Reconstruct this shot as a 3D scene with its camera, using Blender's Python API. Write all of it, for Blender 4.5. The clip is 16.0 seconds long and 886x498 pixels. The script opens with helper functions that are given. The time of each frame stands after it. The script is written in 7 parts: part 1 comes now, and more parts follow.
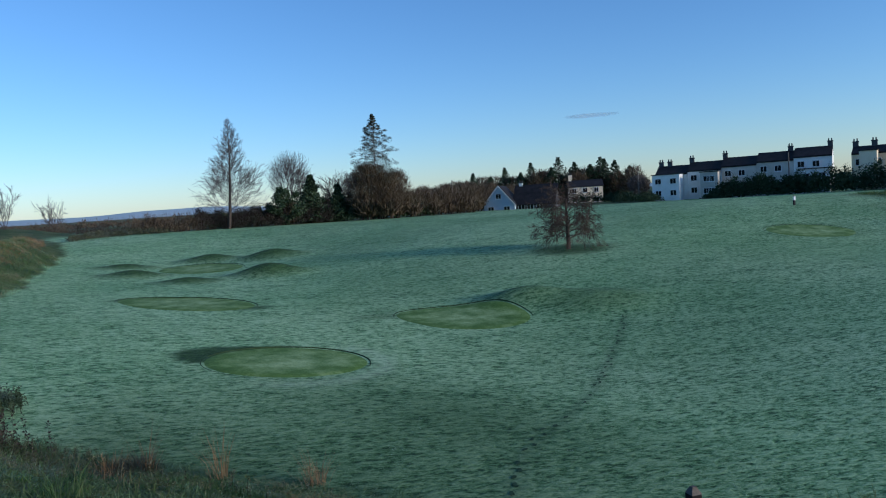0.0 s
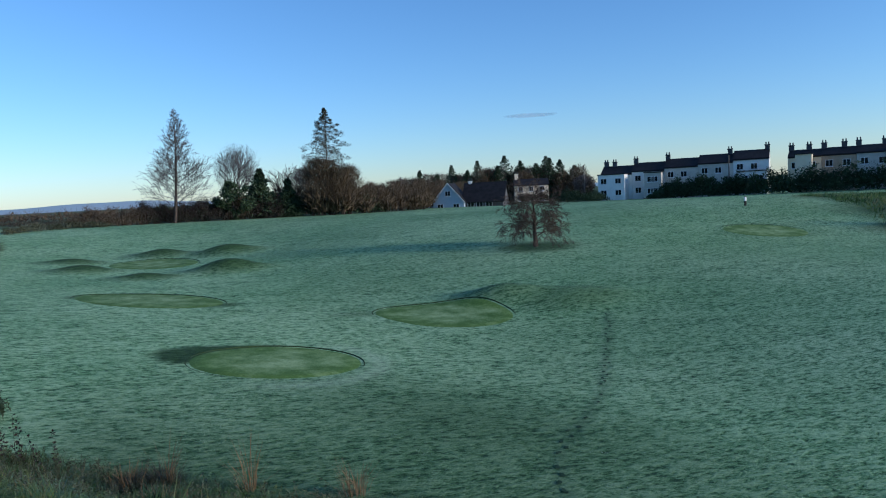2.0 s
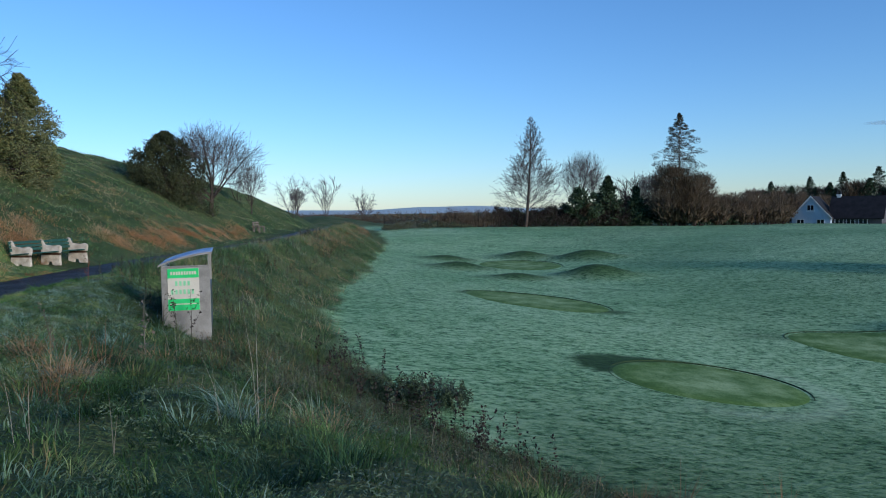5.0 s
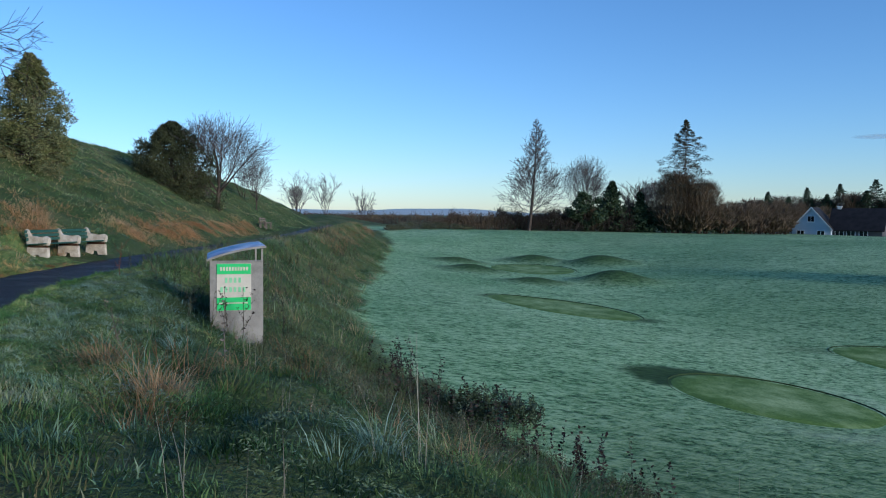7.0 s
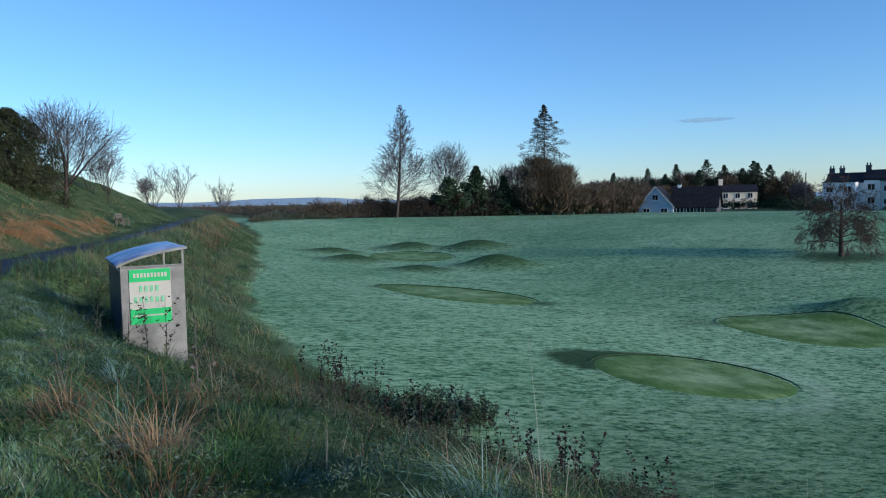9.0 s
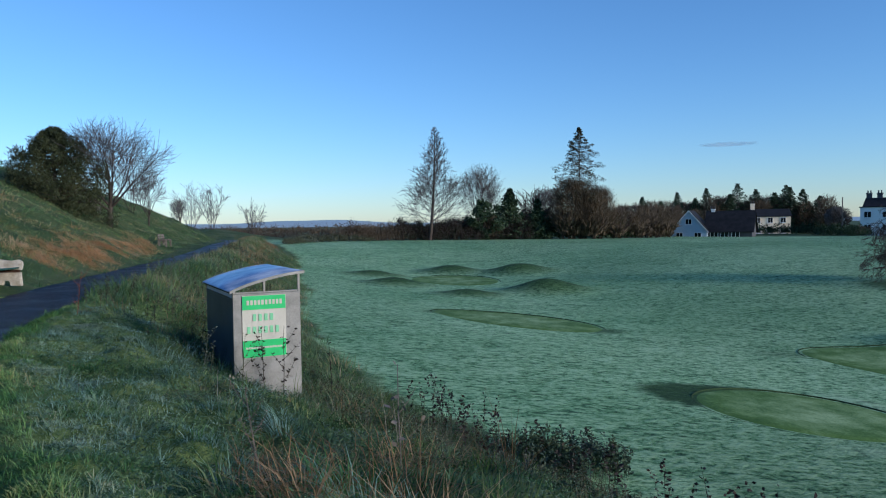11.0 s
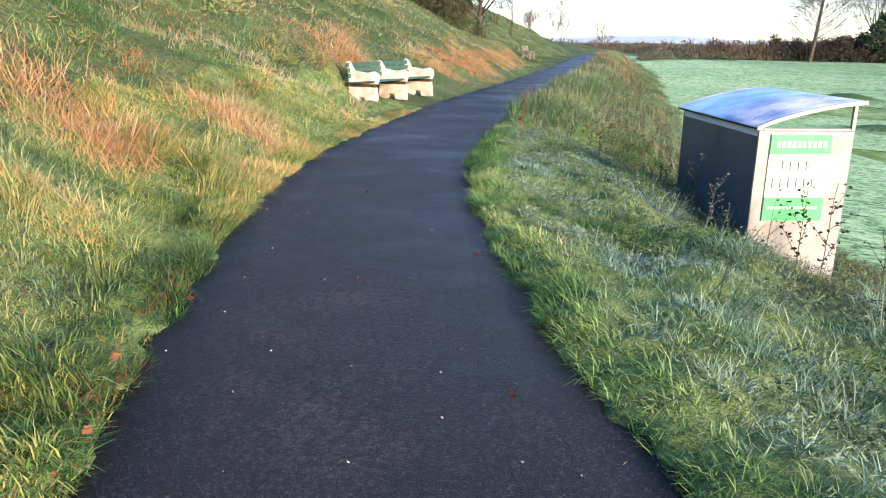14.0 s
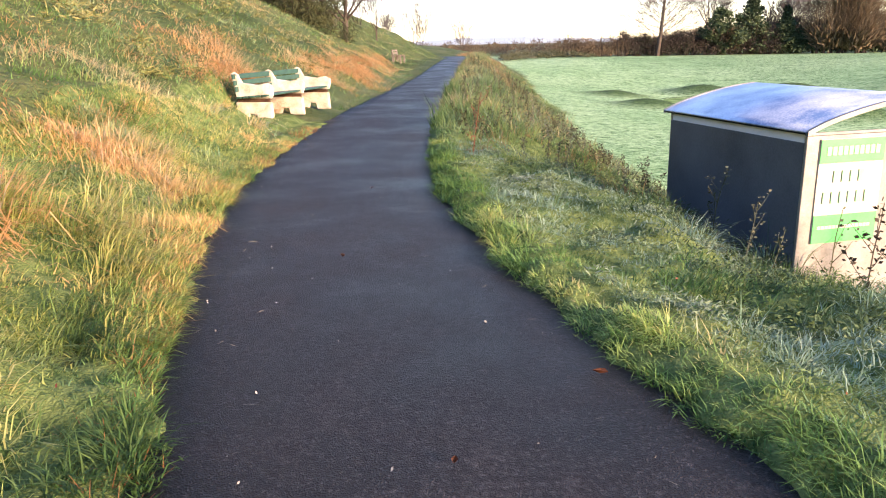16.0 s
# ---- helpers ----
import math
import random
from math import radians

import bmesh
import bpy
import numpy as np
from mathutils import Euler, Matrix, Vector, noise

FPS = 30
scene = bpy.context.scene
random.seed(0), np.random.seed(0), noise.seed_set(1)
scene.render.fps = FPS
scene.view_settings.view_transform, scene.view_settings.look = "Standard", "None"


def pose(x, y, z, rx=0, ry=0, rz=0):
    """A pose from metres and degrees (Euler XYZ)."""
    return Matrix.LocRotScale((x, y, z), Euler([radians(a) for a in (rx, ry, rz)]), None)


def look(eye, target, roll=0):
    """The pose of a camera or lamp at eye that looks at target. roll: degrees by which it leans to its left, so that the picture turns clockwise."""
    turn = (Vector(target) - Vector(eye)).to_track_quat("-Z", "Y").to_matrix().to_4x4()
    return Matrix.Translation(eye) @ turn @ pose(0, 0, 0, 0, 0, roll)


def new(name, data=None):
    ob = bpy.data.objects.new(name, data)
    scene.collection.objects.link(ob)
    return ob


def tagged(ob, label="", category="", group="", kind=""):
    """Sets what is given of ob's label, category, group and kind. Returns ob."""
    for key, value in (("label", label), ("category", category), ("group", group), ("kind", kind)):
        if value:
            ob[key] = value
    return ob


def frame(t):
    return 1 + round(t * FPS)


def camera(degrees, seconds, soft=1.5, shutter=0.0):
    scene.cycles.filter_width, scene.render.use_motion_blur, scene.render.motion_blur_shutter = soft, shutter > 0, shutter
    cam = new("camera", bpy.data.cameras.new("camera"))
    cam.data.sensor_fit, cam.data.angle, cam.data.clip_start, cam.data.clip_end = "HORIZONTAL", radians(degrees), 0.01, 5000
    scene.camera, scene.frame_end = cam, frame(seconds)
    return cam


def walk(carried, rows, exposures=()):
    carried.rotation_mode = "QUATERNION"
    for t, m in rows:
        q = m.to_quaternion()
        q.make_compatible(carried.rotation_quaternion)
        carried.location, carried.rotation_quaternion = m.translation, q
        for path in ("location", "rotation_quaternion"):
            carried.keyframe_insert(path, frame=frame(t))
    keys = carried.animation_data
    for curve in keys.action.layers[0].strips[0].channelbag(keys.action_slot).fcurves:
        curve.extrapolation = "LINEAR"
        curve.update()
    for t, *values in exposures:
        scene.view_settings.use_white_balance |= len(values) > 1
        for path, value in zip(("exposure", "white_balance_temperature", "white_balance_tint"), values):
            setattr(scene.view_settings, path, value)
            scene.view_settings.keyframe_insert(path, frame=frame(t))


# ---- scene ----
cam = camera(61.9, 16.0, 1.1)

# the camera's path: seconds, eye, target, roll
PATH = [
    (0, (11.222, -9.739, 1.713), (11.812, -7.833, 1.572), -3.6),
    (0.5, (10.79, -9.42, 1.701), (11.583, -7.592, 1.524), -2.1),
    (1, (10.456, -9.104, 1.7), (11.294, -7.303, 1.469), -1.9),
    (1.5, (10.081, -8.722, 1.689), (10.886, -6.909, 1.432), -2.4),
    (2, (9.686, -8.397, 1.706), (10.431, -6.547, 1.549), -2.8),
    (2.5, (9.28, -7.986, 1.643), (9.895, -6.086, 1.544), -3.1),
    (3, (8.75, -7.648, 1.633), (9.1, -5.682, 1.508), -2.1),
    (3.5, (8.307, -7.335, 1.609), (8.581, -5.361, 1.449), -3.0),
    (4, (7.854, -6.852, 1.623), (7.881, -4.854, 1.552), -3.5),
    (4.2, (7.662, -6.669, 1.617), (7.596, -4.672, 1.545), -2.7),
    (6.3, (5.564, -5.05, 1.432), (5.492, -3.057, 1.291), 1.3),
    (6.5, (5.436, -4.871, 1.427), (5.335, -2.877, 1.296), 1.1),
    (7, (5.085, -4.709, 1.428), (5.03, -2.712, 1.331), 0.6),
    (7.5, (4.735, -4.465, 1.428), (4.762, -2.466, 1.376), 0.4),
    (8, (4.384, -4.095, 1.424), (4.695, -2.122, 1.334), -0.7),
    (8.5, (3.975, -3.814, 1.449), (4.333, -1.849, 1.34), -1.3),
    (9, (3.522, -3.441, 1.453), (3.855, -1.474, 1.32), -1.1),
    (9.5, (3.069, -3.044, 1.445), (3.286, -1.057, 1.374), -0.3),
    (9.7, (2.853, -2.896, 1.425), (2.984, -0.902, 1.358), 0.1),
    (11.8, (1.443, -1.228, 1.439), (1.799, 0.739, 1.373), -1.2),
    (12, (1.264, -1.05, 1.419), (1.553, 0.928, 1.381), -1.3),
    (12.5, (0.868, -0.481, 1.403), (0.914, 1.518, 1.362), -1.1),
    (13, (0.433, -0.04, 1.381), (0.071, 1.92, 1.213), 0.6),
    (13.5, (0.027, 0.27, 1.36), (-0.571, 2.126, 0.916), 1.2),
    (14, (-0.272, 0.691, 1.328), (-0.827, 2.533, 0.781), 0.5),
    (14.5, (-0.648, 1.076, 1.323), (-1.212, 2.909, 0.758), 1.4),
    (15, (-0.978, 1.465, 1.314), (-1.502, 3.313, 0.756), -1.3),
    (15.5, (-1.356, 1.892, 1.292), (-1.845, 3.751, 0.74), -1.1),
    (16, (-1.662, 2.31, 1.278), (-1.869, 4.225, 0.741), -1.4),
]
walk(cam, [(t, look(e, g, r)) for t, e, g, r in PATH],
     exposures=((0.0, -0.1, 4900, 11), (0.5, -0.1, 4900, 11), (1.1, 0.1, 4950, 11), (2.0, 0.02, 4900, 11), (2.5, -0.12, 4900, 11), (3.0, 0.0, 4900, 11), (3.5, 0.12, 4900, 11), (4.0, -0.12, 4900, 11), (6.3, 0.0, 4900, 11), (7.5, -0.06, 4900, 11), (8.5, -0.05, 4900, 11), (9.0, 0.06, 4900, 11), (9.5, -0.06, 4900, 11), (12.0, -0.02, 4850, 11), (12.5, -0.17, 4850, 11), (12.9, -0.15, 4900, 11), (13.5, 1.02, 6100, 15), (14.0, 1.78, 6100, 21), (14.5, 1.92, 6600, 25), (15.0, 2.0, 7400, 32), (16.0, 1.95, 7200, 30)))

# ---- world and sun: a low winter sun in thin haze, behind the walker ----
SUN_EL, SUN_AZ = 13.0, 130.0
world = bpy.data.worlds.new("winter_sky")
scene.world = world
world.use_nodes = True
wn = world.node_tree.nodes
wbg = wn["Background"]
sky = wn.new("ShaderNodeTexSky")
sky.sky_type = "NISHITA"
sky.sun_disc = False
sky.sun_elevation, sky.sun_rotation = radians(SUN_EL), radians(SUN_AZ)
sky.altitude, sky.air_density, sky.dust_density, sky.ozone_density = 80, 1.0, 0.15, 3.0
world.node_tree.links.new(sky.outputs[0], wbg.inputs["Color"])
wbg.inputs["Strength"].default_value = 0.15
sun = new("sun", bpy.data.lights.new("sun", "SUN"))
sun.data.energy, sun.data.angle, sun.data.color = 4.0, radians(13), (1.0, 0.78, 0.52)
az, el = radians(SUN_AZ), radians(SUN_EL)
sun.matrix_world = look(Vector((math.sin(az) * math.cos(el), math.cos(az) * math.cos(el), math.sin(el))) * 300, (0, 0, 0))


# ---- materials ----
def material(name, rough=0.8, spec=0.3):
    m = bpy.data.materials.new(name)
    m.use_nodes = True
    b = m.node_tree.nodes["Principled BSDF"]
    b.inputs["Roughness"].default_value = rough
    b.inputs["Specular IOR Level"].default_value = spec
    return m, m.node_tree.nodes, m.node_tree.links, b


def noise_node(nd, ln, vec, scale, detail=4.0, rough=0.55):
    n = nd.new("ShaderNodeTexNoise")
    n.inputs["Scale"].default_value, n.inputs["Detail"].default_value, n.inputs["Roughness"].default_value = scale, detail, rough
    ln.new(vec, n.inputs["Vector"])
    return n.outputs["Fac"]


def ramp(nd, ln, fac, stops):
    r = nd.new("ShaderNodeValToRGB")
    while len(r.color_ramp.elements) < len(stops):
        r.color_ramp.elements.new(0.5)
    for e, (p, c) in zip(r.color_ramp.elements, stops):
        e.position, e.color = p, (*c, 1.0)
    ln.new(fac, r.inputs["Fac"])
    return r.outputs["Color"]


def mix(nd, ln, fac, a, b, mode="MIX"):
    m = nd.new("ShaderNodeMix")
    m.data_type, m.blend_type = "RGBA", mode
    for key, v in ((0, fac), (6, a), (7, b)):
        if isinstance(v, (int, float)):
            m.inputs[key].default_value = v
        elif isinstance(v, tuple):
            m.inputs[key].default_value = (*v, 1.0)
        else:
            ln.new(v, m.inputs[key])
    return m.outputs[2]


def number(nd, ln, op, a, b=0.0, c=0.0):
    m = nd.new("ShaderNodeMath")
    m.operation, m.use_clamp = op, False
    for i, v in enumerate((a, b, c)):
        if isinstance(v, (int, float)):
            m.inputs[i].default_value = v
        else:
            ln.new(v, m.inputs[i])
    return m.outputs[0]


def bump(nd, ln, b, height, strength, dist):
    n = nd.new("ShaderNodeBump")
    n.inputs["Strength"].default_value, n.inputs["Distance"].default_value = strength, dist
    ln.new(height, n.inputs["Height"])
    ln.new(n.outputs[0], b.inputs["Normal"])


def coords(nd, ln, scale=(1, 1, 1), rz=0.0):
    g = nd.new("ShaderNodeNewGeometry")
    mp = nd.new("ShaderNodeMapping")
    mp.inputs["Scale"].default_value = scale
    mp.inputs["Rotation"].default_value = (0, 0, rz)
    ln.new(g.outputs["Position"], mp.inputs["Vector"])
    return mp.outputs[0]


def plain(name, dark, light, scale=8.0, rough=0.7, spec=0.3, relief=0.0, metal=0.0, fine=60.0):
    """A surface whose colour wanders between two tones at two scales, with fine relief."""
    m, nd, ln, b = material(name, rough, spec)
    v = coords(nd, ln)
    n1, n2 = noise_node(nd, ln, v, scale), noise_node(nd, ln, v, fine, 2.0)
    f = number(nd, ln, "ADD", number(nd, ln, "MULTIPLY", n1, 0.7), number(nd, ln, "MULTIPLY", n2, 0.3))
    ln.new(ramp(nd, ln, f, ((0.35, dark), (0.65, light))), b.inputs["Base Color"])
    b.inputs["Metallic"].default_value = metal
    if relief:
        bump(nd, ln, b, n2, 0.6, relief)
    return m


def island(name, stops, frost=0.0, rough=0.75, spec=0.25, patch=0.35):
    """Blades, leaves and twigs: every piece takes its own tone; frost settles in patches."""
    m, nd, ln, b = material(name, rough, spec)
    g = nd.new("ShaderNodeNewGeometry")
    v = coords(nd, ln)
    pn = noise_node(nd, ln, v, patch, 3.0)
    f = number(nd, ln, "ADD", number(nd, ln, "MULTIPLY", g.outputs["Random Per Island"], 0.55), number(nd, ln, "MULTIPLY", pn, 0.9))
    f = number(nd, ln, "SUBTRACT", f, 0.22)
    col = ramp(nd, ln, f, stops)
    if frost:
        fn = noise_node(nd, ln, v, 0.9, 4.0, 0.6)
        k = nd.new("ShaderNodeMapRange")
        k.inputs[1].default_value, k.inputs[2].default_value, k.inputs[4].default_value = 0.45, 0.7, frost
        ln.new(fn, k.inputs[0])
        col = mix(nd, ln, k.outputs[0], col, (0.34, 0.42, 0.42))
    ln.new(col, b.inputs["Base Color"])
    return m


def grass(name, stops, frost=0.4, rough=0.7, rimed=(0.40, 0.52, 0.47)):
    """Blades: every tuft has its own tone and rime, every blade strays from it."""
    m, nd, ln, b = material(name, rough, 0.25)
    g = nd.new("ShaderNodeNewGeometry")
    f = number(nd, ln, "ADD", number(nd, ln, "MULTIPLY", mask(nd, "tone"), 0.8), number(nd, ln, "MULTIPLY", g.outputs["Random Per Island"], 0.2))
    col = ramp(nd, ln, f, stops)
    k = number(nd, ln, "MULTIPLY", mask(nd, "rime"), number(nd, ln, "ADD", number(nd, ln, "MULTIPLY", g.outputs["Random Per Island"], frost * 0.7), frost * 0.3))
    col = mix(nd, ln, k, col, rimed)
    ln.new(col, b.inputs["Base Color"])
    tl = nd.new("ShaderNodeBsdfTranslucent")
    ln.new(col, tl.inputs["Color"])
    ms = nd.new("ShaderNodeMixShader")
    ms.inputs[0].default_value = 0.42
    ln.new(b.outputs[0], ms.inputs[1])
    ln.new(tl.outputs[0], ms.inputs[2])
    ln.new(ms.outputs[0], nd["Material Output"].inputs["Surface"])
    return m


def mask(nd, name):
    a = nd.new("ShaderNodeAttribute")
    a.attribute_name = name
    return a.outputs["Fac"]


def ground_material():
    m, nd, ln, b = material("frosted_turf_and_rough", 0.85, 0.2)
    v = coords(nd, ln)
    # mown turf under frost: pale tips, darker gaps that run in short lines
    vs = coords(nd, ln, (0.62, 1.3, 1.0), radians(14))
    big, mid = noise_node(nd, ln, v, 0.07, 3.0), noise_node(nd, ln, vs, 0.8, 4.0, 0.65)
    fine = noise_node(nd, ln, vs, 5.2, 5.0, 0.62)
    tiny = noise_node(nd, ln, vs, 15.0, 3.0, 0.7)
    f = number(nd, ln, "ADD", number(nd, ln, "MULTIPLY", mid, 0.14), number(nd, ln, "MULTIPLY", fine, 0.50))
    f = number(nd, ln, "ADD", f, number(nd, ln, "MULTIPLY", tiny, 0.36))
    frosty = ramp(nd, ln, f, ((0.42, (0.035, 0.09, 0.034)), (0.465, (0.172, 0.325, 0.138)), (0.56, (0.44, 0.605, 0.335))))
    greener = ramp(nd, ln, f, ((0.42, (0.028, 0.08, 0.026)), (0.466, (0.118, 0.26, 0.096)), (0.56, (0.325, 0.50, 0.255))))
    kb = nd.new("ShaderNodeMapRange")
    kb.inputs[1].default_value, kb.inputs[2].default_value = 0.4, 0.62
    ln.new(big, kb.inputs[0])
    turf = mix(nd, ln, kb.outputs[0], frosty, greener)
    turf = mix(nd, ln, number(nd, ln, "MULTIPLY", mask(nd, "thaw_dark"), 0.97), turf,
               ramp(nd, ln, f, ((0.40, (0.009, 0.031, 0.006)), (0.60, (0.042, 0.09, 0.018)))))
    turf = mix(nd, ln, number(nd, ln, "MULTIPLY", mask(nd, "rime"), 0.3), turf, (0.52, 0.62, 0.42))
    turf = mix(nd, ln, number(nd, ln, "MULTIPLY", mask(nd, "track"), 0.75), turf, (0.035, 0.075, 0.035))
    # rough grass on the banks
    rn, rf = noise_node(nd, ln, v, 0.5, 4.0), noise_node(nd, ln, v, 7.0, 4.0, 0.7)
    r = number(nd, ln, "ADD", number(nd, ln, "MULTIPLY", rn, 0.6), number(nd, ln, "MULTIPLY", rf, 0.4))
    rough = ramp(nd, ln, r, ((0.3, (0.02, 0.04, 0.012)), (0.45, (0.05, 0.085, 0.026)), (0.58, (0.10, 0.12, 0.045)), (0.72, (0.13, 0.13, 0.055))))
    ln.new(mix(nd, ln, mask(nd, "rough"), turf, rough), b.inputs["Base Color"])
    hgt = number(nd, ln, "ADD", f, number(nd, ln, "MULTIPLY", rf, mask(nd, "rough")))
    bump(nd, ln, b, hgt, 1.0, 0.12)
    return m


def asphalt_material():
    m, nd, ln, b = material("damp_worn_asphalt", 0.7, 0.2)
    v = coords(nd, ln)
    big, fine = noise_node(nd, ln, v, 0.9, 5.0, 0.6), noise_node(nd, ln, v, 48.0, 3.0, 0.75)
    vo = nd.new("ShaderNodeTexVoronoi")
    vo.inputs["Scale"].default_value = 170.0
    ln.new(v, vo.inputs["Vector"])
    f = number(nd, ln, "ADD", number(nd, ln, "MULTIPLY", big, 0.5), number(nd, ln, "MULTIPLY", fine, 0.5))
    col = ramp(nd, ln, f, ((0.36, (0.007, 0.006, 0.007)), (0.53, (0.018, 0.0165, 0.018)), (0.64, (0.055, 0.05, 0.053))))
    chip = nd.new("ShaderNodeTexVoronoi")
    chip.inputs["Scale"].default_value = 130.0
    ln.new(v, chip.inputs["Vector"])
    ck = nd.new("ShaderNodeMapRange")
    ck.inputs[1].default_value, ck.inputs[2].default_value, ck.inputs[4].default_value = 0.84, 1.0, 0.4
    sep = nd.new("ShaderNodeSeparateColor")
    ln.new(chip.outputs["Color"], sep.inputs[0])
    ln.new(sep.outputs[0], ck.inputs[0])
    col = mix(nd, ln, ck.outputs[0], col, (0.13, 0.12, 0.12))
    ln.new(col, b.inputs["Base Color"])
    ln.new(ramp(nd, ln, big, ((0.35, (0.4,) * 3), (0.65, (0.66,) * 3))), b.inputs["Roughness"])
    bump(nd, ln, b, vo.outputs["Distance"], 0.9, 0.006)
    return m


M_GROUND, M_PATH = ground_material(), asphalt_material()


def green_material():
    m, nd, ln, b = material("short_green_turf", 0.85, 0.2)
    v = coords(nd, ln)
    n1, n2 = noise_node(nd, ln, v, 1.1, 5.0, 0.65), noise_node(nd, ln, v, 16.0, 3.0, 0.7)
    f = number(nd, ln, "ADD", number(nd, ln, "MULTIPLY", n1, 0.5), number(nd, ln, "MULTIPLY", n2, 0.5))
    turf = ramp(nd, ln, f, ((0.38, (0.06, 0.125, 0.02)), (0.62, (0.145, 0.24, 0.05))))
    pale = ramp(nd, ln, f, ((0.40, (0.15, 0.25, 0.08)), (0.60, (0.34, 0.44, 0.20))))
    k = number(nd, ln, "ADD", mask(nd, "rime"), number(nd, ln, "MULTIPLY", number(nd, ln, "SUBTRACT", n1, 0.5), 2.2))
    c = nd.new("ShaderNodeClamp")
    ln.new(k, c.inputs["Value"])
    ln.new(mix(nd, ln, c.outputs[0], turf, pale), b.inputs["Base Color"])
    bump(nd, ln, b, n2, 0.6, 0.012)
    return m


M_GREEN = green_material()
M_LIP = plain("cut_turf_edge", (0.02, 0.035, 0.015), (0.05, 0.08, 0.03), 3.0, 0.9, 0.1)
M_BARK = plain("dark_wet_bark", (0.03, 0.024, 0.02), (0.10, 0.08, 0.065), 5.0, 0.85, 0.2, 0.01)
M_TWIG = island("frosted_twigs", ((0.2, (0.045, 0.04, 0.037)), (0.5, (0.085, 0.077, 0.071)), (0.9, (0.16, 0.148, 0.138))))
M_TWIG_RED = island("reddish_twigs", ((0.2, (0.045, 0.031, 0.024)), (0.5, (0.085, 0.058, 0.041)), (0.9, (0.15, 0.10, 0.066))))
M_TWIG_BROWN = island("brown_wood_twigs", ((0.2, (0.045, 0.034, 0.021)), (0.5, (0.095, 0.07, 0.043)), (0.9, (0.18, 0.135, 0.085))))
M_TWIG_DARK = island("dark_thicket_twigs", ((0.2, (0.012, 0.010, 0.009)), (0.5, (0.026, 0.021, 0.017)), (0.9, (0.06, 0.047, 0.035))))
M_EVERGREEN = island("dark_evergreen_leaves", ((0.2, (0.012, 0.025, 0.012)), (0.5, (0.03, 0.055, 0.025)), (0.9, (0.07, 0.10, 0.045))))
M_YEW = island("dark_yew_sprays", ((0.2, (0.014, 0.021, 0.009)), (0.5, (0.036, 0.045, 0.018)), (0.9, (0.09, 0.095, 0.038))))
M_LARCH = island("brown_green_spire_foliage", ((0.2, (0.03, 0.034, 0.022)), (0.5, (0.06, 0.06, 0.04)), (0.9, (0.11, 0.10, 0.07))))
M_BRAMBLE = island("dark_green_bramble_leaves", ((0.2, (0.018, 0.034, 0.016)), (0.5, (0.04, 0.066, 0.03)), (0.9, (0.085, 0.11, 0.05))), 0.15)
M_CYPRESS = island("olive_cypress_sprays", ((0.2, (0.032, 0.05, 0.013)), (0.5, (0.105, 0.12, 0.034)), (0.9, (0.26, 0.235, 0.09))), 0.1)
M_GRASS = grass("rough_winter_grass", ((0.06, (0.010, 0.03, 0.009)), (0.36, (0.042, 0.1, 0.023)), (0.65, (0.112, 0.178, 0.048)), (0.90, (0.18, 0.2, 0.07)), (0.99, (0.29, 0.235, 0.105))), 0.35, rimed=(0.17, 0.28, 0.22))
M_BANK = grass("green_bank_grass", ((0.08, (0.05, 0.10, 0.035)), (0.35, (0.12, 0.21, 0.07)), (0.62, (0.20, 0.27, 0.10)), (0.85, (0.32, 0.28, 0.14)), (0.97, (0.46, 0.32, 0.18))), 0.3)
M_HILL = grass("matted_hill_grass", ((0.08, (0.07, 0.16, 0.045)), (0.34, (0.165, 0.32, 0.09)), (0.54, (0.31, 0.43, 0.14)), (0.74, (0.52, 0.5, 0.22)), (0.94, (0.74, 0.55, 0.3))), 0.35)
M_VERGE = grass("frosted_verge_grass", ((0.08, (0.03, 0.09, 0.028)), (0.35, (0.095, 0.21, 0.06)), (0.65, (0.20, 0.32, 0.105)), (0.88, (0.36, 0.38, 0.16)), (0.97, (0.54, 0.45, 0.22))), 0.8, rimed=(0.42, 0.56, 0.5))
M_LUSH = grass("lush_yellow_green_grass", ((0.06, (0.055, 0.11, 0.035)), (0.26, (0.17, 0.27, 0.075)), (0.46, (0.38, 0.43, 0.12)), (0.66, (0.60, 0.53, 0.19)), (0.9, (0.80, 0.5, 0.22))), 0.35)
M_EDGE = grass("fresh_green_edge_grass", ((0.08, (0.055, 0.13, 0.04)), (0.4, (0.16, 0.31, 0.085)), (0.75, (0.34, 0.47, 0.14)), (0.97, (0.54, 0.54, 0.2))), 0.35)
M_STRAW = grass("dead_straw_grass", ((0.15, (0.5, 0.27, 0.11)), (0.5, (0.71, 0.40, 0.17)), (0.85, (0.81, 0.56, 0.30))), 0.1)
M_SOD = plain("grassy_sod", (0.035, 0.075, 0.022), (0.19, 0.24, 0.08), 9.0, 0.9, 0.1, 0.03, fine=70.0)
M_TRACK = plain("pressed_turf", (0.014, 0.036, 0.018), (0.04, 0.075, 0.04), 9.0, 0.9, 0.1, fine=40.0)
M_FRINGE = grass("brown_dead_fringe", ((0.2, (0.24, 0.12, 0.05)), (0.8, (0.52, 0.31, 0.13))), 0.1)
M_TAWNY = grass("tawny_dead_grass", ((0.15, (0.17, 0.10, 0.045)), (0.5, (0.32, 0.2, 0.095)), (0.85, (0.47, 0.33, 0.18))), 0.1)
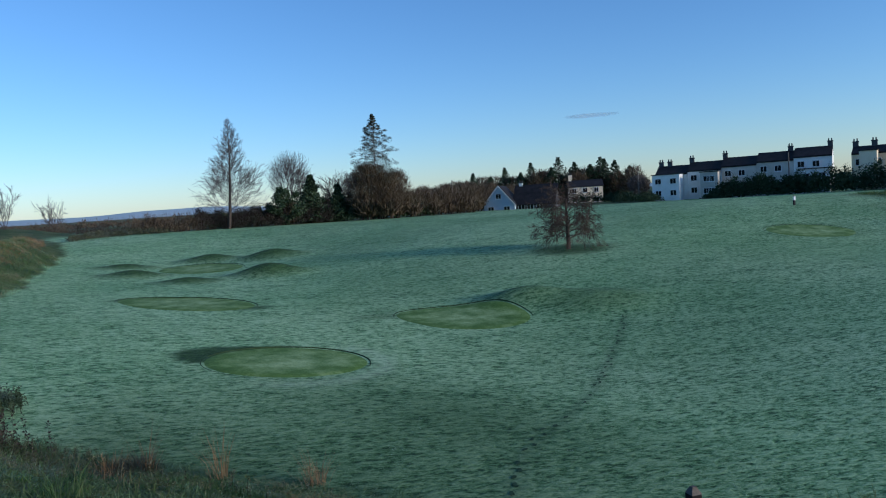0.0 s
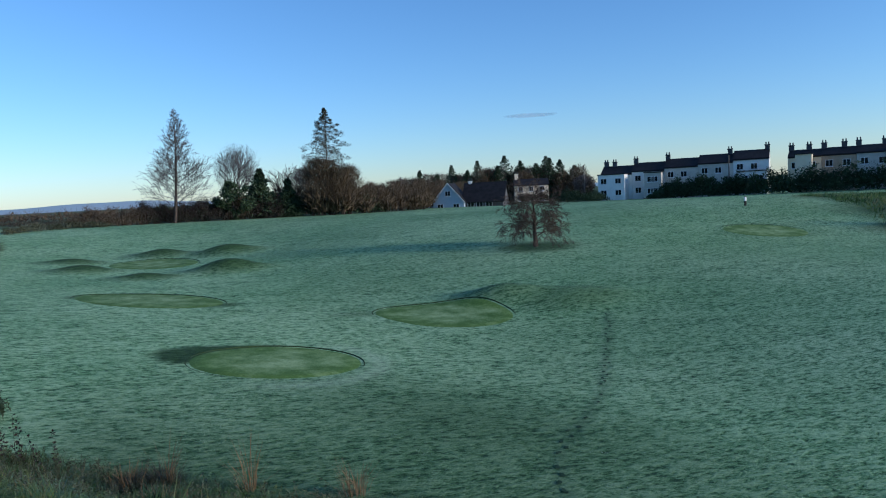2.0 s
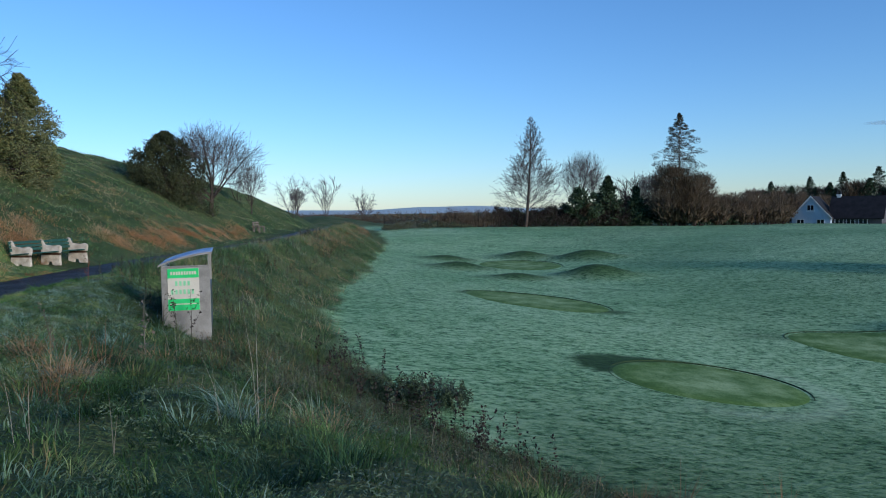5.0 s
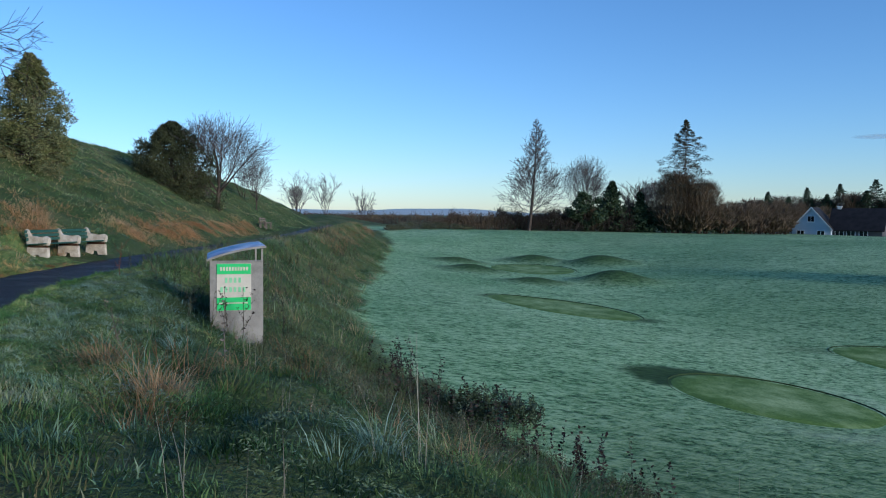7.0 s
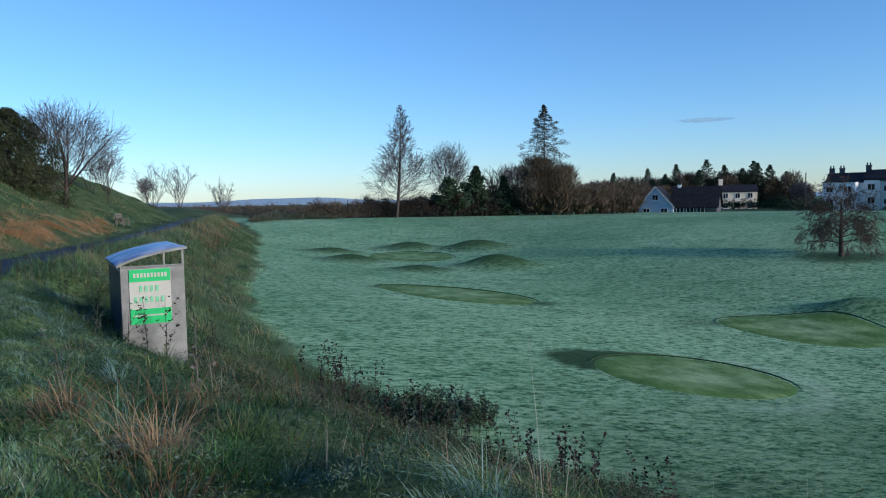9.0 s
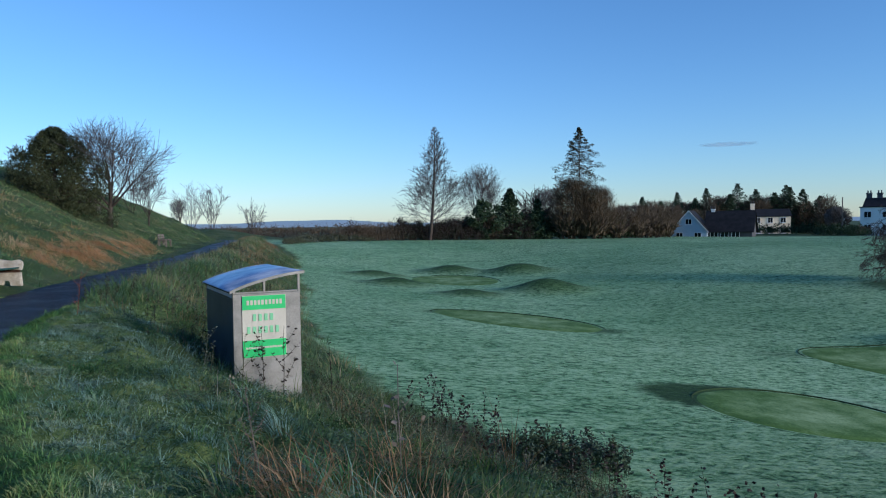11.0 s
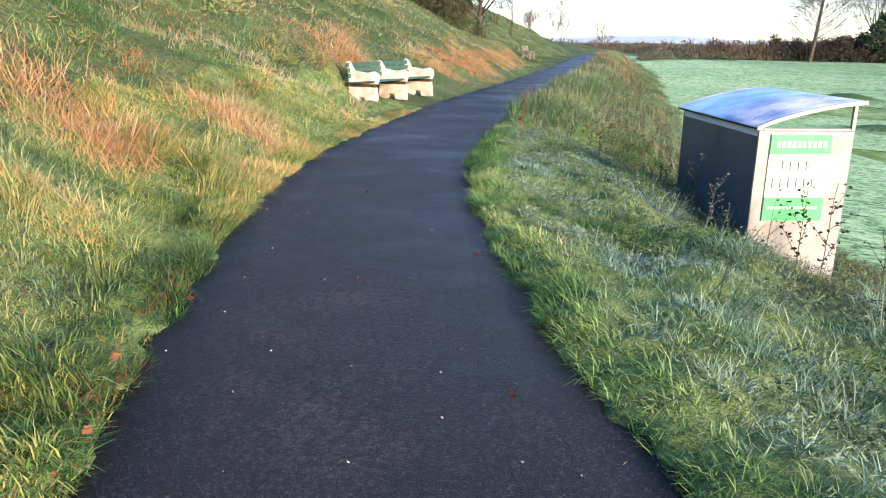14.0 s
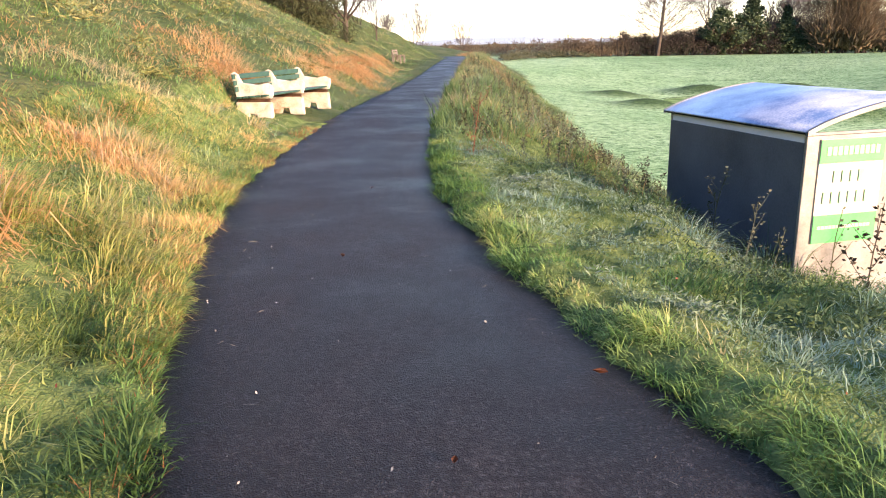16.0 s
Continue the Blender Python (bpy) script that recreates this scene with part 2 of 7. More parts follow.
M_RUSH = grass("brown_rush_tussock", ((0.15, (0.035, 0.032, 0.015)), (0.6, (0.10, 0.085, 0.04)), (0.95, (0.2, 0.16, 0.08))), 0.15)
M_STALK = grass("bleached_stalks", ((0.2, (0.34, 0.30, 0.22)), (0.8, (0.56, 0.50, 0.38))), 0.2)
M_TURF = grass("frosted_turf_tips", ((0.1, (0.06, 0.14, 0.06)), (0.5, (0.16, 0.28, 0.15)), (0.9, (0.34, 0.44, 0.31))), 0.6)
M_HERB = island("frosted_low_herbs", ((0.2, (0.018, 0.042, 0.016)), (0.5, (0.042, 0.082, 0.028)), (0.9, (0.095, 0.135, 0.05))), 0.22)
M_HERB_RIMED = island("rimed_verge_herbs", ((0.2, (0.03, 0.07, 0.027)), (0.5, (0.07, 0.13, 0.05)), (0.9, (0.15, 0.21, 0.085))), 0.55)
M_DEAD = island("dead_brown_weeds", ((0.2, (0.02, 0.027, 0.011)), (0.5, (0.048, 0.053, 0.024)), (0.85, (0.105, 0.102, 0.05))), 0.15)
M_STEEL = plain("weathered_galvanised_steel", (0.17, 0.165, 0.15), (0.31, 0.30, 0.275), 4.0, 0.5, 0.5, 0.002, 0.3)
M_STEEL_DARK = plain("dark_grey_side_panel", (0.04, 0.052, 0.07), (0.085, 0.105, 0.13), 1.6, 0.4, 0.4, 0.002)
# the sky's reflection is put into the roof colour, blue to near white
M_ROOF_METAL = plain("roof_sheet_with_sky_reflection", (0.10, 0.20, 0.42), (0.62, 0.70, 0.82), 2.6, 0.35, 0.6, 0.002, 0.4)
M_SIGN_GREEN = plain("sign_green", (0.06, 0.48, 0.12), (0.08, 0.55, 0.16), 6.0, 0.4)
M_SIGN_PALE = plain("faded_sign_lettering", (0.22, 0.55, 0.28), (0.32, 0.62, 0.36), 9.0, 0.4)
M_SIGN_WHITE = plain("sign_white", (0.50, 0.47, 0.39), (0.58, 0.55, 0.46), 5.0, 0.4)
M_WHITE_PAINT = plain("flaking_white_paint", (0.34, 0.28, 0.20), (0.68, 0.62, 0.52), 6.0, 0.6, 0.3, 0.004)
M_SLAT = plain("green_painted_slat", (0.015, 0.05, 0.04), (0.035, 0.10, 0.075), 9.0, 0.5, 0.4, 0.003)
M_RUST = plain("rusted_iron", (0.03, 0.018, 0.012), (0.10, 0.05, 0.028), 12.0, 0.85, 0.2, 0.003)
M_RENDER_WHITE = plain("white_render", (0.78, 0.76, 0.71), (0.88, 0.86, 0.82), 0.8, 0.8)
# chalet walls: the bluish tone is shade put into the colour
M_RENDER_SHADED = plain("pale_render_in_blue_shade", (0.40, 0.47, 0.56), (0.48, 0.55, 0.64), 0.8, 0.8)
M_RENDER_GREY = plain("grey_pebble_dash", (0.46, 0.43, 0.37), (0.6, 0.56, 0.49), 0.8, 0.9)
M_RENDER_CREAM = plain("cream_render", (0.76, 0.64, 0.44), (0.86, 0.74, 0.54), 0.8, 0.85)
M_RENDER_BROWN = plain("brown_roughcast", (0.36, 0.28, 0.19), (0.48, 0.38, 0.27), 0.8, 0.9)
M_RENDER_DARK = plain("dark_grey_render", (0.06, 0.06, 0.065), (0.10, 0.10, 0.105), 0.8, 0.9)
M_SLATE = plain("dark_slate_roof", (0.012, 0.012, 0.014), (0.028, 0.026, 0.027), 1.2, 0.75, 0.2, 0.01)
M_TRIM = plain("white_trim", (0.7, 0.7, 0.7), (0.8, 0.8, 0.8), 2.0, 0.5)
M_BLACK = plain("black_painted_timber", (0.008, 0.008, 0.009), (0.02, 0.019, 0.018), 8.0, 0.7, 0.2, 0.003)
M_TIMBER = plain("weathered_timber", (0.10, 0.085, 0.07), (0.22, 0.19, 0.16), 6.0, 0.85, 0.2, 0.004)
M_POST = plain("dark_damp_post", (0.03, 0.026, 0.021), (0.085, 0.07, 0.055), 6.0, 0.85, 0.2, 0.004)
M_YELLOW = plain("yellow_marker_paint", (0.6, 0.5, 0.08), (0.75, 0.65, 0.15), 6.0, 0.5)
M_LEAF_RED = island("red_brown_fallen_leaves", ((0.2, (0.06, 0.018, 0.013)), (0.5, (0.13, 0.042, 0.025)), (0.9, (0.23, 0.10, 0.052))))
M_LITTER = island("pale_grit_and_bits", ((0.2, (0.25, 0.22, 0.18)), (0.6, (0.5, 0.47, 0.42))))
# distance haze is put into the upland's pale blue colour
M_FAR = plain("upland_with_painted_haze", (0.42, 0.50, 0.53), (0.48, 0.56, 0.58), 0.002, 1.0, 0.0)
M_GLASS, _n, _l, _b = material("dark_window_glass", 0.08, 0.5)
_b.inputs["Base Color"].default_value = (0.012, 0.015, 0.02, 1)


# ---- building helpers ----
rng = np.random.default_rng(7)


def data(name, verts, faces, smooth=False):
    me = bpy.data.meshes.new(name)
    me.from_pydata([tuple(map(float, p)) for p in verts], [], faces)
    if smooth:
        me.polygons.foreach_set("use_smooth", [True] * len(me.polygons))
    me.update()
    return me


def fast(name, verts, faces):
    """A mesh from numpy arrays, all faces with the same count of corners."""
    me = bpy.data.meshes.new(name)
    nf, k = faces.shape
    me.vertices.add(len(verts))
    me.vertices.foreach_set("co", np.asarray(verts, np.float32).ravel())
    me.loops.add(nf * k)
    me.loops.foreach_set("vertex_index", faces.astype(np.int32).ravel())
    me.polygons.add(nf)
    me.polygons.foreach_set("loop_start", np.arange(0, nf * k, k, dtype=np.int32))
    me.update(calc_edges=True)
    return me


def part(name, me, mat, parent=None, label=""):
    """Links a bmesh or a mesh as ONE object under a thing or under a part."""
    if isinstance(me, bmesh.types.BMesh):
        bm, me = me, bpy.data.meshes.new(name)
        bm.normal_update()
        bm.to_mesh(me)
        bm.free()
    if not me.materials:
        me.materials.append(mat)
    ob = new(name, me)
    if parent is not None:
        ob.parent = parent
    if label:
        ob["label"] = label
    return ob


def thing(name, m, label, category, group=""):
    e = new(name)
    e.matrix_world = m
    return tagged(e, label, category, group)


def box(bm, x0, x1, y0, y1, z0, z1, bev=0.0, m=None):
    mat = Matrix.Translation(((x0 + x1) / 2, (y0 + y1) / 2, (z0 + z1) / 2)) @ Matrix.Diagonal((x1 - x0, y1 - y0, z1 - z0, 1))
    r = bmesh.ops.create_cube(bm, size=1.0, matrix=(m @ mat) if m else mat)
    if bev:
        es = list({e for v in r["verts"] for e in v.link_edges})
        bmesh.ops.bevel(bm, geom=es, offset=bev, segments=2, affect="EDGES", profile=0.5)
    return bm


def prism(bm, outline, x0, x1, bev=0.0):
    """An outline of (y, z) points drawn out along x."""
    a = [bm.verts.new((x0, y, z)) for y, z in outline]
    b = [bm.verts.new((x1, y, z)) for y, z in outline]
    n = len(outline)
    fs = [bm.faces.new(a[::-1]), bm.faces.new(b)]
    fs += [bm.faces.new((a[i], a[(i + 1) % n], b[(i + 1) % n], b[i])) for i in range(n)]
    bmesh.ops.recalc_face_normals(bm, faces=fs)
    if bev:
        bmesh.ops.bevel(bm, geom=list({e for f in fs[:2] for e in f.edges}), offset=bev, segments=2, affect="EDGES")
    return bm


# ---- the lie of the land ----
WAY = np.array([(70, -58), (40, -34), (16, -14.0), (11.6, -10.3), (7.9, -7.3), (5.0, -4.9), (3.0, -3.0), (1.2, -0.9), (-0.2, 1.1), (-1.3, 3.0),
                (-2.25, 5.2), (-3.0, 7.4), (-3.5, 9.8), (-4.05, 14.8), (-4.65, 24), (-5.2, 34), (-5.75, 42), (-6.15, 52), (-6.4, 60), (-7.6, 68), (-10.5, 78), (-16, 88), (-28, 100), (-46, 112)], float)


def smooth_way(p, n=8):
    out = []
    q = np.vstack([2 * p[0] - p[1], p, 2 * p[-1] - p[-2]])
    for i in range(1, len(q) - 2):
        for u in np.arange(n) / n:
            a, b, c, d = q[i - 1], q[i], q[i + 1], q[i + 2]
            out.append(0.5 * (2 * b + (c - a) * u + (2 * a - 5 * b + 4 * c - d) * u * u + (3 * b - a - 3 * c + d) * u ** 3))
    out.append(p[-1])
    return np.array(out)


WAY = smooth_way(WAY)


def step(e0, e1, v):
    u = np.clip((v - e0) / (e1 - e0), 0, 1)
    return u * u * (3 - 2 * u)


def off_path(x, y):
    """Signed distance from the path's middle line, positive on the field's side."""
    x, y = np.asarray(x, float), np.asarray(y, float)
    best = np.full(x.shape, 1e9)
    sign = np.ones(x.shape)
    for a, b in zip(WAY[:-1], WAY[1:]):
        d = b - a
        u = np.clip(((x - a[0]) * d[0] + (y - a[1]) * d[1]) / (d @ d), 0, 1)
        ex, ey = x - a[0] - u * d[0], y - a[1] - u * d[1]
        r = ex * ex + ey * ey
        near = r < best
        best = np.where(near, r, best)
        sign = np.where(near, np.where(d[0] * ey - d[1] * ex > 0, -1.0, 1.0), sign)
    return np.sqrt(best) * sign


# swells and hollows of the field: x, y, height
SWELLS = ((13, 14, 0.396), (24, 12, -1.694), (22, 24, -0.515), (35, 38, -0.233), (58, 28, -1.594), (12, 36, -1.018), (11, 57, -1.425), (67, 51, 1.029))
# golf mounds: x, y, radius across, radius along, height
MOUNDS = ((10.9, 56.2, 1.4, 1.2, 0.58), (15.9, 54.2, 1.65, 1.25, 0.74), (14.7, 42.2, 1.5, 1.2, 0.8), (5.7, 46.0, 1.25, 1.0, 0.45), (9.5, 40.6, 1.1, 0.8, 0.34),
          (4.6, 52.5, 1.2, 0.9, 0.35), (25.6, 23.6, 1.5, 1.1, 0.66), (28.2, 21.6, 1.8, 1.4, 0.42))


def field(x, y):
    xc, yc = np.clip(x, -25, 115), np.clip(y, -30, 112)
    u, v = xc / 100, yc / 100
    z = -2.726 - 0.579 * u + 5.415 * v - 0.583 * u * v - 3.229 * v * v
    for a, b, h in SWELLS:
        z = z + h * np.exp(-((x - a) ** 2 + (y - b) ** 2) / 288.0)
    for a, b, sx, sy, h in MOUNDS:
        z = z + h * np.exp(-0.5 * (((x - a) / sx) ** 2 + ((y - b) / sy) ** 2))
    return z


def bank_width(y):
    return np.interp(y, (-10, 1.5, 3.5, 5, 6.5, 8, 10, 12, 14, 18, 22, 27, 31, 38, 42, 50, 60), (9.6, 9.65, 9.6, 9.0, 8.4, 7.85, 7.45, 6.85, 5.8, 5.3, 4.75, 4.25, 4.1, 4.75, 4.45, 4.15, 4.0))


def way_z(y):
    """The height of the path along its way."""
    return 0.03 * np.clip(-y, 0, 12) - 0.004 * np.clip(y - 20, 0, 80) + 0.32 * step(38, 58, y) - 0.35 * step(66, 90, y)


def land(x, y):
    x, y = np.asarray(x, float), np.asarray(y, float)
    d = off_path(x, y)
    zp = way_z(y)
    f = field(x, y)
    t = np.clip((d - 1.25) / bank_width(y), 0, 1)
    t = t - 0.10 * np.sin(2 * math.pi * t) * 0.8
    z = zp + (f - zp) * t + 0.16 * np.exp(-((d - 1.9) / 0.55) ** 2) * step(14, 22, y) * step(1.1, 1.4, d)
    dl = np.clip(-d - 1.3 - 1.5 * step(28, 44, y) * step(64, 52, y), 0, 200)
    slope = 0.53 + 0.05 * step(25, 45, y) - 0.26 * step(55, 88, y) - 0.2 * step(-5, -40, y)
    top = 10.5 - 8.2 * step(25, 95, y)
    z = z + top * np.tanh(dl * slope / top)
    wob = 0.13 * np.sin(x * 1.7 + 0.6 * np.sin(y * 1.1)) * np.sin(y * 1.3 + 0.8 * np.sin(x * 0.7)) + 0.085 * np.sin(x * 3.9 + y * 2.1) * np.sin(y * 3.3 - x * 1.2)
    rough = step(1.25, 2.2, np.abs(d)) * np.where(d > 0, step(1.02, 0.85, (d - 1.25) / bank_width(y)), 1.0)
    z = z + wob * rough
    z = np.where(np.abs(d) < 1.12, z - 0.05, z)
    z = z + 0.42 * np.exp(-(((x - 11.0) / 4.0) ** 2 + ((y + 0.4) / 1.5) ** 2))
    stance = np.exp(-(((x + 5.5 - 0.14 * (y - 15.4)) / 0.95) ** 2 + ((y - 15.4) / 2.3) ** 2) ** 3) * step(-1.12, -1.5, d)
    z = z + (0.12 - z) * stance
    z = z + 1.5 * np.exp(-((x + 15) / 7.0) ** 2 - ((y - 98) / 8.0) ** 2)
    # rising ground behind the walker, and falling land far ahead
    r = x * math.sin(az) + y * math.cos(az)
    z = z + 8 * step(50, 260, r) - 9 * step(150, 600, y)
    return z


def at_ground(x, y):
    return float(land(np.array([x]), np.array([y]))[0])


# where the mown field begins, seen from the path's side, and where it ends
def field_mask(x, y):
    d = off_path(x, y)
    e = (d - 1.25) / bank_width(y) + 0.05 * np.sin(x * 1.3 + y * 0.9) + 0.03 * np.sin(2.9 * x - 1.7 * y)
    far = 88 + 0.12 * np.clip(x, -10, 40) + 30 * step(42, 62, x)
    return step(0.93, 1.03, e) * (1 - np.exp(-(((x - 21.5) / 2.6) ** 2 + ((y + 1.6) / 1.0) ** 2) ** 2)) * step(far + 2, far, y) * step(-9, -6, x) * step(1.2, -1.2, x - np.interp(y, (-20, 10, 17, 27, 32.6, 41, 51.5, 60, 64), (28, 40, 47, 60, 64.7, 70.8, 77, 84, 150)) - 0.6 * np.sin(y * 0.7))


def spaced(lo, hi, fine_lo, fine_hi, fine, far):
    a = [fine_lo]
    s = fine
    while a[-1] > lo:
        s *= 1.22
        a.append(a[-1] - min(s, far))
    b = list(np.arange(fine_lo + fine, fine_hi, fine))
    s = fine
    while not b or b[-1] < hi:
        s *= 1.16
        b.append(b[-1] + min(s, far))
    return np.array(a[::-1] + b)


TRAIL = np.array([(15.5, 1.2), (16.0, 2.3), (17.0, 4.1), (18.1, 5.4), (19.1, 6.4), (21.2, 8.8), (23.5, 12.0), (25.6, 14.9), (28.0, 18.3)])


def build_ground():
    gx, gy = spaced(-3500, 3500, -20, 32, 0.34, 400), spaced(-3500, 4600, -13, 56, 0.38, 400)
    X, Y = np.meshgrid(gx, gy)
    Z = land(X.ravel(), Y.ravel())
    nx, ny = len(gx), len(gy)
    i = np.arange(nx * ny).reshape(ny, nx)
    faces = np.stack([i[:-1, :-1], i[:-1, 1:], i[1:, 1:], i[1:, :-1]], -1).reshape(-1, 4)
    me = fast("ground", np.c_[X.ravel(), Y.ravel(), Z], faces)
    me.polygons.foreach_set("use_smooth", np.ones(len(faces), bool))
    xr, yr = X.ravel(), Y.ravel()
    f = field_mask(xr, yr)
    thaw_dark = np.zeros_like(xr)
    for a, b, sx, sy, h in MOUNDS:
        thaw_dark = np.maximum(thaw_dark, (1.0 if b > 30 else 0.62) * np.exp(-((((xr - a) / sx) ** 2 + ((yr - b) / sy) ** 2) / 3.9) ** 1.7))
    thaw_dark = np.maximum(thaw_dark, 0.95 * np.exp(-(((xr - 34.6) / 3.2) ** 2 + ((yr - 36.0) / 2.5) ** 2) ** 2))
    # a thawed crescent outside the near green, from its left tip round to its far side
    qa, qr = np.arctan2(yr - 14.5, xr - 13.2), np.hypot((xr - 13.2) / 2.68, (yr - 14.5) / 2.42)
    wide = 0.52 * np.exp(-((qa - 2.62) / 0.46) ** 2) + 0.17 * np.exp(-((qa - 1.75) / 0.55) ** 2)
    thaw_dark = np.maximum(thaw_dark, step(1.06 + wide, 0.94 + wide, qr) * step(0.06, 0.2, wide))
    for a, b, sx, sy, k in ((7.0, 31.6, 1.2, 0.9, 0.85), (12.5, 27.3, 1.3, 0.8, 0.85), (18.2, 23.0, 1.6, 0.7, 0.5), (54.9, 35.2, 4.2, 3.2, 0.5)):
        thaw_dark = np.maximum(thaw_dark, k * np.exp(-(((xr - a) / sx) ** 2 + ((yr - b) / sy) ** 2) ** 2))
    # the turf is coloured darker green towards the bank, slightly on the right too
    thaw_dark = np.maximum(thaw_dark, 0.8 * step(17, 3, yr - 0.1 * xr) * step(25, 15, xr) * step(5.5, 9, xr) * (0.88 + 0.12 * np.sin(xr * 0.6 + yr * 0.5)))
    thaw_dark = np.maximum(thaw_dark, 0.24 * step(9, 22, xr) * (0.8 + 0.2 * np.sin(xr * 0.23 - yr * 0.31)))
    # rime left thick on the collars of the nearer greens
    rime = np.zeros_like(xr)
    for cx, cy, a in ((13.2, 14.5, 2.6),):
        q = np.hypot(xr - cx, yr - cy) / a
        rime = np.maximum(rime, np.exp(-((q - 1.22) / 0.13) ** 2) * step(-0.5, 2.0, (xr - cx) - 0.6 * (yr - cy)))
    # footprints across the frost
    tr = TRAIL
    dist = np.full(xr.shape, 9.0)
    for a, b in zip(tr[:-1], tr[1:]):
        dd = b - a
        u = np.clip(((xr - a[0]) * dd[0] + (yr - a[1]) * dd[1]) / (dd @ dd), 0, 1)
        dist = np.minimum(dist, np.hypot(xr - a[0] - u * dd[0], yr - a[1] - u * dd[1]))
    track = 0.5 * step(0.28, 0.05, dist)
    for name, vals in (("rough", 1 - f), ("thaw_dark", thaw_dark), ("track", track), ("rime", rime)):
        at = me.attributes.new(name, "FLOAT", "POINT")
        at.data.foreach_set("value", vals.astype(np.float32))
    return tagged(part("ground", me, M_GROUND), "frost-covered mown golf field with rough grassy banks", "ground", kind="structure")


def build_path():
    # the strip of tarmac, slightly crowned, with a ragged edge
    n = len(WAY)
    tang = np.gradient(WAY, axis=0)
    tang /= np.linalg.norm(tang, axis=1)[:, None]
    right = np.c_[tang[:, 1], -tang[:, 0]]
    cols = np.array([-1.02, -0.98, -0.6, 0, 0.6, 0.98, 1.02])
    V, F = [], []
    for k in range(n):
        for j, c in enumerate(cols):
            w = c * (1 + 0.03 * math.sin(k * 2.3 + j)) * (1 - 0.22 * float(step(13, 27, WAY[k][1])))
            p = WAY[k] + right[k] * w
            zp = float(way_z(p[1]))
            rr = p[0] * math.sin(az) + p[1] * math.cos(az)
            V.append((p[0], p[1], zp + 8 * float(step(50, 260, rr)) + (0.012 * (1 - (c / 1.02) ** 2)) - (0.06 if j in (0, 6) else 0)))
    m = len(cols)
    for k in range(n - 1):
        for j in range(m - 1):
            F.append((k * m + j, k * m + j + 1, (k + 1) * m + j + 1, (k + 1) * m + j))
    return tagged(part("path", data("path", V, F, True), M_PATH), "damp dark tarmac footpath curving between grassy banks", "path", kind="structure")


build_ground()
build_path()


# ---- greens ----
def putting_green(cx, cy, a, b, turn, label, point=0.0):
    """A short-cut green with a dark cut edge on its far side; point draws one end out."""
    c, s = math.cos(radians(turn)), math.sin(radians(turn))
    na, nr = 72, 10

    def at(u, k):
        rr = 1.0 + point * max(0.0, -math.cos(u)) ** 3 - point * 0.5 * abs(math.sin(2 * u)) ** 2 * (math.cos(u) < 0)
        x, y = a * rr * k * math.cos(u), b * rr * k * math.sin(u)
        return cx + x * c - y * s, cy + x * s + y * c
    pts = [(cx, cy)] + [at(2 * math.pi * i / na, (j + 1) / nr) for j in range(nr) for i in range(na)]
    P = np.array(pts)
    Z = land(P[:, 0], P[:, 1]) + 0.03
    Z[-na:] -= 0.05
    F = [(0, 1 + i, 1 + (i + 1) % na) for i in range(na)]
    for j in range(nr - 1):
        o = 1 + j * na
        F += [(o + i, o + na + i, o + na + (i + 1) % na, o + (i + 1) % na) for i in range(na)]
    me = data("putting_green", np.c_[P, Z], F, True)
    rad = np.r_[0.0, np.repeat((np.arange(nr) + 1) / nr, na)]
    me.attributes.new("rime", "FLOAT", "POINT").data.foreach_set("value", (0.62 * step(0.98, 0.3, rad)).astype(np.float32))
    g = tagged(part("putting_green", me, M_GREEN), label, "putting green", "greens of the course", kind="structure")
    V, L = [], []
    for i in range(na):
        u = 2 * math.pi * i / na
        for k, dz in ((0.996, 0.0), (1.0, 0.036), (1.007, 0.04), (1.009, 0.0)):
            x, y = at(u, k)
            far = max(0.0, math.sin(u + radians(turn) + 0.35)) ** 0.4
            V.append((x, y, at_ground(x, y) + dz * far))
    for i in range(na):
        o, q = 4 * i, 4 * ((i + 1) % na)
        L += [(o + k, q + k, q + k + 1, o + k + 1) for k in range(3)]
    part("turf_edge", data("turf_edge", V, L), M_LIP, g, "dark cut turf edge")
    return g


putting_green(13.2, 14.5, 2.68, 2.42, -5, "oval green with half-thawed pale frost and dark cut edge")
putting_green(21.8, 21.5, 3.0, 2.6, -38, "pointed oval green beside a frosted mound", 0.15)
putting_green(10.2, 49.9, 3.2, 3.6, 0, "pale frosted green ringed by low mounds")
putting_green(9.7, 29.5, 3.9, 2.4, -40, "narrow thawed green on the slope", 0.1)
putting_green(54.9, 35.9, 3.3, 3.0, -30, "distant yellowish green near the marker flag")


# ---- trees ----
def tube(V, F, pts, radii, n):
    o = len(V)
    up = Vector((0.31, 0.17, 0.93))
    for i, p in enumerate(pts):
        d = (pts[min(i + 1, len(pts) - 1)] - pts[max(i - 1, 0)]).normalized()
        s = d.cross(up)
        s = s.normalized() if s.length > 1e-3 else Vector((1, 0, 0))
        t = d.cross(s)
        for k in range(n):
            a = 2 * math.pi * k / n
            V.append(p + (s * math.cos(a) + t * math.sin(a)) * radii[i])
    for i in range(len(pts) - 1):
        for k in range(n):
            F.append((o + i * n + k, o + i * n + (k + 1) % n, o + (i + 1) * n + (k + 1) % n, o + (i + 1) * n + k))


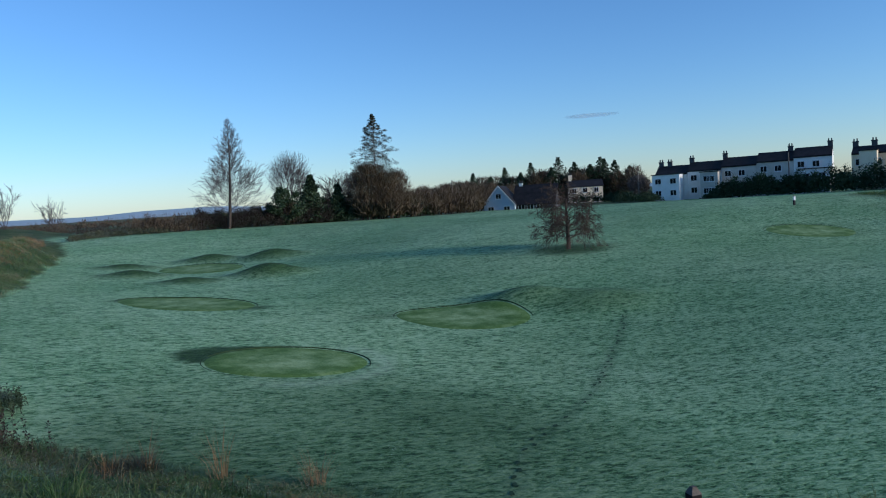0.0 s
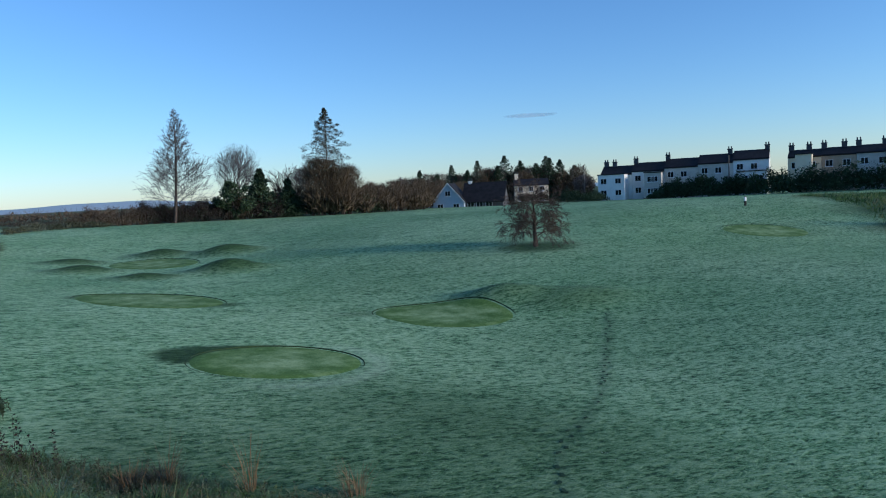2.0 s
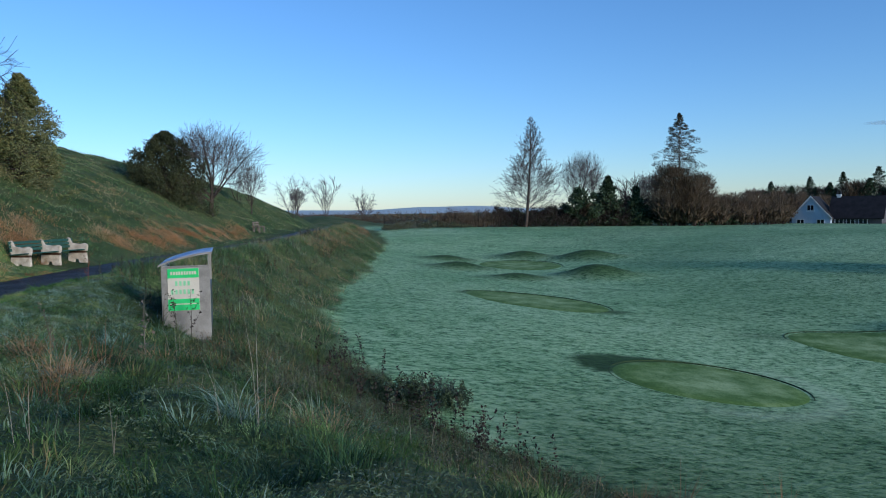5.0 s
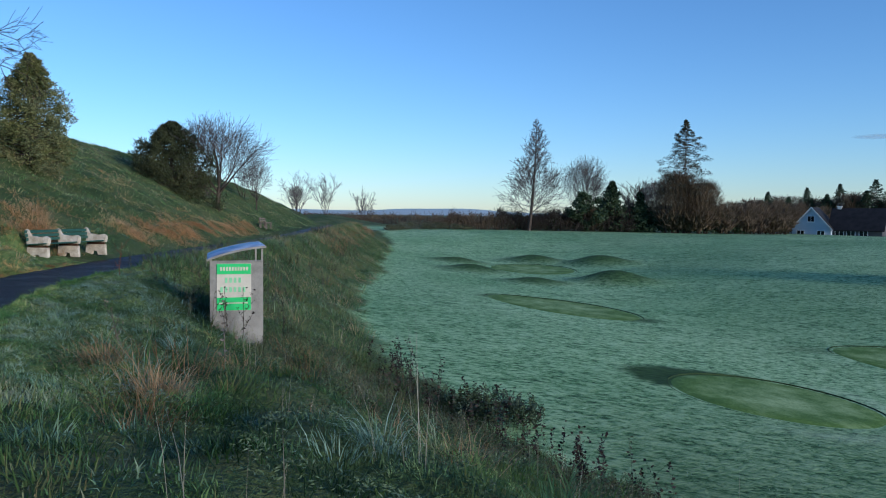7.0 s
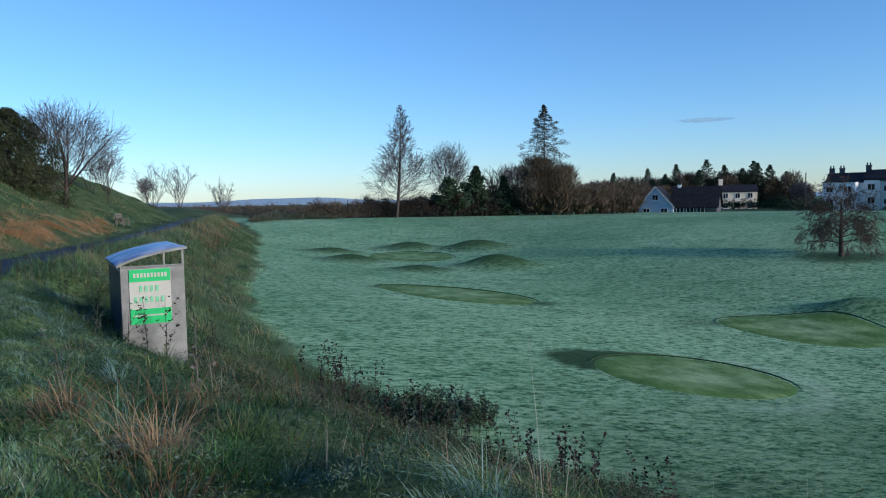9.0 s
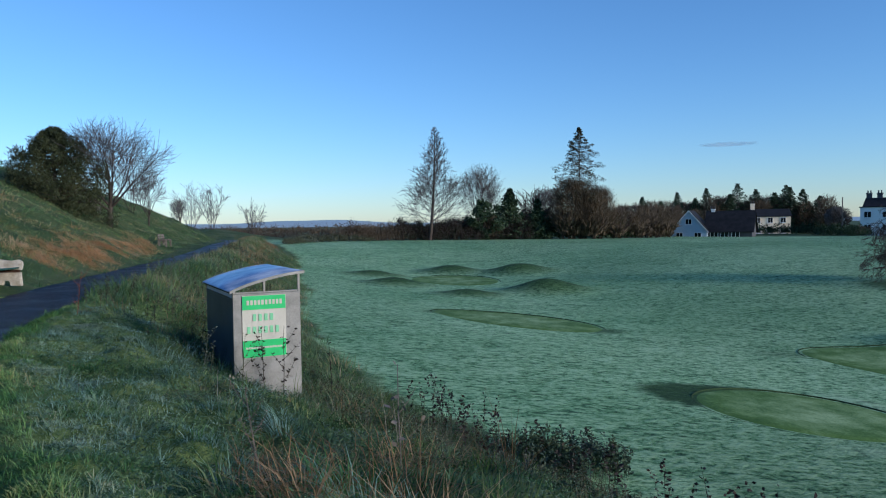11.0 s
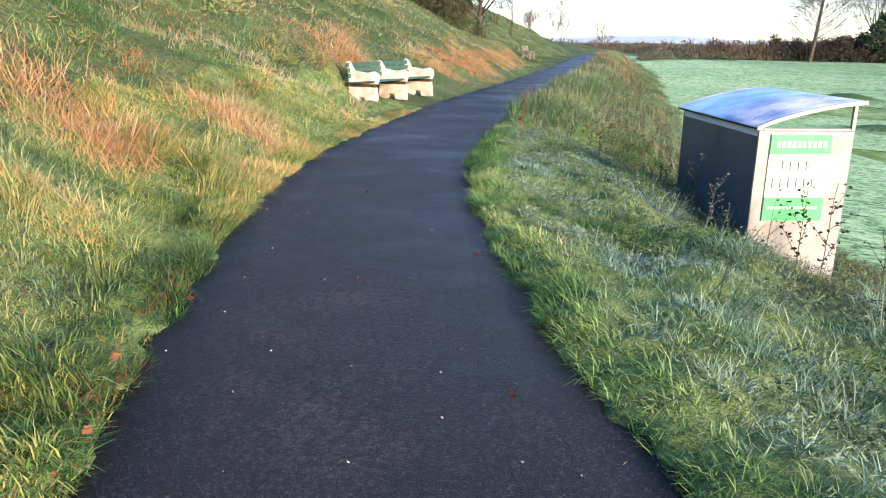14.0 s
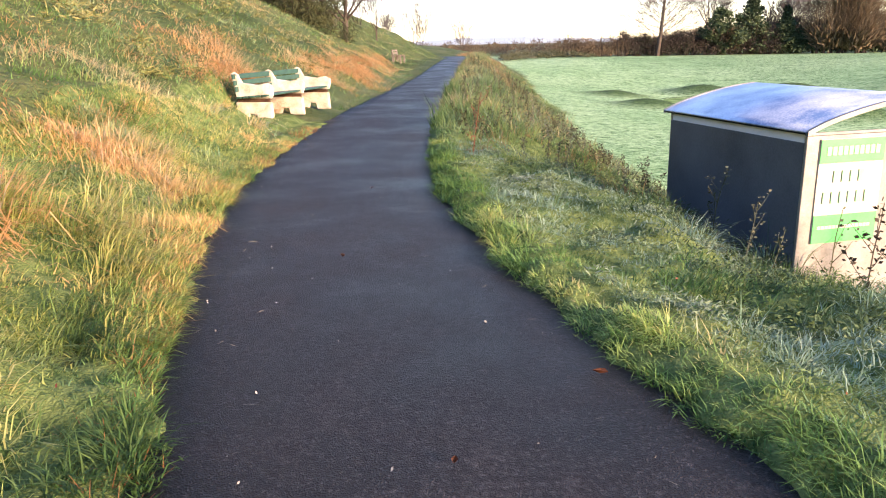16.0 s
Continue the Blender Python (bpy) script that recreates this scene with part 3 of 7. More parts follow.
def limb(rnd, p, d, length, r0, r1, seg, lift, wander):
    pts, radii = [p.copy()], [r0]
    for i in range(seg):
        d = (d + Vector((rnd.uniform(-1, 1), rnd.uniform(-1, 1), rnd.uniform(-1, 1))) * wander + Vector((0, 0, lift))).normalized()
        p = p + d * (length / seg)
        pts.append(p.copy())
        radii.append(r0 + (r1 - r0) * (i + 1) / seg)
    return pts, radii, d


def spread(rnd, d, angle):
    q = d.orthogonal().normalized()
    q.rotate(Matrix.Rotation(rnd.uniform(0, 2 * math.pi), 3, d))
    return (d * math.cos(angle) + q * math.sin(angle)).normalized()


def twigs(rnd, W, G, p, d, length, r, depth, kids, lift, thin):
    if thin > 0.017 and depth == 2 and kids == 4:
        depth, kids = 1, 6
    pts, radii, e = limb(rnd, p, d, length, r, max(r * 0.45, thin), 3 if depth > 0 else 2, lift, 0.16)
    tube(W, G, pts, radii, 4 if depth > 1 else 3)
    if depth == 0:
        return
    for i in range(kids):
        u = 0.3 + 0.7 * (i + rnd.random()) / kids
        k = min(int(u * (len(pts) - 1)), len(pts) - 2)
        q = pts[k].lerp(pts[k + 1], u * (len(pts) - 1) - k)
        twigs(rnd, W, G, q, spread(rnd, e, radians(rnd.uniform(22, 52))), length * rnd.uniform(0.45, 0.72), max(radii[k] * 0.55, thin), depth - 1, kids, lift, thin)


def bare_tree(x, y, height, width, form, label, seed, thin=0.012, twig=None, z=None, group="bare trees", trunk_r=None, lean=0.0, fan=1.25):
    rnd = random.Random(seed)
    t = thing("tree", pose(x, y, at_ground(x, y) - 0.1 if z is None else z, 0, 0, 0), label, "tree", group)
    V, F, W, G = [], [], [], []
    r = trunk_r or height * 0.016
    if form == "spire":
        pts, radii, _ = limb(rnd, Vector((0, 0, 0)), Vector((lean, 0, 1)).normalized(), height, r, 0.02, 12, 0.03, 0.025)
        tube(V, F, pts, radii, 8)
        for i in range(120):
            u = 0.13 + 0.85 * (i / 120) ** 0.92
            k = min(int(u * 12), 11)
            p = pts[k].lerp(pts[k + 1], u * 12 - k)
            reach = width / 2 * min(1.0, (1.03 - u) * 1.25) * rnd.uniform(0.65, 1.12) * (0.85 + 0.15 * (u < 0.35))
            a = i * 2.4 + rnd.uniform(-0.4, 0.4)
            d = Vector((math.cos(a), math.sin(a), rnd.uniform(0.3, 0.7)))
            twigs(rnd, W, G, p, d.normalized(), reach, max(0.012 + 0.03 * (1 - u), thin), 2, 5, 0.06, thin)
    elif form == "round":
        base = height * 0.24
        pts, radii, _ = limb(rnd, Vector((0, 0, 0)), Vector((lean, 0, 1)).normalized(), base, r * 1.2, r * 0.95, 5, 0, 0.03)
        tube(V, F, pts, radii, 9)
        mid, rx, rz = Vector((lean * height * 0.5, 0, base + 0.52 * (height - base))), width / 2, 0.52 * (height - base)
        kids = (3, 3, 3, 2) if height < 5 else (4, 4, 4, 3)
        share = (0.45, 0.5, 0.55, 0.65, 0.72)

        def reach(p, d):
            """How far it is from p along d to the crown's outline."""
            a, b = Vector(((p.x - mid.x) / rx, (p.y - mid.y) / rx, (p.z - mid.z) / rz)), Vector((d.x / rx, d.y / rx, d.z / rz))
            h = a.dot(b)
            q = h * h - b.dot(b) * (a.dot(a) - 1)
            rag = 0.86 + 0.2 * math.sin(7 * d.x + 5 * d.z + seed) * math.sin(6 * d.y - 4 * d.z + 2 * seed)
            return max((math.sqrt(q) - h) / b.dot(b), 0.0) * rag if q > 0 else 0.0

        def branch(p, d, r0, level, far):
            far *= rnd.uniform(0.82, 1.1)
            length = max(reach(p, d) * share[level] * far * rnd.uniform(0.75, 1.2), height * 0.03)
            lp, lr, e = limb(rnd, p, d, length, r0, max(r0 * 0.6, thin * 0.8), 4 if level < 2 else 2, 0.03, 0.05 + 0.02 * level)
            tube(*((V, F) if level < 2 else (W, G)), lp, lr, 6 if level < 2 else 3)
            if level == 4:
                return
            n = kids[level]
            for q in range(n):
                u = 0.35 + 0.65 * (q + 1) / n
                k = min(int(u * (len(lp) - 1)), len(lp) - 2)
                a = radians(rnd.uniform(24, 54)) if q < n - 1 else radians(10)
                branch(lp[k].lerp(lp[k + 1], u * (len(lp) - 1) - k), spread(rnd, e, a), max(lr[k] * (0.5 if q < n - 1 else 0.8), thin), level + 1, far)
        for k in range(8):
            a = k * 2.4 + rnd.uniform(-0.2, 0.2)
            tilt = (0.08 + 0.8 * (k / 7) ** 0.8) * fan
            branch(pts[-1].lerp(pts[-3], k / 8), Vector((math.sin(tilt) * math.cos(a) + lean, math.sin(tilt) * math.sin(a), math.cos(tilt))).normalized(), r * 0.55, 0, rnd.uniform(0.85, 1.12))
    elif form == "shrub":
        n = 9 if height > 6 else 8
        for i in range(n):
            a = i * 2.4
            tilt = 0.55 * (i / n) ** 0.5
            d = Vector((math.sin(tilt) * math.cos(a), math.sin(tilt) * math.sin(a), math.cos(tilt)))
            lp, lr, e = limb(rnd, Vector((0.15 * math.cos(a), 0.15 * math.sin(a), 0)), d, height * rnd.uniform(0.75, 0.95), r * (0.5 if height > 6 else 0.32), thin, 6, 0.02, 0.05)
            tube(V, F, lp, lr, 5)
            for j in range(11 if height > 6 else 7):
                u = 0.2 + 0.8 * j / (11 if height > 6 else 7)
                k = min(int(u * 6), 5)
                q = lp[k].lerp(lp[k + 1], u * 6 - k)
                twigs(rnd, W, G, q, spread(rnd, (lp[k + 1] - lp[k]).normalized(), radians(rnd.uniform(15, 40))), height * rnd.uniform(0.16, 0.3), max(lr[k] * 0.5, thin), 2 if height > 6 else 1, 4, 0.03, thin)
    elif form == "broad":
        pts, radii, _ = limb(rnd, Vector((0, 0, 0)), Vector((lean, 0, 1)).normalized(), height * 0.72, r * 1.3, r * 0.3, 7, 0, 0.07)
        tube(V, F, pts, radii, 9)
        for i in range(26):
            u = 0.2 + 0.77 * i / 26
            k = min(int(u * 7), 6)
            p = pts[k].lerp(pts[k + 1], u * 7 - k)
            a = i * 2.4 + rnd.uniform(-0.4, 0.4)
            d = Vector((math.cos(a), math.sin(a), rnd.uniform(0.35, 0.8) + 0.5 * u))
            reach = width / 2 * (1.15 - 0.4 * u) * rnd.uniform(0.85, 1.15)
            lp, lr, e = limb(rnd, p, d.normalized(), reach, r * 0.32 * (1.2 - u), thin * 1.3, 6, -0.22 + 0.16 * u, 0.15)
            tube(V, F, lp, lr, 5)
            for j in range(13):
                v = 0.25 + 0.75 * j / 13
                kk = min(int(v * 6), 5)
                q = lp[kk].lerp(lp[kk + 1], v * 6 - kk)
                twigs(rnd, W, G, q, spread(rnd, (lp[kk + 1] - lp[kk]).normalized(), radians(rnd.uniform(25, 65))), reach * rnd.uniform(0.22, 0.4), max(lr[kk] * 0.45, thin), 2, 4, -0.1, thin)
    part("trunk", data("trunk", V, F, True), M_BARK, t)
    part("crown", data("crown", W, G), twig or M_TWIG, t, "fine bare winter twigs")
    return t


def leaf_cloud(n, size, inside, seed, droop=0.3, long=1.8, slim=0.5):
    """n small leaf faces at places that inside(rng) gives, turned at random."""
    g = np.random.default_rng(seed)
    P = inside(g, n)
    n = len(P)
    d = g.normal(size=(n, 3))
    d[:, 2] = np.abs(d[:, 2]) * 0.6 - droop
    d /= np.linalg.norm(d, axis=1)[:, None]
    s = np.cross(d, g.normal(size=(n, 3)))
    s /= np.linalg.norm(s, axis=1)[:, None]
    L = size * g.uniform(0.6, 1.4, (n, 1))
    a, b = d * L * long, s * L * slim
    V = np.stack([P, P + a * 0.5 + b, P + a, P + a * 0.5 - b], 1).reshape(-1, 3)
    return V, np.arange(4 * n).reshape(n, 4)


def evergreen(x, y, height, width, label, seed, mat, profile, n=9000, size=0.16, z=None, trunk=0.14, droop=0.3, clumps=60, group="evergreens", name="tree", puff=1.0, flat=(1.0, 1.0, 0.8), slim=0.5, long=1.8, low=0.0):
    """profile(u) gives the half width, as a share, at the height u from 0 to 1; clumps break up the outline."""
    rnd = random.Random(seed)
    t = thing(name, pose(x, y, at_ground(x, y) - 0.1 if z is None else z), label, "tree", group)
    V, F = [], []
    pts, radii, _ = limb(rnd, Vector((0, 0, 0)), Vector((0, 0, 1)), height * 0.93, trunk, 0.02, 8, 0.02, 0.02)
    tube(V, F, pts, radii, 8)
    g = np.random.default_rng(seed)
    cl = []
    for i in range(clumps):
        u = low + (1 - low) * (i + 0.5) / clumps
        a = i * 2.4 + g.uniform(-0.5, 0.5)
        w = width / 2 * profile(max(u, 0.0)) * g.uniform(0.35, 1.05)
        c = np.array([w * math.cos(a), w * math.sin(a), u * height])
        cl.append((c, (0.10 + 0.09 * g.random()) * width * (0.16 + 1.15 * profile(u)) * puff))
        lp, lr, _ = limb(rnd, Vector((0, 0, max(u * height - 0.1 * w, 0.1))), Vector((c[0], c[1], 0.12 * w)).normalized() if w > 0.05 else Vector((0, 0, 1)), w, 0.03, 0.008, 3, 0, 0.05)
        tube(V, F, lp, lr, 4)

    def inside(gg, k):
        j = gg.integers(0, len(cl), k)
        c, r = np.array([q[0] for q in cl])[j], np.array([q[1] for q in cl])[j]
        d = gg.normal(size=(k, 3))
        d /= np.linalg.norm(d, axis=1)[:, None]
        p = c + d * (r * gg.uniform(0.2, 1.0, k) ** 0.6)[:, None] * np.array(flat)
        return p[p[:, 2] + t.location.z > land(p[:, 0] + x, p[:, 1] + y) + 0.03] if z is None else p[p[:, 2] > 0.05]
    part("trunk", data("trunk", V, F, True), M_BARK, t)
    LV, LF = leaf_cloud(n, size, inside, seed + 1, droop, long, slim)
    part("crown", fast("crown", LV, LF), mat, t, "dense dark evergreen sprays")
    return t


cone = lambda u: max(0.03, 1.0 - u) * min(1.0, 0.55 + 3 * u)
flame = lambda u: float(np.interp(u, (0, 0.1, 0.25, 0.45, 0.65, 0.82, 0.93, 1), (0.62, 0.95, 1.08, 1.0, 0.76, 0.46, 0.24, 0.05)))
skirt = lambda u: float(np.interp(u, (0, 0.2, 0.45, 0.65, 0.82, 1), (1.1, 1.08, 0.98, 0.76, 0.46, 0.08)))

# tall trees at the far hedge
bare_tree(13.3, 88.5, 14.3, 7.2, "spire", "tall straight frosted alder with a narrow bare crown", 3, 0.015, lean=0.12)
bare_tree(23.3, 107.0, 11.6, 8.0, "round", "round-headed bare tree behind the hedge", 8, 0.013, fan=0.8)
bare_tree(33.2, 106.0, 8.0, 7.0, "round", "bare tree with pale twigs behind the hedge", 9, 0.013, fan=0.8)
bare_tree(28.5, 96.0, 6.6, 6.0, "shrub", "many-stemmed bare hedge tree", 10, 0.02, M_TWIG_RED)
# trees along the path
bare_tree(-11.4, 44.4, 6.6, 8.2, "round", "spreading bare ash on the grassy bank", 14, 0.009, lean=0.06, fan=1.3, trunk_r=0.14)
bare_tree(-11.4, 53.7, 4.2, 3.0, "round", "slim young bare tree beside the path", 15, 0.008, trunk_r=0.05, fan=0.75)
bare_tree(-12.9, 55.0, 4.6, 3.4, "shrub", "reddish bare hawthorn beside the path", 29, 0.006, M_TWIG_RED, trunk_r=0.05)
bare_tree(-13.5, 60.0, 3.9, 4.5, "shrub", "bare pale hawthorn tree beside the path", 16, 0.007)
bare_tree(-10.0, 62.0, 4.0, 4.0, "shrub", "bare pale-twigged shrub tree", 17, 0.008)
bare_tree(-18.0, 97.0, 4.4, 3.0, "round", "small slim bare field tree", 18, 0.016, trunk_r=0.07, fan=0.7)
bare_tree(-14.0, 97.0, 5.4, 4.4, "shrub", "fan-shaped bare tree far along the path", 19, 0.018)
bare_tree(-9.16, 100.8, 4.3, 4.2, "shrub", "low fan-shaped bare tree far along the path", 20, 0.018)
# the lone tree on the field
bare_tree(34.5, 36.2, 4.9, 4.4, "broad", "lone bare spreading oak on the frosted field", 23, 0.008, M_TWIG_RED, trunk_r=0.13)
# evergreens on the bank
evergreen(-11.75, 23.7, 4.35, 2.95, "olive-green flame-shaped cypress on the bank", 31, M_CYPRESS, flame, 46000, 0.05, droop=-0.1, clumps=260, puff=0.66, slim=0.3, long=2.3, low=-0.06)
evergreen(-13.7, 42.5, 4.3, 5.2, "dark green bushy yew on the bank", 32, M_YEW, skirt, 46000, 0.07, droop=-0.45, clumps=330, puff=0.46, flat=(1.0, 1.0, 1.25), slim=0.26, long=2.8, low=-0.3)


# ---- the steel shelter box with the helpline sign ----
def shelter_box():
    t = thing("shelter_box", pose(0.56, 8.33, -0.92, 0, 0, 19), "galvanised steel storage shelter with curved roof and green-white sign", "storage box")
    w, dpt = 0.93, 2.05
    bm = bmesh.new()
    box(bm, 0.0, w, 0.0, 0.03, -0.15, 1.43, 0.006)
    front = part("front_panel", bm, M_STEEL, t, "dented galvanised front panel")
    bm = bmesh.new()
    box(bm, 0.12, 0.125 + 0.594, -0.012, -0.001, 0.555, 1.40)
    sg = part("sign", bm, M_SIGN_WHITE, t, "white sign board")
    bm = bmesh.new()
    box(bm, 0.122, 0.714, -0.018, -0.011, 1.21, 1.398)
    part("green_band", bm, M_SIGN_GREEN, sg, "green heading band")
    bm = bmesh.new()
    box(bm, 0.122, 0.714, -0.018, -0.011, 0.557, 0.79)
    part("green_band", bm, M_SIGN_GREEN, sg, "green foot band")
    for nm, z0, z1, xs, mt in (("heading_bar", 1.275, 1.34, [(0.18 + 0.05 * i, 0.213 + 0.05 * i) for i in range(10)], M_SIGN_WHITE),
                               ("number_bar", 1.055, 1.15, [(0.262 + 0.078 * i, 0.305 + 0.078 * i) for i in range(4)], M_SIGN_PALE),
                               ("number_bar", 0.885, 0.98, [(0.182 + 0.078 * i, 0.225 + 0.078 * i) for i in range(6)], M_SIGN_PALE),
                               ("foot_bar", 0.675, 0.70, [(0.16 + 0.036 * i, 0.188 + 0.036 * i) for i in range(14)], M_SIGN_WHITE)):
        for a, b in xs:
            bm = bmesh.new()
            box(bm, a, b, -0.022, -0.0175, z0, z1)
            part(nm, bm, mt, sg)
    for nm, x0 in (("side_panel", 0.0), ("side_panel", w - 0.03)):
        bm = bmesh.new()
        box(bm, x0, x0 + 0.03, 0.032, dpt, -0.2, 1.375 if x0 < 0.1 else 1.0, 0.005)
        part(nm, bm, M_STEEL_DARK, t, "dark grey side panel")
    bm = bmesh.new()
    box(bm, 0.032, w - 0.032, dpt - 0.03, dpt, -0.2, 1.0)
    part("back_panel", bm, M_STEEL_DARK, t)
    for x0, y0 in ((0.0, 0.0), (w - 0.035, 0.0), (0.0, dpt - 0.035), (w - 0.035, dpt - 0.035)):
        bm = bmesh.new()
        box(bm, x0, x0 + 0.035, y0, y0 + 0.035, 1.433 if y0 < 0.1 else (1.36 if x0 < 0.1 else 0.9), 1.495 if x0 < 0.1 else 1.70, 0.003)
        part("corner_post", bm, M_STEEL, t)
    bm = bmesh.new()
    box(bm, 0.037, w - 0.037, 0.0, 0.03, 1.433, 1.455, 0.003)
    part("top_rail", bm, M_STEEL, t)
    # added white strip: paints in the sunlit inner face behind the eaves gap
    bm = bmesh.new()
    box(bm, 0.003, 0.024, 0.04, dpt - 0.04, 1.377, 1.455)
    part("bright_gap_strip", bm, M_TRIM, t, "added white strip for the bright gap under the eaves")
    # curved roof sheet and its end arches
    n = 14
    top = [(-0.05 + (w + 0.10) * i / n, float(np.interp(i / n, (0, 0.12, 0.25, 0.45, 0.63, 0.8, 1), (1.475, 1.53, 1.575, 1.63, 1.67, 1.70, 1.72)))) for i in range(n + 1)]
    V, F = [], []
    for y in (-0.06, dpt + 0.06):
        V += [(x, y, z) for x, z in top] + [(x, y, z - 0.012) for x, z in top]
    m = n + 1
    for i in range(n):
        F += [(i, i + 1, 2 * m + i + 1, 2 * m + i), (m + i + 1, m + i, 3 * m + i, 3 * m + i + 1), (i + 1, i, m + i, m + i + 1), (2 * m + i, 2 * m + i + 1, 3 * m + i + 1, 3 * m + i)]
    F += [(0, 2 * m, 3 * m, m), (m - 1, 2 * m - 1, 4 * m - 1, 3 * m - 1)]
    part("roof_sheet", data("roof_sheet", V, F, True), M_ROOF_METAL, t, "curved blue-grey roof sheet with painted sky reflection")
    for y in (-0.065, dpt + 0.035):
        bm = bmesh.new()
        for i in range(n):
            (x0, z0), (x1, z1) = top[i], top[i + 1]
            vs = [bm.verts.new(q) for q in ((x0, y, z0 + 0.004), (x1, y, z1 + 0.004), (x1, y, z1 - 0.034), (x0, y, z0 - 0.034), (x0, y + 0.03, z0 + 0.004), (x1, y + 0.03, z1 + 0.004), (x1, y + 0.03, z1 - 0.034), (x0, y + 0.03, z0 - 0.034))]
            for f in ((0, 1, 2, 3), (7, 6, 5, 4), (0, 4, 5, 1), (2, 6, 7, 3)):
                bm.faces.new([vs[k] for k in f])
        bmesh.ops.remove_doubles(bm, verts=bm.verts[:], dist=0.0005)
        part("roof_arch", bm, M_STEEL, t)
    for x0 in (-0.045, w + 0.015):
        bm = bmesh.new()
        box(bm, x0, x0 + 0.03, -0.03, dpt + 0.03, 1.448 if x0 < 0 else 1.675, 1.472 if x0 < 0 else 1.705, 0.004)
        part("eaves_rail", bm, M_BLACK, t)


shelter_box()


# ---- the park bench ----
def bench():
    gx, gy = -6.02, 13.95
    ang = math.degrees(math.atan2(17.1 - 13.7, -5.55 + 6.05))
    z = at_ground(-5.6, 15.4) - 0.01
    t = thing("park_bench", pose(gx, gy, z, 0, 0, ang), "long park bench with green slats and flaking white ends", "bench", "benches by the path")
    # the end frame's outline, across the bench: front is at negative y
    arm = [(-0.31, 0.37), (0.31, 0.37), (0.33, 0.55), (0.38, 0.76), (0.33, 0.79), (0.28, 0.76), (0.20, 0.62), (-0.08, 0.58), (-0.25, 0.61), (-0.34, 0.56), (-0.345, 0.47)]
    leg = [(-0.32, 0.0), (-0.06, 0.0), (-0.03, 0.11), (0.09, 0.12), (0.13, 0.0), (0.34, 0.0), (0.32, 0.31), (-0.30, 0.31)]
    for i in range(3):
        x0 = 0.22 + 1.19 * i
        bm = bmesh.new()
        prism(bm, arm, x0, x0 + 0.10, 0.018)
        ef = part("end_frame", bm, M_WHITE_PAINT, t, "cream painted cast end with scrolled arm")
        bm = bmesh.new()
        prism(bm, leg, x0 + 0.005, x0 + 0.095, 0.014)
        part("leg_panel", bm, M_WHITE_PAINT, ef)
        bm = bmesh.new()
        prism(bm, [(-0.27, 0.30), (0.29, 0.30), (0.29, 0.38), (-0.27, 0.38)], x0 + 0.025, x0 + 0.075)
        part("rusty_web", bm, M_RUST, ef, "rusty gap below the arm")
    for k in range(5):
        bm = bmesh.new()
        box(bm, 0.14, 2.78, -0.29 + 0.115 * k, -0.20 + 0.115 * k, 0.405 - 0.008 * k, 0.435 - 0.008 * k, 0.006)
        part("seat_slat", bm, M_SLAT, t, "green painted seat slat")
    for k in range(3):
        bm = bmesh.new()
        box(bm, 0.14, 2.78, 0.245 + 0.02 * k, 0.27 + 0.02 * k, 0.48 + 0.10 * k, 0.56 + 0.10 * k, 0.006)
        part("back_slat", bm, M_SLAT, t, "green painted back slat")


bench()


def far_bench():
    x, y = -8.9, 46.4
    t = thing("park_bench", pose(x, y, at_ground(x, y), 0, 0, 80), "small weathered bench far along the path", "bench", "benches by the path")
    for x0 in (0.1, 0.8):
        bm = bmesh.new()
        prism(bm, [(-0.25, 0), (-0.17, 0), (-0.15, 0.4), (0.15, 0.4), (0.2, 0), (0.28, 0), (0.34, 0.8), (0.28, 0.8), (0.2, 0.46), (-0.25, 0.46)], x0, x0 + 0.07)
        part("end_frame", bm, M_TIMBER, t)
    for y0, z0 in ((-0.22, 0.46), (-0.05, 0.46), (0.11, 0.46), (0.22, 0.55), (0.26, 0.70)):
        bm = bmesh.new()
        box(bm, 0.0, 0.97, y0, y0 + 0.10 if z0 < 0.5 else y0 + 0.03, z0, z0 + 0.03 if z0 < 0.5 else z0 + 0.1)
        part("slat", bm, M_TIMBER, t)


far_bench()


# ---- houses ----
def window(parent, x, z, w, h, y, depth=0.1, frame=M_TRIM):
    bm = bmesh.new()
    for x0, x1, z0, z1 in ((x, x + w, z, z + 0.07), (x, x + w, z + h - 0.07, z + h), (x, x + 0.07, z + 0.07, z + h - 0.07), (x + w - 0.07, x + w, z + 0.07, z + h - 0.07), (x + w / 2 - 0.03, x + w / 2 + 0.03, z + 0.07, z + h - 0.07)):
        box(bm, x0, x1, y - depth, y + 0.02, z0, z1)
    f = part("window", bm, frame, parent)
    bm = bmesh.new()
    box(bm, x + 0.05, x + w - 0.05, y - depth * 0.5, y - depth * 0.5 + 0.02, z + 0.05, z + h - 0.05)
    part("pane", bm, M_GLASS, f, "dark window pane")
    bm = bmesh.new()
    box(bm, x - 0.08, x + w + 0.08, y - depth - 0.06, y + 0.02, z - 0.09, z - 0.005)
    part("sill", bm, frame, f)


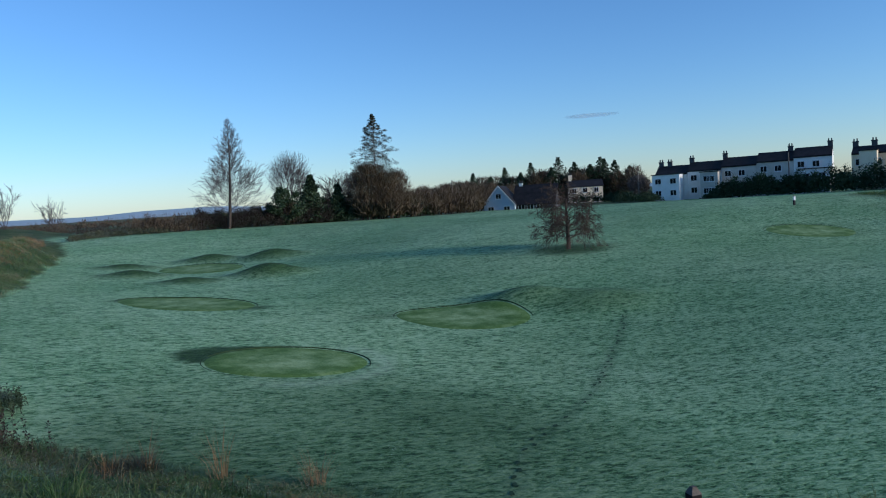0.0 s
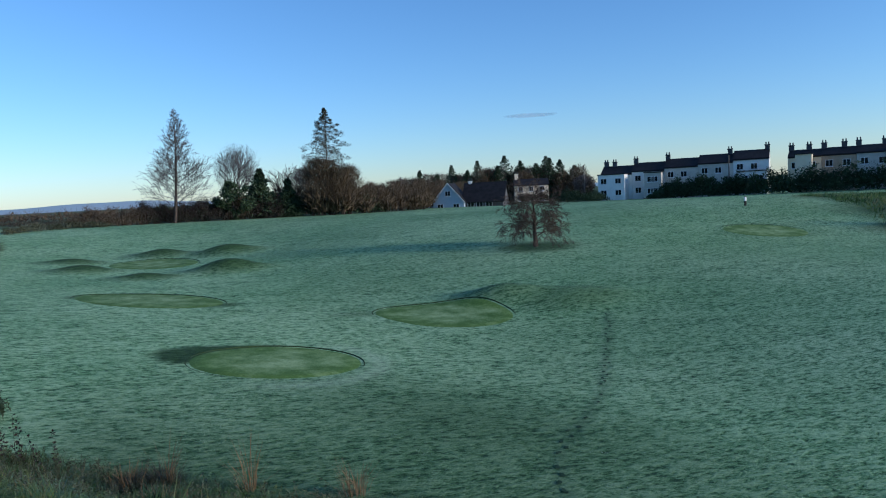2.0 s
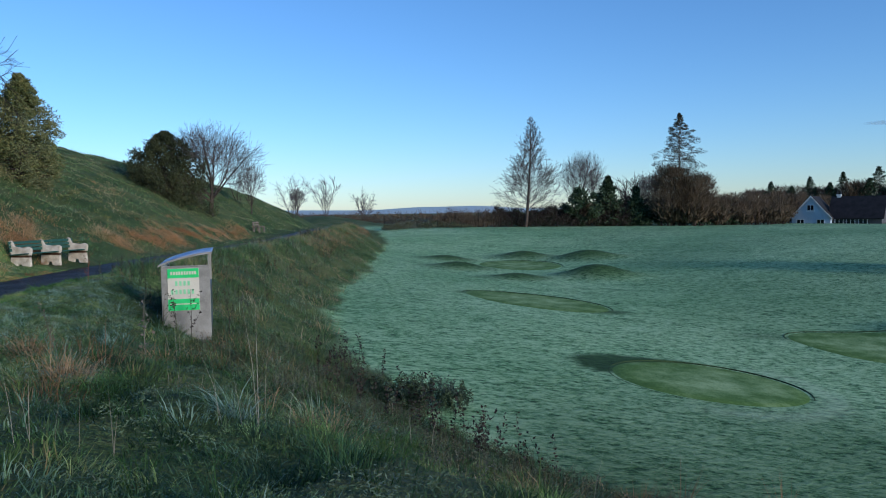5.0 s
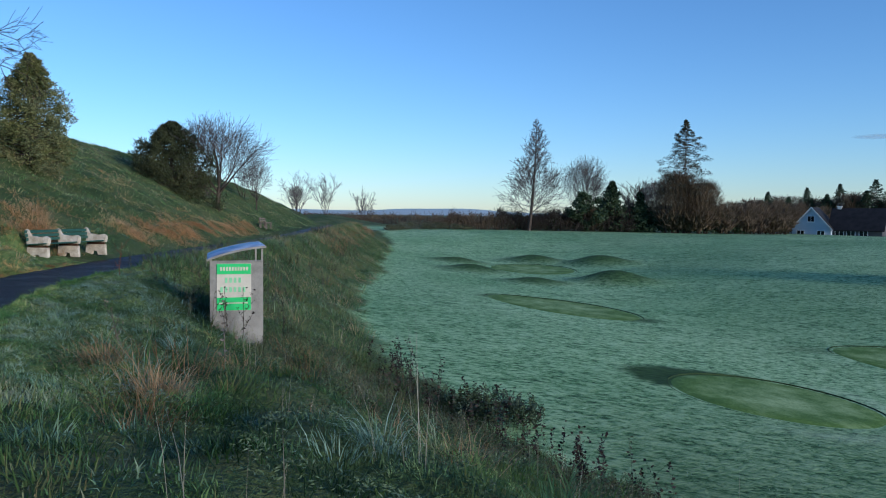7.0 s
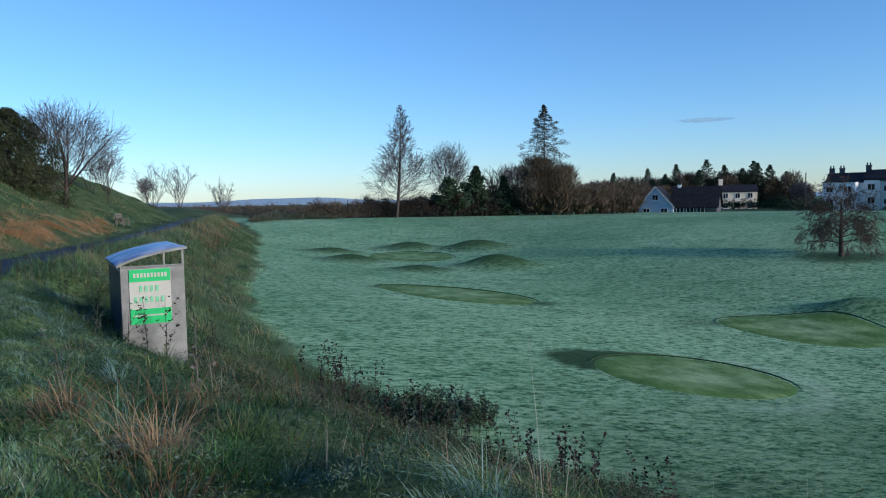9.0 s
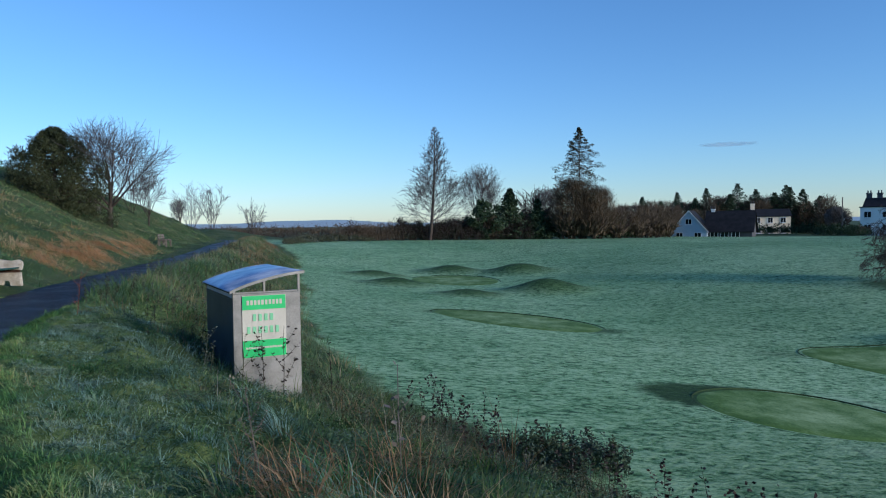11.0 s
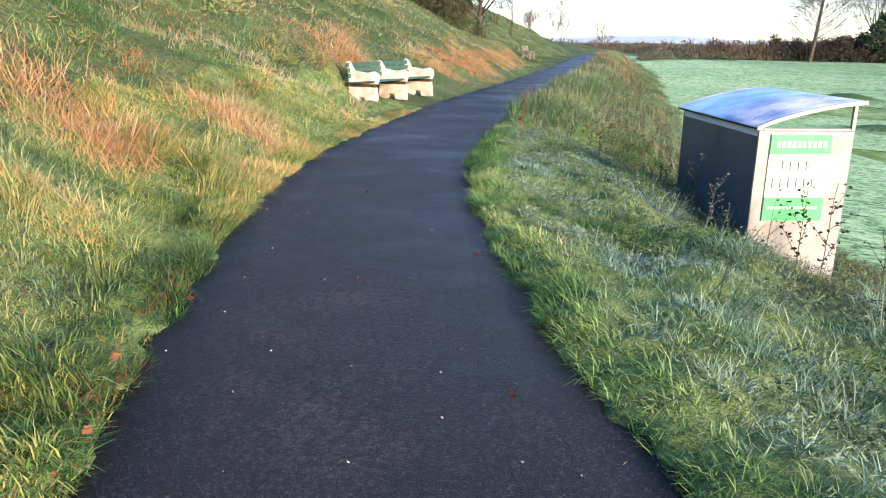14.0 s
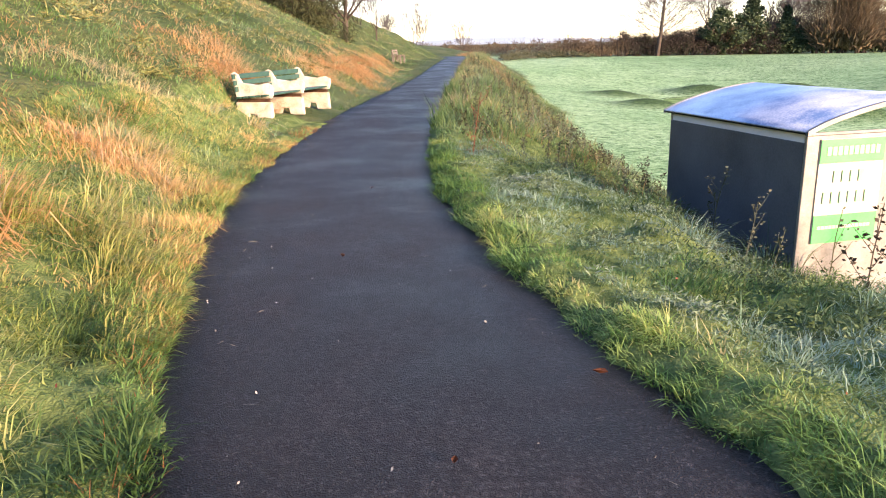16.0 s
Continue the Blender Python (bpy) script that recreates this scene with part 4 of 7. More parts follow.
def gable_house(t, x0, x1, y0, y1, eave, ridge, wall, roof=M_SLATE, along="x", over=0.25, base=-4.0, thick=0.18):
    """Walls with two gables and a pitched roof of two slabs, under the thing t."""
    bm = bmesh.new()
    if along == "x":
        my = (y0 + y1) / 2
        prism(bm, [(y0, base), (y1, base), (y1, eave), (my, ridge), (y0, eave)], x0, x1)
        part("wall", bm, wall, t)
        rise, run = ridge - eave, my - y0
        for s in (0, 1):
            bm = bmesh.new()
            yo = y0 - over if s == 0 else y1 + over
            zo = eave - over * rise / run
            prism(bm, [(yo, zo + 0.02), (my, ridge + 0.02), (my, ridge + thick), (yo, zo + thick)], x0 - over, x1 + over)
            part("roof", bm, roof, t)
    else:
        mx = (x0 + x1) / 2
        o = [(x0, base), (x1, base), (x1, eave), (mx, ridge), (x0, eave)]
        a = [bm.verts.new((x, y0, z)) for x, z in o]
        b = [bm.verts.new((x, y1, z)) for x, z in o]
        fs = [bm.faces.new(a), bm.faces.new(b[::-1])] + [bm.faces.new((a[i], b[i], b[(i + 1) % 5], a[(i + 1) % 5])) for i in range(5)]
        bmesh.ops.recalc_face_normals(bm, faces=fs)
        part("wall", bm, wall, t)
        rise, run = ridge - eave, mx - x0
        for s in (-1, 1):
            bm = bmesh.new()
            xo = mx + s * (run + over)
            zo = eave - over * rise / run
            o = [(xo, zo + 0.02), (mx, ridge + 0.02), (mx, ridge + thick), (xo, zo + thick)]
            a = [bm.verts.new((x, y0 - over, z)) for x, z in o]
            b = [bm.verts.new((x, y1 + over, z)) for x, z in o]
            fs = [bm.faces.new(a), bm.faces.new(b[::-1])] + [bm.faces.new((a[i], b[i], b[(i + 1) % 4], a[(i + 1) % 4])) for i in range(4)]
            bmesh.ops.recalc_face_normals(bm, faces=fs)
            part("roof", bm, roof, t)


def chimney(t, x, y, z0, z1, mat, w=0.9, d=0.6):
    bm = bmesh.new()
    box(bm, x - w / 2, x + w / 2, y - d / 2, y + d / 2, z0, z1)
    box(bm, x - w / 2 - 0.08, x + w / 2 + 0.08, y - d / 2 - 0.08, y + d / 2 + 0.08, z1 - 0.18, z1)
    c = part("chimney", bm, mat, t)
    for k in (-0.25, 0.25):
        bm = bmesh.new()
        bmesh.ops.create_cone(bm, cap_ends=True, segments=10, radius1=0.14, radius2=0.11, depth=0.5, matrix=Matrix.Translation((x + k, y, z1 + 0.25)))
        part("chimney_pot", bm, M_RENDER_DARK, c)


def facing(x, y, z, turn=0):
    """A house whose front (negative y) looks back at the walker."""
    return pose(x, y, z, 0, 0, -math.degrees(math.atan2(x - 9, y + 8)) + turn)


def chalet():
    t = thing("chalet_house", facing(63.2, 120.6, -1.6, -14), "pale chalet bungalow with blue shade in its walls and steep dark slate roof", "house", "houses beyond the field")
    gable_house(t, -3.0, 3.0, 0, 5.5, 1.1, 4.5, M_RENDER_SHADED, along="y", over=0.3)
    for s in (-1, 1):
        bm = bmesh.new()
        o = [(s * 3.32, 0.72), (0, 4.5), (0, 4.72), (s * 3.32, 0.95)]
        a = [bm.verts.new((x, -0.36, z)) for x, z in o]
        b = [bm.verts.new((x, -0.30, z)) for x, z in o]
        fs = [bm.faces.new(a), bm.faces.new(b[::-1])] + [bm.faces.new((a[i], b[i], b[(i + 1) % 4], a[(i + 1) % 4])) for i in range(4)]
        bmesh.ops.recalc_face_normals(bm, faces=fs)
        part("barge_board", bm, M_TRIM, t)
    window(t, -0.6, 2.2, 1.1, 1.0, 0)
    window(t, -2.2, 0.0, 1.2, 0.8, 0)
    window(t, 0.9, 0.0, 1.2, 0.8, 0)
    # wing running back to the right
    gable_house(t, 2.6, 10.2, 1.2, 7.5, 1.1, 4.4, M_RENDER_DARK, over=0.35)
    for x in (3.4, 5.1, 6.9):
        window(t, x, -0.1, 1.3, 1.0, 1.2)
    bm = bmesh.new()
    box(bm, -6.0, -3.02, 0.6, 4.5, -2, 0.9)
    part("annex", bm, M_RENDER_SHADED, t)
    bm = bmesh.new()
    box(bm, -6.2, -3.02, 0.4, 4.7, 0.9, 1.08)
    part("annex_roof", bm, M_TRIM, t)
    chimney(t, 3.4, 4.35, 4.2, 4.9, M_RENDER_WHITE, 0.6, 0.4)


chalet()


def cream_house():
    t = thing("cream_house", facing(98.4, 153.4, -2.4, 4), "sunlit cream two-storey house with dark slate roof", "house", "houses beyond the field")
    gable_house(t, -3.3, 4.9, 0, 7, 4.4, 5.9, M_RENDER_CREAM)
    for x in (-2.5, 0.1, 2.8):
        window(t, x, 2.9, 1.1, 1.2, 0)
        window(t, x, 0.6, 1.2, 1.2, 0)
    chimney(t, -2.7, 3.5, 5.4, 7.4, M_RENDER_CREAM)


cream_house()


def terrace_house(x, y, z, turn, width, eave, ridge, wall, label, chim=(0.0,), win=((0.6, 3.0), (3.2, 3.0), (0.6, 0.5)), ext=None, depth=7.0):
    t = thing("terrace_house", pose(x, y, z, 0, 0, turn), label, "house", "terrace houses on the rise")
    gable_house(t, 0, width, 0, depth, eave, ridge, wall, over=0.02)
    bm = bmesh.new()
    box(bm, 0.0, width, -0.16, -0.04, eave - 0.12, eave + 0.02)
    part("gutter", bm, M_BLACK, t)
    for c in chim:
        chimney(t, c, depth / 2, ridge - 0.5, ridge + 1.1, M_RENDER_DARK)
    for wx, wz in win:
        window(t, wx, wz, 1.25, 1.2, 0)
    if ext:
        x0, x1, dp, h, mat = ext
        bm = bmesh.new()
        box(bm, x0, x1, -dp, -0.03, -2.0, h)
        e = part("back_extension", bm, mat, t)
        bm = bmesh.new()
        box(bm, x0 - 0.15, x1 + 0.15, -dp - 0.2, -0.03, h, h + 0.16)
        part("flat_roof", bm, M_BLACK, e)
        if x1 - x0 > 3:
            for wx in (x0 + 0.6, x1 - 1.9):
                for wz in (h - 1.9, h - 4.3):
                    if wz > -0.2:
                        window(t, wx, wz, 1.25, 1.15, -dp)
    return t


# the first terrace climbs from (99, 124) to (121, 100)
def terraces():
    a, b = np.array((101.3, 126.5)), np.array((124.0, 102.0))
    d = (b - a) / np.linalg.norm(b - a)
    turn = math.degrees(math.atan2(d[1], d[0]))
    specs = (("white rendered end terrace house with flat-roofed extension", M_RENDER_WHITE, (0.6, 2.4), (0.3, 5.8, 4.0, 5.0, M_RENDER_WHITE)),
             ("white terrace house with tall chimney", M_RENDER_WHITE, (0.3,), (3.0, 6.4, 3.0, 4.6, M_RENDER_GREY)),
             ("grey pebble-dashed terrace house", M_RENDER_GREY, (0.3,), None),
             ("grey terrace house with dark side wall", M_RENDER_GREY, (5.9,), None),
             ("white end terrace house with low lean-to", M_RENDER_WHITE, (6.2,), (1.0, 6.2, 3.0, 2.6, M_RENDER_WHITE)))
    for i, (lab, mat, ch, ext) in enumerate(specs):
        p = a + d * 6.65 * i
        terrace_house(p[0], p[1], -1.7 + 0.42 * i, turn, 6.6, 5.0, 6.75, mat, lab, ch, ext=ext)
    a, b = np.array((121.5, 95.5)), np.array((134.5, 78.5))
    d = (b - a) / np.linalg.norm(b - a)
    turn = math.degrees(math.atan2(d[1], d[0]))
    specs = (("cream end terrace house with pale extension", M_RENDER_CREAM, (0.4, 3.4), (1.5, 4.2, 3.0, 4.2, M_RENDER_CREAM)),
             ("brown terrace house with lit upper windows", M_RENDER_BROWN, (0.3, 3.6), None),
             ("grey terrace house with white windows", M_RENDER_GREY, (0.3, 4.4), None))
    for i, (lab, mat, ch, ext) in enumerate(specs):
        p = a + d * 5.6 * i
        terrace_house(p[0], p[1], 0.9 + 0.1 * i, turn, 5.55, 3.75, 5.05, mat, lab, ch, ((0.6, 1.7), (3.4, 1.7)), ext=ext, depth=6.0)
    p = a + d * 16.9
    t = thing("hipped_house", pose(p[0], p[1], 1.2, 0, 0, turn), "cream house with dark side and slate roof", "house", "terrace houses on the rise")
    gable_house(t, 0, 5.2, -2.5, 4, 3.3, 4.6, M_RENDER_CREAM)
    for x in (0.7, 3.0):
        window(t, x, 1.2, 1.1, 1.3, -2.5)


terraces()

# far upland on the skyline
def upland():
    V, F = [], []
    n = 90
    for i in range(n + 1):
        a = radians(-42 + 84 * i / n)
        h = 8 + 30 * math.exp(-((math.degrees(a) - 0.0) / 3.2) ** 2) + 20 * math.exp(-((math.degrees(a) + 4.5) / 2.5) ** 2) + 18 * math.exp(-((math.degrees(a) + 16) / 8) ** 2)
        for k, (rr, hh) in enumerate(((3300, -30), (3700, h * 0.5), (4000, h * 0.68), (4400, -30))):
            V.append((rr * math.sin(a), rr * math.cos(a), hh))
    for i in range(n):
        for k in range(3):
            F.append((4 * i + k, 4 * i + 4 + k, 4 * i + 5 + k, 4 * i + 1 + k))
    tagged(part("backdrop", data("backdrop", V, F, True), M_FAR), "upland on the far skyline, pale blue with painted haze", "hills", kind="structure")


upland()


# ---- hedges, thickets and far woods ----
def thicket(name, line, n, top, depth, mat, label, size, seed, stems=0, category="hedge", long=3.0):
    """Brush along a line of (x, y, height): thin twigs and leaves, densest low down, with an uneven top."""
    L = np.array(line, float)
    seg = np.hypot(*np.diff(L[:, :2], axis=0).T)
    cum = np.r_[0, np.cumsum(seg)]

    def inside(gg, k, reach=1.0):
        s = gg.uniform(0, cum[-1], k)
        x, y, h = (np.interp(s, cum, L[:, c]) for c in range(3))
        wob = 0.72 + 0.28 * np.sin(s * 1.9 + seed) * np.sin(s * 0.83 + 2 * seed) + 0.16 * np.sin(s * 5.1 + seed)
        w = gg.normal(0, depth, k)
        z = gg.random(k) ** 0.6 * h * wob * top * reach * np.exp(-0.5 * (w / (1.6 * depth)) ** 2)
        px, py = x + gg.normal(0, 0.25, k), y + w
        return np.c_[px, py, land(px, py) + z]
    core = lambda gg, k: inside(gg, k, 0.9)
    V, F = leaf_cloud(int(n * 0.6), size, core, seed, -0.2, 1.7, 0.45)
    V2, F2 = leaf_cloud(int(n * 0.5), size, inside, seed + 1, -0.6, long * 1.3, 0.09)
    me = fast(name, np.r_[V, V2], np.r_[F, F2 + len(V)])
    ob = tagged(part(name, me, mat), label, category, kind="stuff")
    if stems:
        SV, SF = [], []
        rnd = random.Random(seed)
        for i in range(stems):
            s = rnd.uniform(0, cum[-1])
            x, y, h = (float(np.interp(s, cum, L[:, c])) for c in range(3))
            y += rnd.gauss(0, depth)
            p, r, _ = limb(rnd, Vector((x, y, at_ground(x, y) - 0.1)), Vector((rnd.uniform(-0.15, 0.15), rnd.uniform(-0.1, 0.1), 1)).normalized(), h * rnd.uniform(0.6, 1.1), 0.05, 0.012, 4, 0.02, 0.08)
            tube(SV, SF, p, r, 4)
        part("stems", data("stems", SV, SF), M_TWIG_DARK, ob)
    return ob


def wood(name, line, count, deep, twigs_n, size, mat, label, seed, category="wood", slim=0.035, core=0.35, girth=(0.34, 0.52)):
    """Bare crowns side by side along a line of (x, y, height): domes of upright twigs over stems and low brush."""
    g = np.random.default_rng(seed)
    L = np.array(line, float)
    cum = np.r_[0, np.cumsum(np.hypot(*np.diff(L[:, :2], axis=0).T))]
    q = (np.arange(count) + g.uniform(0.1, 0.9, count)) / count * cum[-1]
    cx, cy, ch = (np.interp(q, cum, L[:, k]) for k in range(3))
    cy = cy + g.normal(0, deep, count)
    ch = ch * g.uniform(0.72, 1.08, count)
    cr = ch * g.uniform(*girth, count)
    cz = land(cx, cy) - 0.1
    j = np.repeat(np.arange(count), twigs_n)
    n = len(j)
    u = g.random(n) ** 0.75
    ring = np.sqrt(np.clip(1 - ((u - 0.5) / 0.52) ** 2, 0.03, 1)) * (0.75 + 0.25 * np.sin(9 * u + j * 1.7) * np.sin(3.1 * j))
    a, rr = g.uniform(0, 2 * math.pi, n), g.random(n) ** 0.45
    rad = cr[j] * ring * rr
    P = np.c_[cx[j] + rad * np.cos(a), cy[j] + rad * np.sin(a), cz[j] + ch[j] * (0.06 + 0.86 * u)]
    d = np.c_[np.cos(a) * rr * 0.75, np.sin(a) * rr * 0.75, np.full(n, 0.85)] + g.normal(0, 0.32, (n, 3))
    d /= np.linalg.norm(d, axis=1)[:, None]
    s = np.cross(d, g.normal(size=(n, 3)))
    s /= np.linalg.norm(s, axis=1)[:, None]
    ln_ = size * g.uniform(0.5, 1.5, (n, 1))
    b = s * (slim * g.uniform(0.6, 1.5, (n, 1)))
    low = u < core
    b[low] *= 4.0
    V = np.stack([P - b * 0.5, P + b * 0.5, P + d * ln_ + b * 0.15, P + d * ln_ - b * 0.15], 1).reshape(-1, 3)
    ob = tagged(part(name, fast(name, V, np.arange(4 * n).reshape(n, 4)), mat), label, category, kind="stuff")
    rnd = random.Random(seed)
    SV, SF = [], []
    for i in range(count):
        for k in range(3):
            p, r, _ = limb(rnd, Vector((cx[i] + rnd.uniform(-0.3, 0.3) * cr[i], cy[i], cz[i])), Vector((rnd.uniform(-0.2, 0.2), rnd.uniform(-0.2, 0.2), 1)).normalized(), ch[i] * rnd.uniform(0.55, 0.85), 0.022 * ch[i], 0.02, 4, 0.02, 0.08)
            tube(SV, SF, p, r, 4)
    part("stems", data("stems", SV, SF), M_TWIG_DARK, ob)
    return ob


thicket("hedgerow", [(1.5, 88.5, 1.5), (4, 89, 2.5), (7, 89.3, 2.2), (10, 90, 2.9)], 9000, 1.0, 0.9, M_TWIG_BROWN, "brown bramble hedgerow at the far corner of the field", 0.11, 66, 40)
thicket("hedgerow", [(9.5, 90, 2.8), (14, 90.5, 3.0), (18, 91, 3.0), (22, 92, 3.2), (27, 92.5, 3.4)], 20000, 1.0, 0.9, M_TWIG_DARK, "dark tangled hedgerow along the far edge of the field", 0.12, 51, 80)
thicket("undergrowth", [(10, 91, 2.4), (17, 92, 2.8), (22, 93, 3.4), (27, 93.5, 3.6), (31, 93, 3.8), (37, 93.5, 3.4), (43, 97, 3.2)], 26000, 1.0, 0.9, M_EVERGREEN, "near-black evergreen undergrowth along the hedgerow", 0.16, 64, 40)
wood("thicket", [(31.2, 91, 7.0), (33.2, 91, 9.0), (35.2, 91, 8.4), (36.9, 91.5, 5.5)], 5, 0.5, 3600, 0.8, M_TWIG_BROWN, "tall brown thicket of bare twigs under a spire tree", 52, "thicket", 0.035, 0.3, (0.36, 0.46))
wood("thicket", [(17, 92, 3.0), (24, 95, 4.4), (29, 96, 4.2), (38, 94.0, 4.8), (43, 97, 4.4), (48, 103, 4.8), (54, 112, 5.6), (58, 121, 5.8), (66, 132, 5.6), (76, 142, 5.4)], 42, 1.2, 800, 0.6, M_TWIG_BROWN, "low brown brush running towards the chalet", 53, "thicket", 0.045, 0.45)
thicket("hedgerow", [(-34, 118, 1.6), (-20, 112, 1.2), (-12, 108, 1.1), (-4, 104, 1.7), (2, 100, 1.3), (7, 97, 1.8)], 14000, 0.75, 1.8, M_TWIG_BROWN, "brown winter hedge beyond the field corner", 0.10, 54, 30)
thicket("brush", [(-3.5, 79, 0.6), (-1, 84, 0.8), (2, 87, 0.8), (6, 87.5, 0.7)], 9000, 1.0, 1.2, M_DEAD, "strip of pale dead grass and brush at the field corner", 0.10, 55, 0, "brush")
thicket("far_wood", [(-60, 190, 3), (-30, 200, 2.6), (0, 205, 3.2), (20, 200, 4.5)], 8000, 0.8, 4.0, M_TWIG_BROWN, "low brown bare woodland beyond the field corner", 0.3, 63, 0, "wood")
wood("far_wood", [(22, 200, 1.6), (40, 192, 4.4), (58, 184, 5.6), (70, 182, 6.6), (80, 180, 8.0), (88, 178, 10.2), (94, 174, 8.2)], 48, 3.0, 900, 0.9, M_TWIG_BROWN, "brown bare woodland behind the houses", 56, "wood", 0.09, 0.5, (0.5, 0.9))
wood("far_wood", [(88, 172, 8.6), (98, 168, 9.6), (106, 163, 9.2), (112, 158, 9.0), (117, 154, 5.6)], 20, 3.0, 1200, 1.2, M_TWIG_BROWN, "dark mixed woodland behind the cream house", 57, "wood", 0.09, 0.5)
thicket("far_hedges", [(-260, 420, 6), (-120, 460, 5), (-40, 480, 6), (40, 500, 7), (140, 480, 10), (260, 430, 14)], 14000, 1.0, 30.0, M_TWIG_RED, "hazy brown hedges and woods in the distance", 0.6, 58, 0, "wood", 2.0)
thicket("garden_hedge", [(88, 121, 2.2), (93, 117.5, 2.8), (97, 119, 1.4)], 6000, 1.0, 0.8, M_EVERGREEN, "dark evergreen garden hedge beside the terrace", 0.16, 59, 0, "hedge", 1.6)
thicket("garden_hedge", [(103, 111, 2.0), (106, 108, 4.4), (109, 105, 4.8), (112, 102.5, 4.2), (116, 98, 4.6)], 15000, 1.0, 1.0, M_EVERGREEN, "overgrown dark garden hedge below the terrace", 0.28, 60, 0, "hedge", 1.6)
thicket("garden_hedge", [(113, 96, 4.8), (119, 87, 5.2), (124, 81, 5.4), (128, 75.5, 5.6), (136, 64, 5.6)], 18000, 1.0, 1.2, M_EVERGREEN, "long dark hedge below the upper terrace", 0.30, 61, 0, "hedge", 1.6)

thicket("garden_hedge", [(92, 147, 3.0), (97, 144, 2.4), (103, 141, 3.2), (108, 137, 2.6)], 5000, 1.0, 0.7, M_EVERGREEN, "low clipped hedge before the cream house", 0.22, 62, 0, "hedge", 1.6)

# conifers and trees of the skyline
FIRS = ((77.9, 174.8, 9.2, 5.5, 71), (85.7, 171.7, 10.2, 5.0, 72), (91.9, 168.8, 11.0, 5.6, 73), (98.3, 165.7, 12.0, 8.0, 74), (101.9, 163.7, 10.5, 7.0, 75), (107.6, 160.5, 11.3, 6.4, 76), (110.7, 158.6, 10.2, 6.5, 77),
        (88.6, 168.0, 8.6, 5.4, 82), (95.4, 164.0, 9.4, 6.0, 83), (105.0, 161.0, 9.6, 6.2, 84), (93.6, 166.2, 8.2, 6.6, 85), (109.4, 161.6, 10.9, 5.6, 86), (82.0, 173.0, 8.0, 5.6, 87), (114.0, 157.0, 8.6, 6.8, 88))
for x, y, h, w, sd in FIRS:
    evergreen(x, y, h, w * 1.6, "dark pointed conifer behind the houses", sd, M_EVERGREEN, lambda u: max(0.02, 1.0 - u) ** 0.85, 5600, 0.17, -2.0, 0.2, 0.3, 240, "conifers behind the houses", "conifer", 0.26, (1.3, 1.3, 0.5), slim=0.35)
evergreen(24.6, 93.6, 6.6, 6.2, "broad dark conifer in the hedgerow", 65, M_EVERGREEN, cone, 7000, 0.17, group="conifers in the hedgerow", name="conifer", clumps=80)
evergreen(28.2, 93.0, 5.2, 4.6, "dark bushy conifer in the hedgerow", 78, M_EVERGREEN, cone, 5000, 0.17, group="conifers in the hedgerow", name="conifer", clumps=50)
evergreen(20.6, 90.6, 4.9, 4.0, "ragged dark pine in front of the hedgerow", 79, M_EVERGREEN, lambda u: 0.25 if u < 0.3 else 1.1 * math.sqrt(max(0.02, 1 - ((u - 0.45) / 0.6) ** 2)), 5000, 0.17, group="conifers in the hedgerow", name="conifer", clumps=26)
evergreen(33.4, 91.4, 14.6, 9.2, "tall spire conifer with sparse foliage above the thicket", 80, M_LARCH, lambda u: float(np.interp(u, (0, 0.4, 0.57, 0.7, 0.84, 0.92, 1), (0.7, 0.85, 0.82, 0.66, 0.4, 0.15, 0.02))) * (0.85 + 0.15 * math.sin(u * 61)), 17000, 0.07, group="conifers in the hedgerow", name="conifer", clumps=190, puff=0.44, flat=(1.2, 1.2, 0.55), low=0.35)
evergreen(105.2, 53.0, 12.6, 6.5, "broad dark pine on the rise", 81, M_EVERGREEN, lambda u: 0.08 if u < 0.42 else 1.25 - u, 3200, 0.22, group="conifers on the rise", name="conifer", clumps=24)
bare_tree(-16.6, 20.4, 4.6, 6.5, "round", "bare tree on top of the grassy hill", 24, 0.008, fan=1.35, trunk_r=0.1)
bare_tree(-14.0, 22.4, 2.6, 1.6, "round", "small bare sapling in dry grass on the hill", 25, 0.007, trunk_r=0.035)


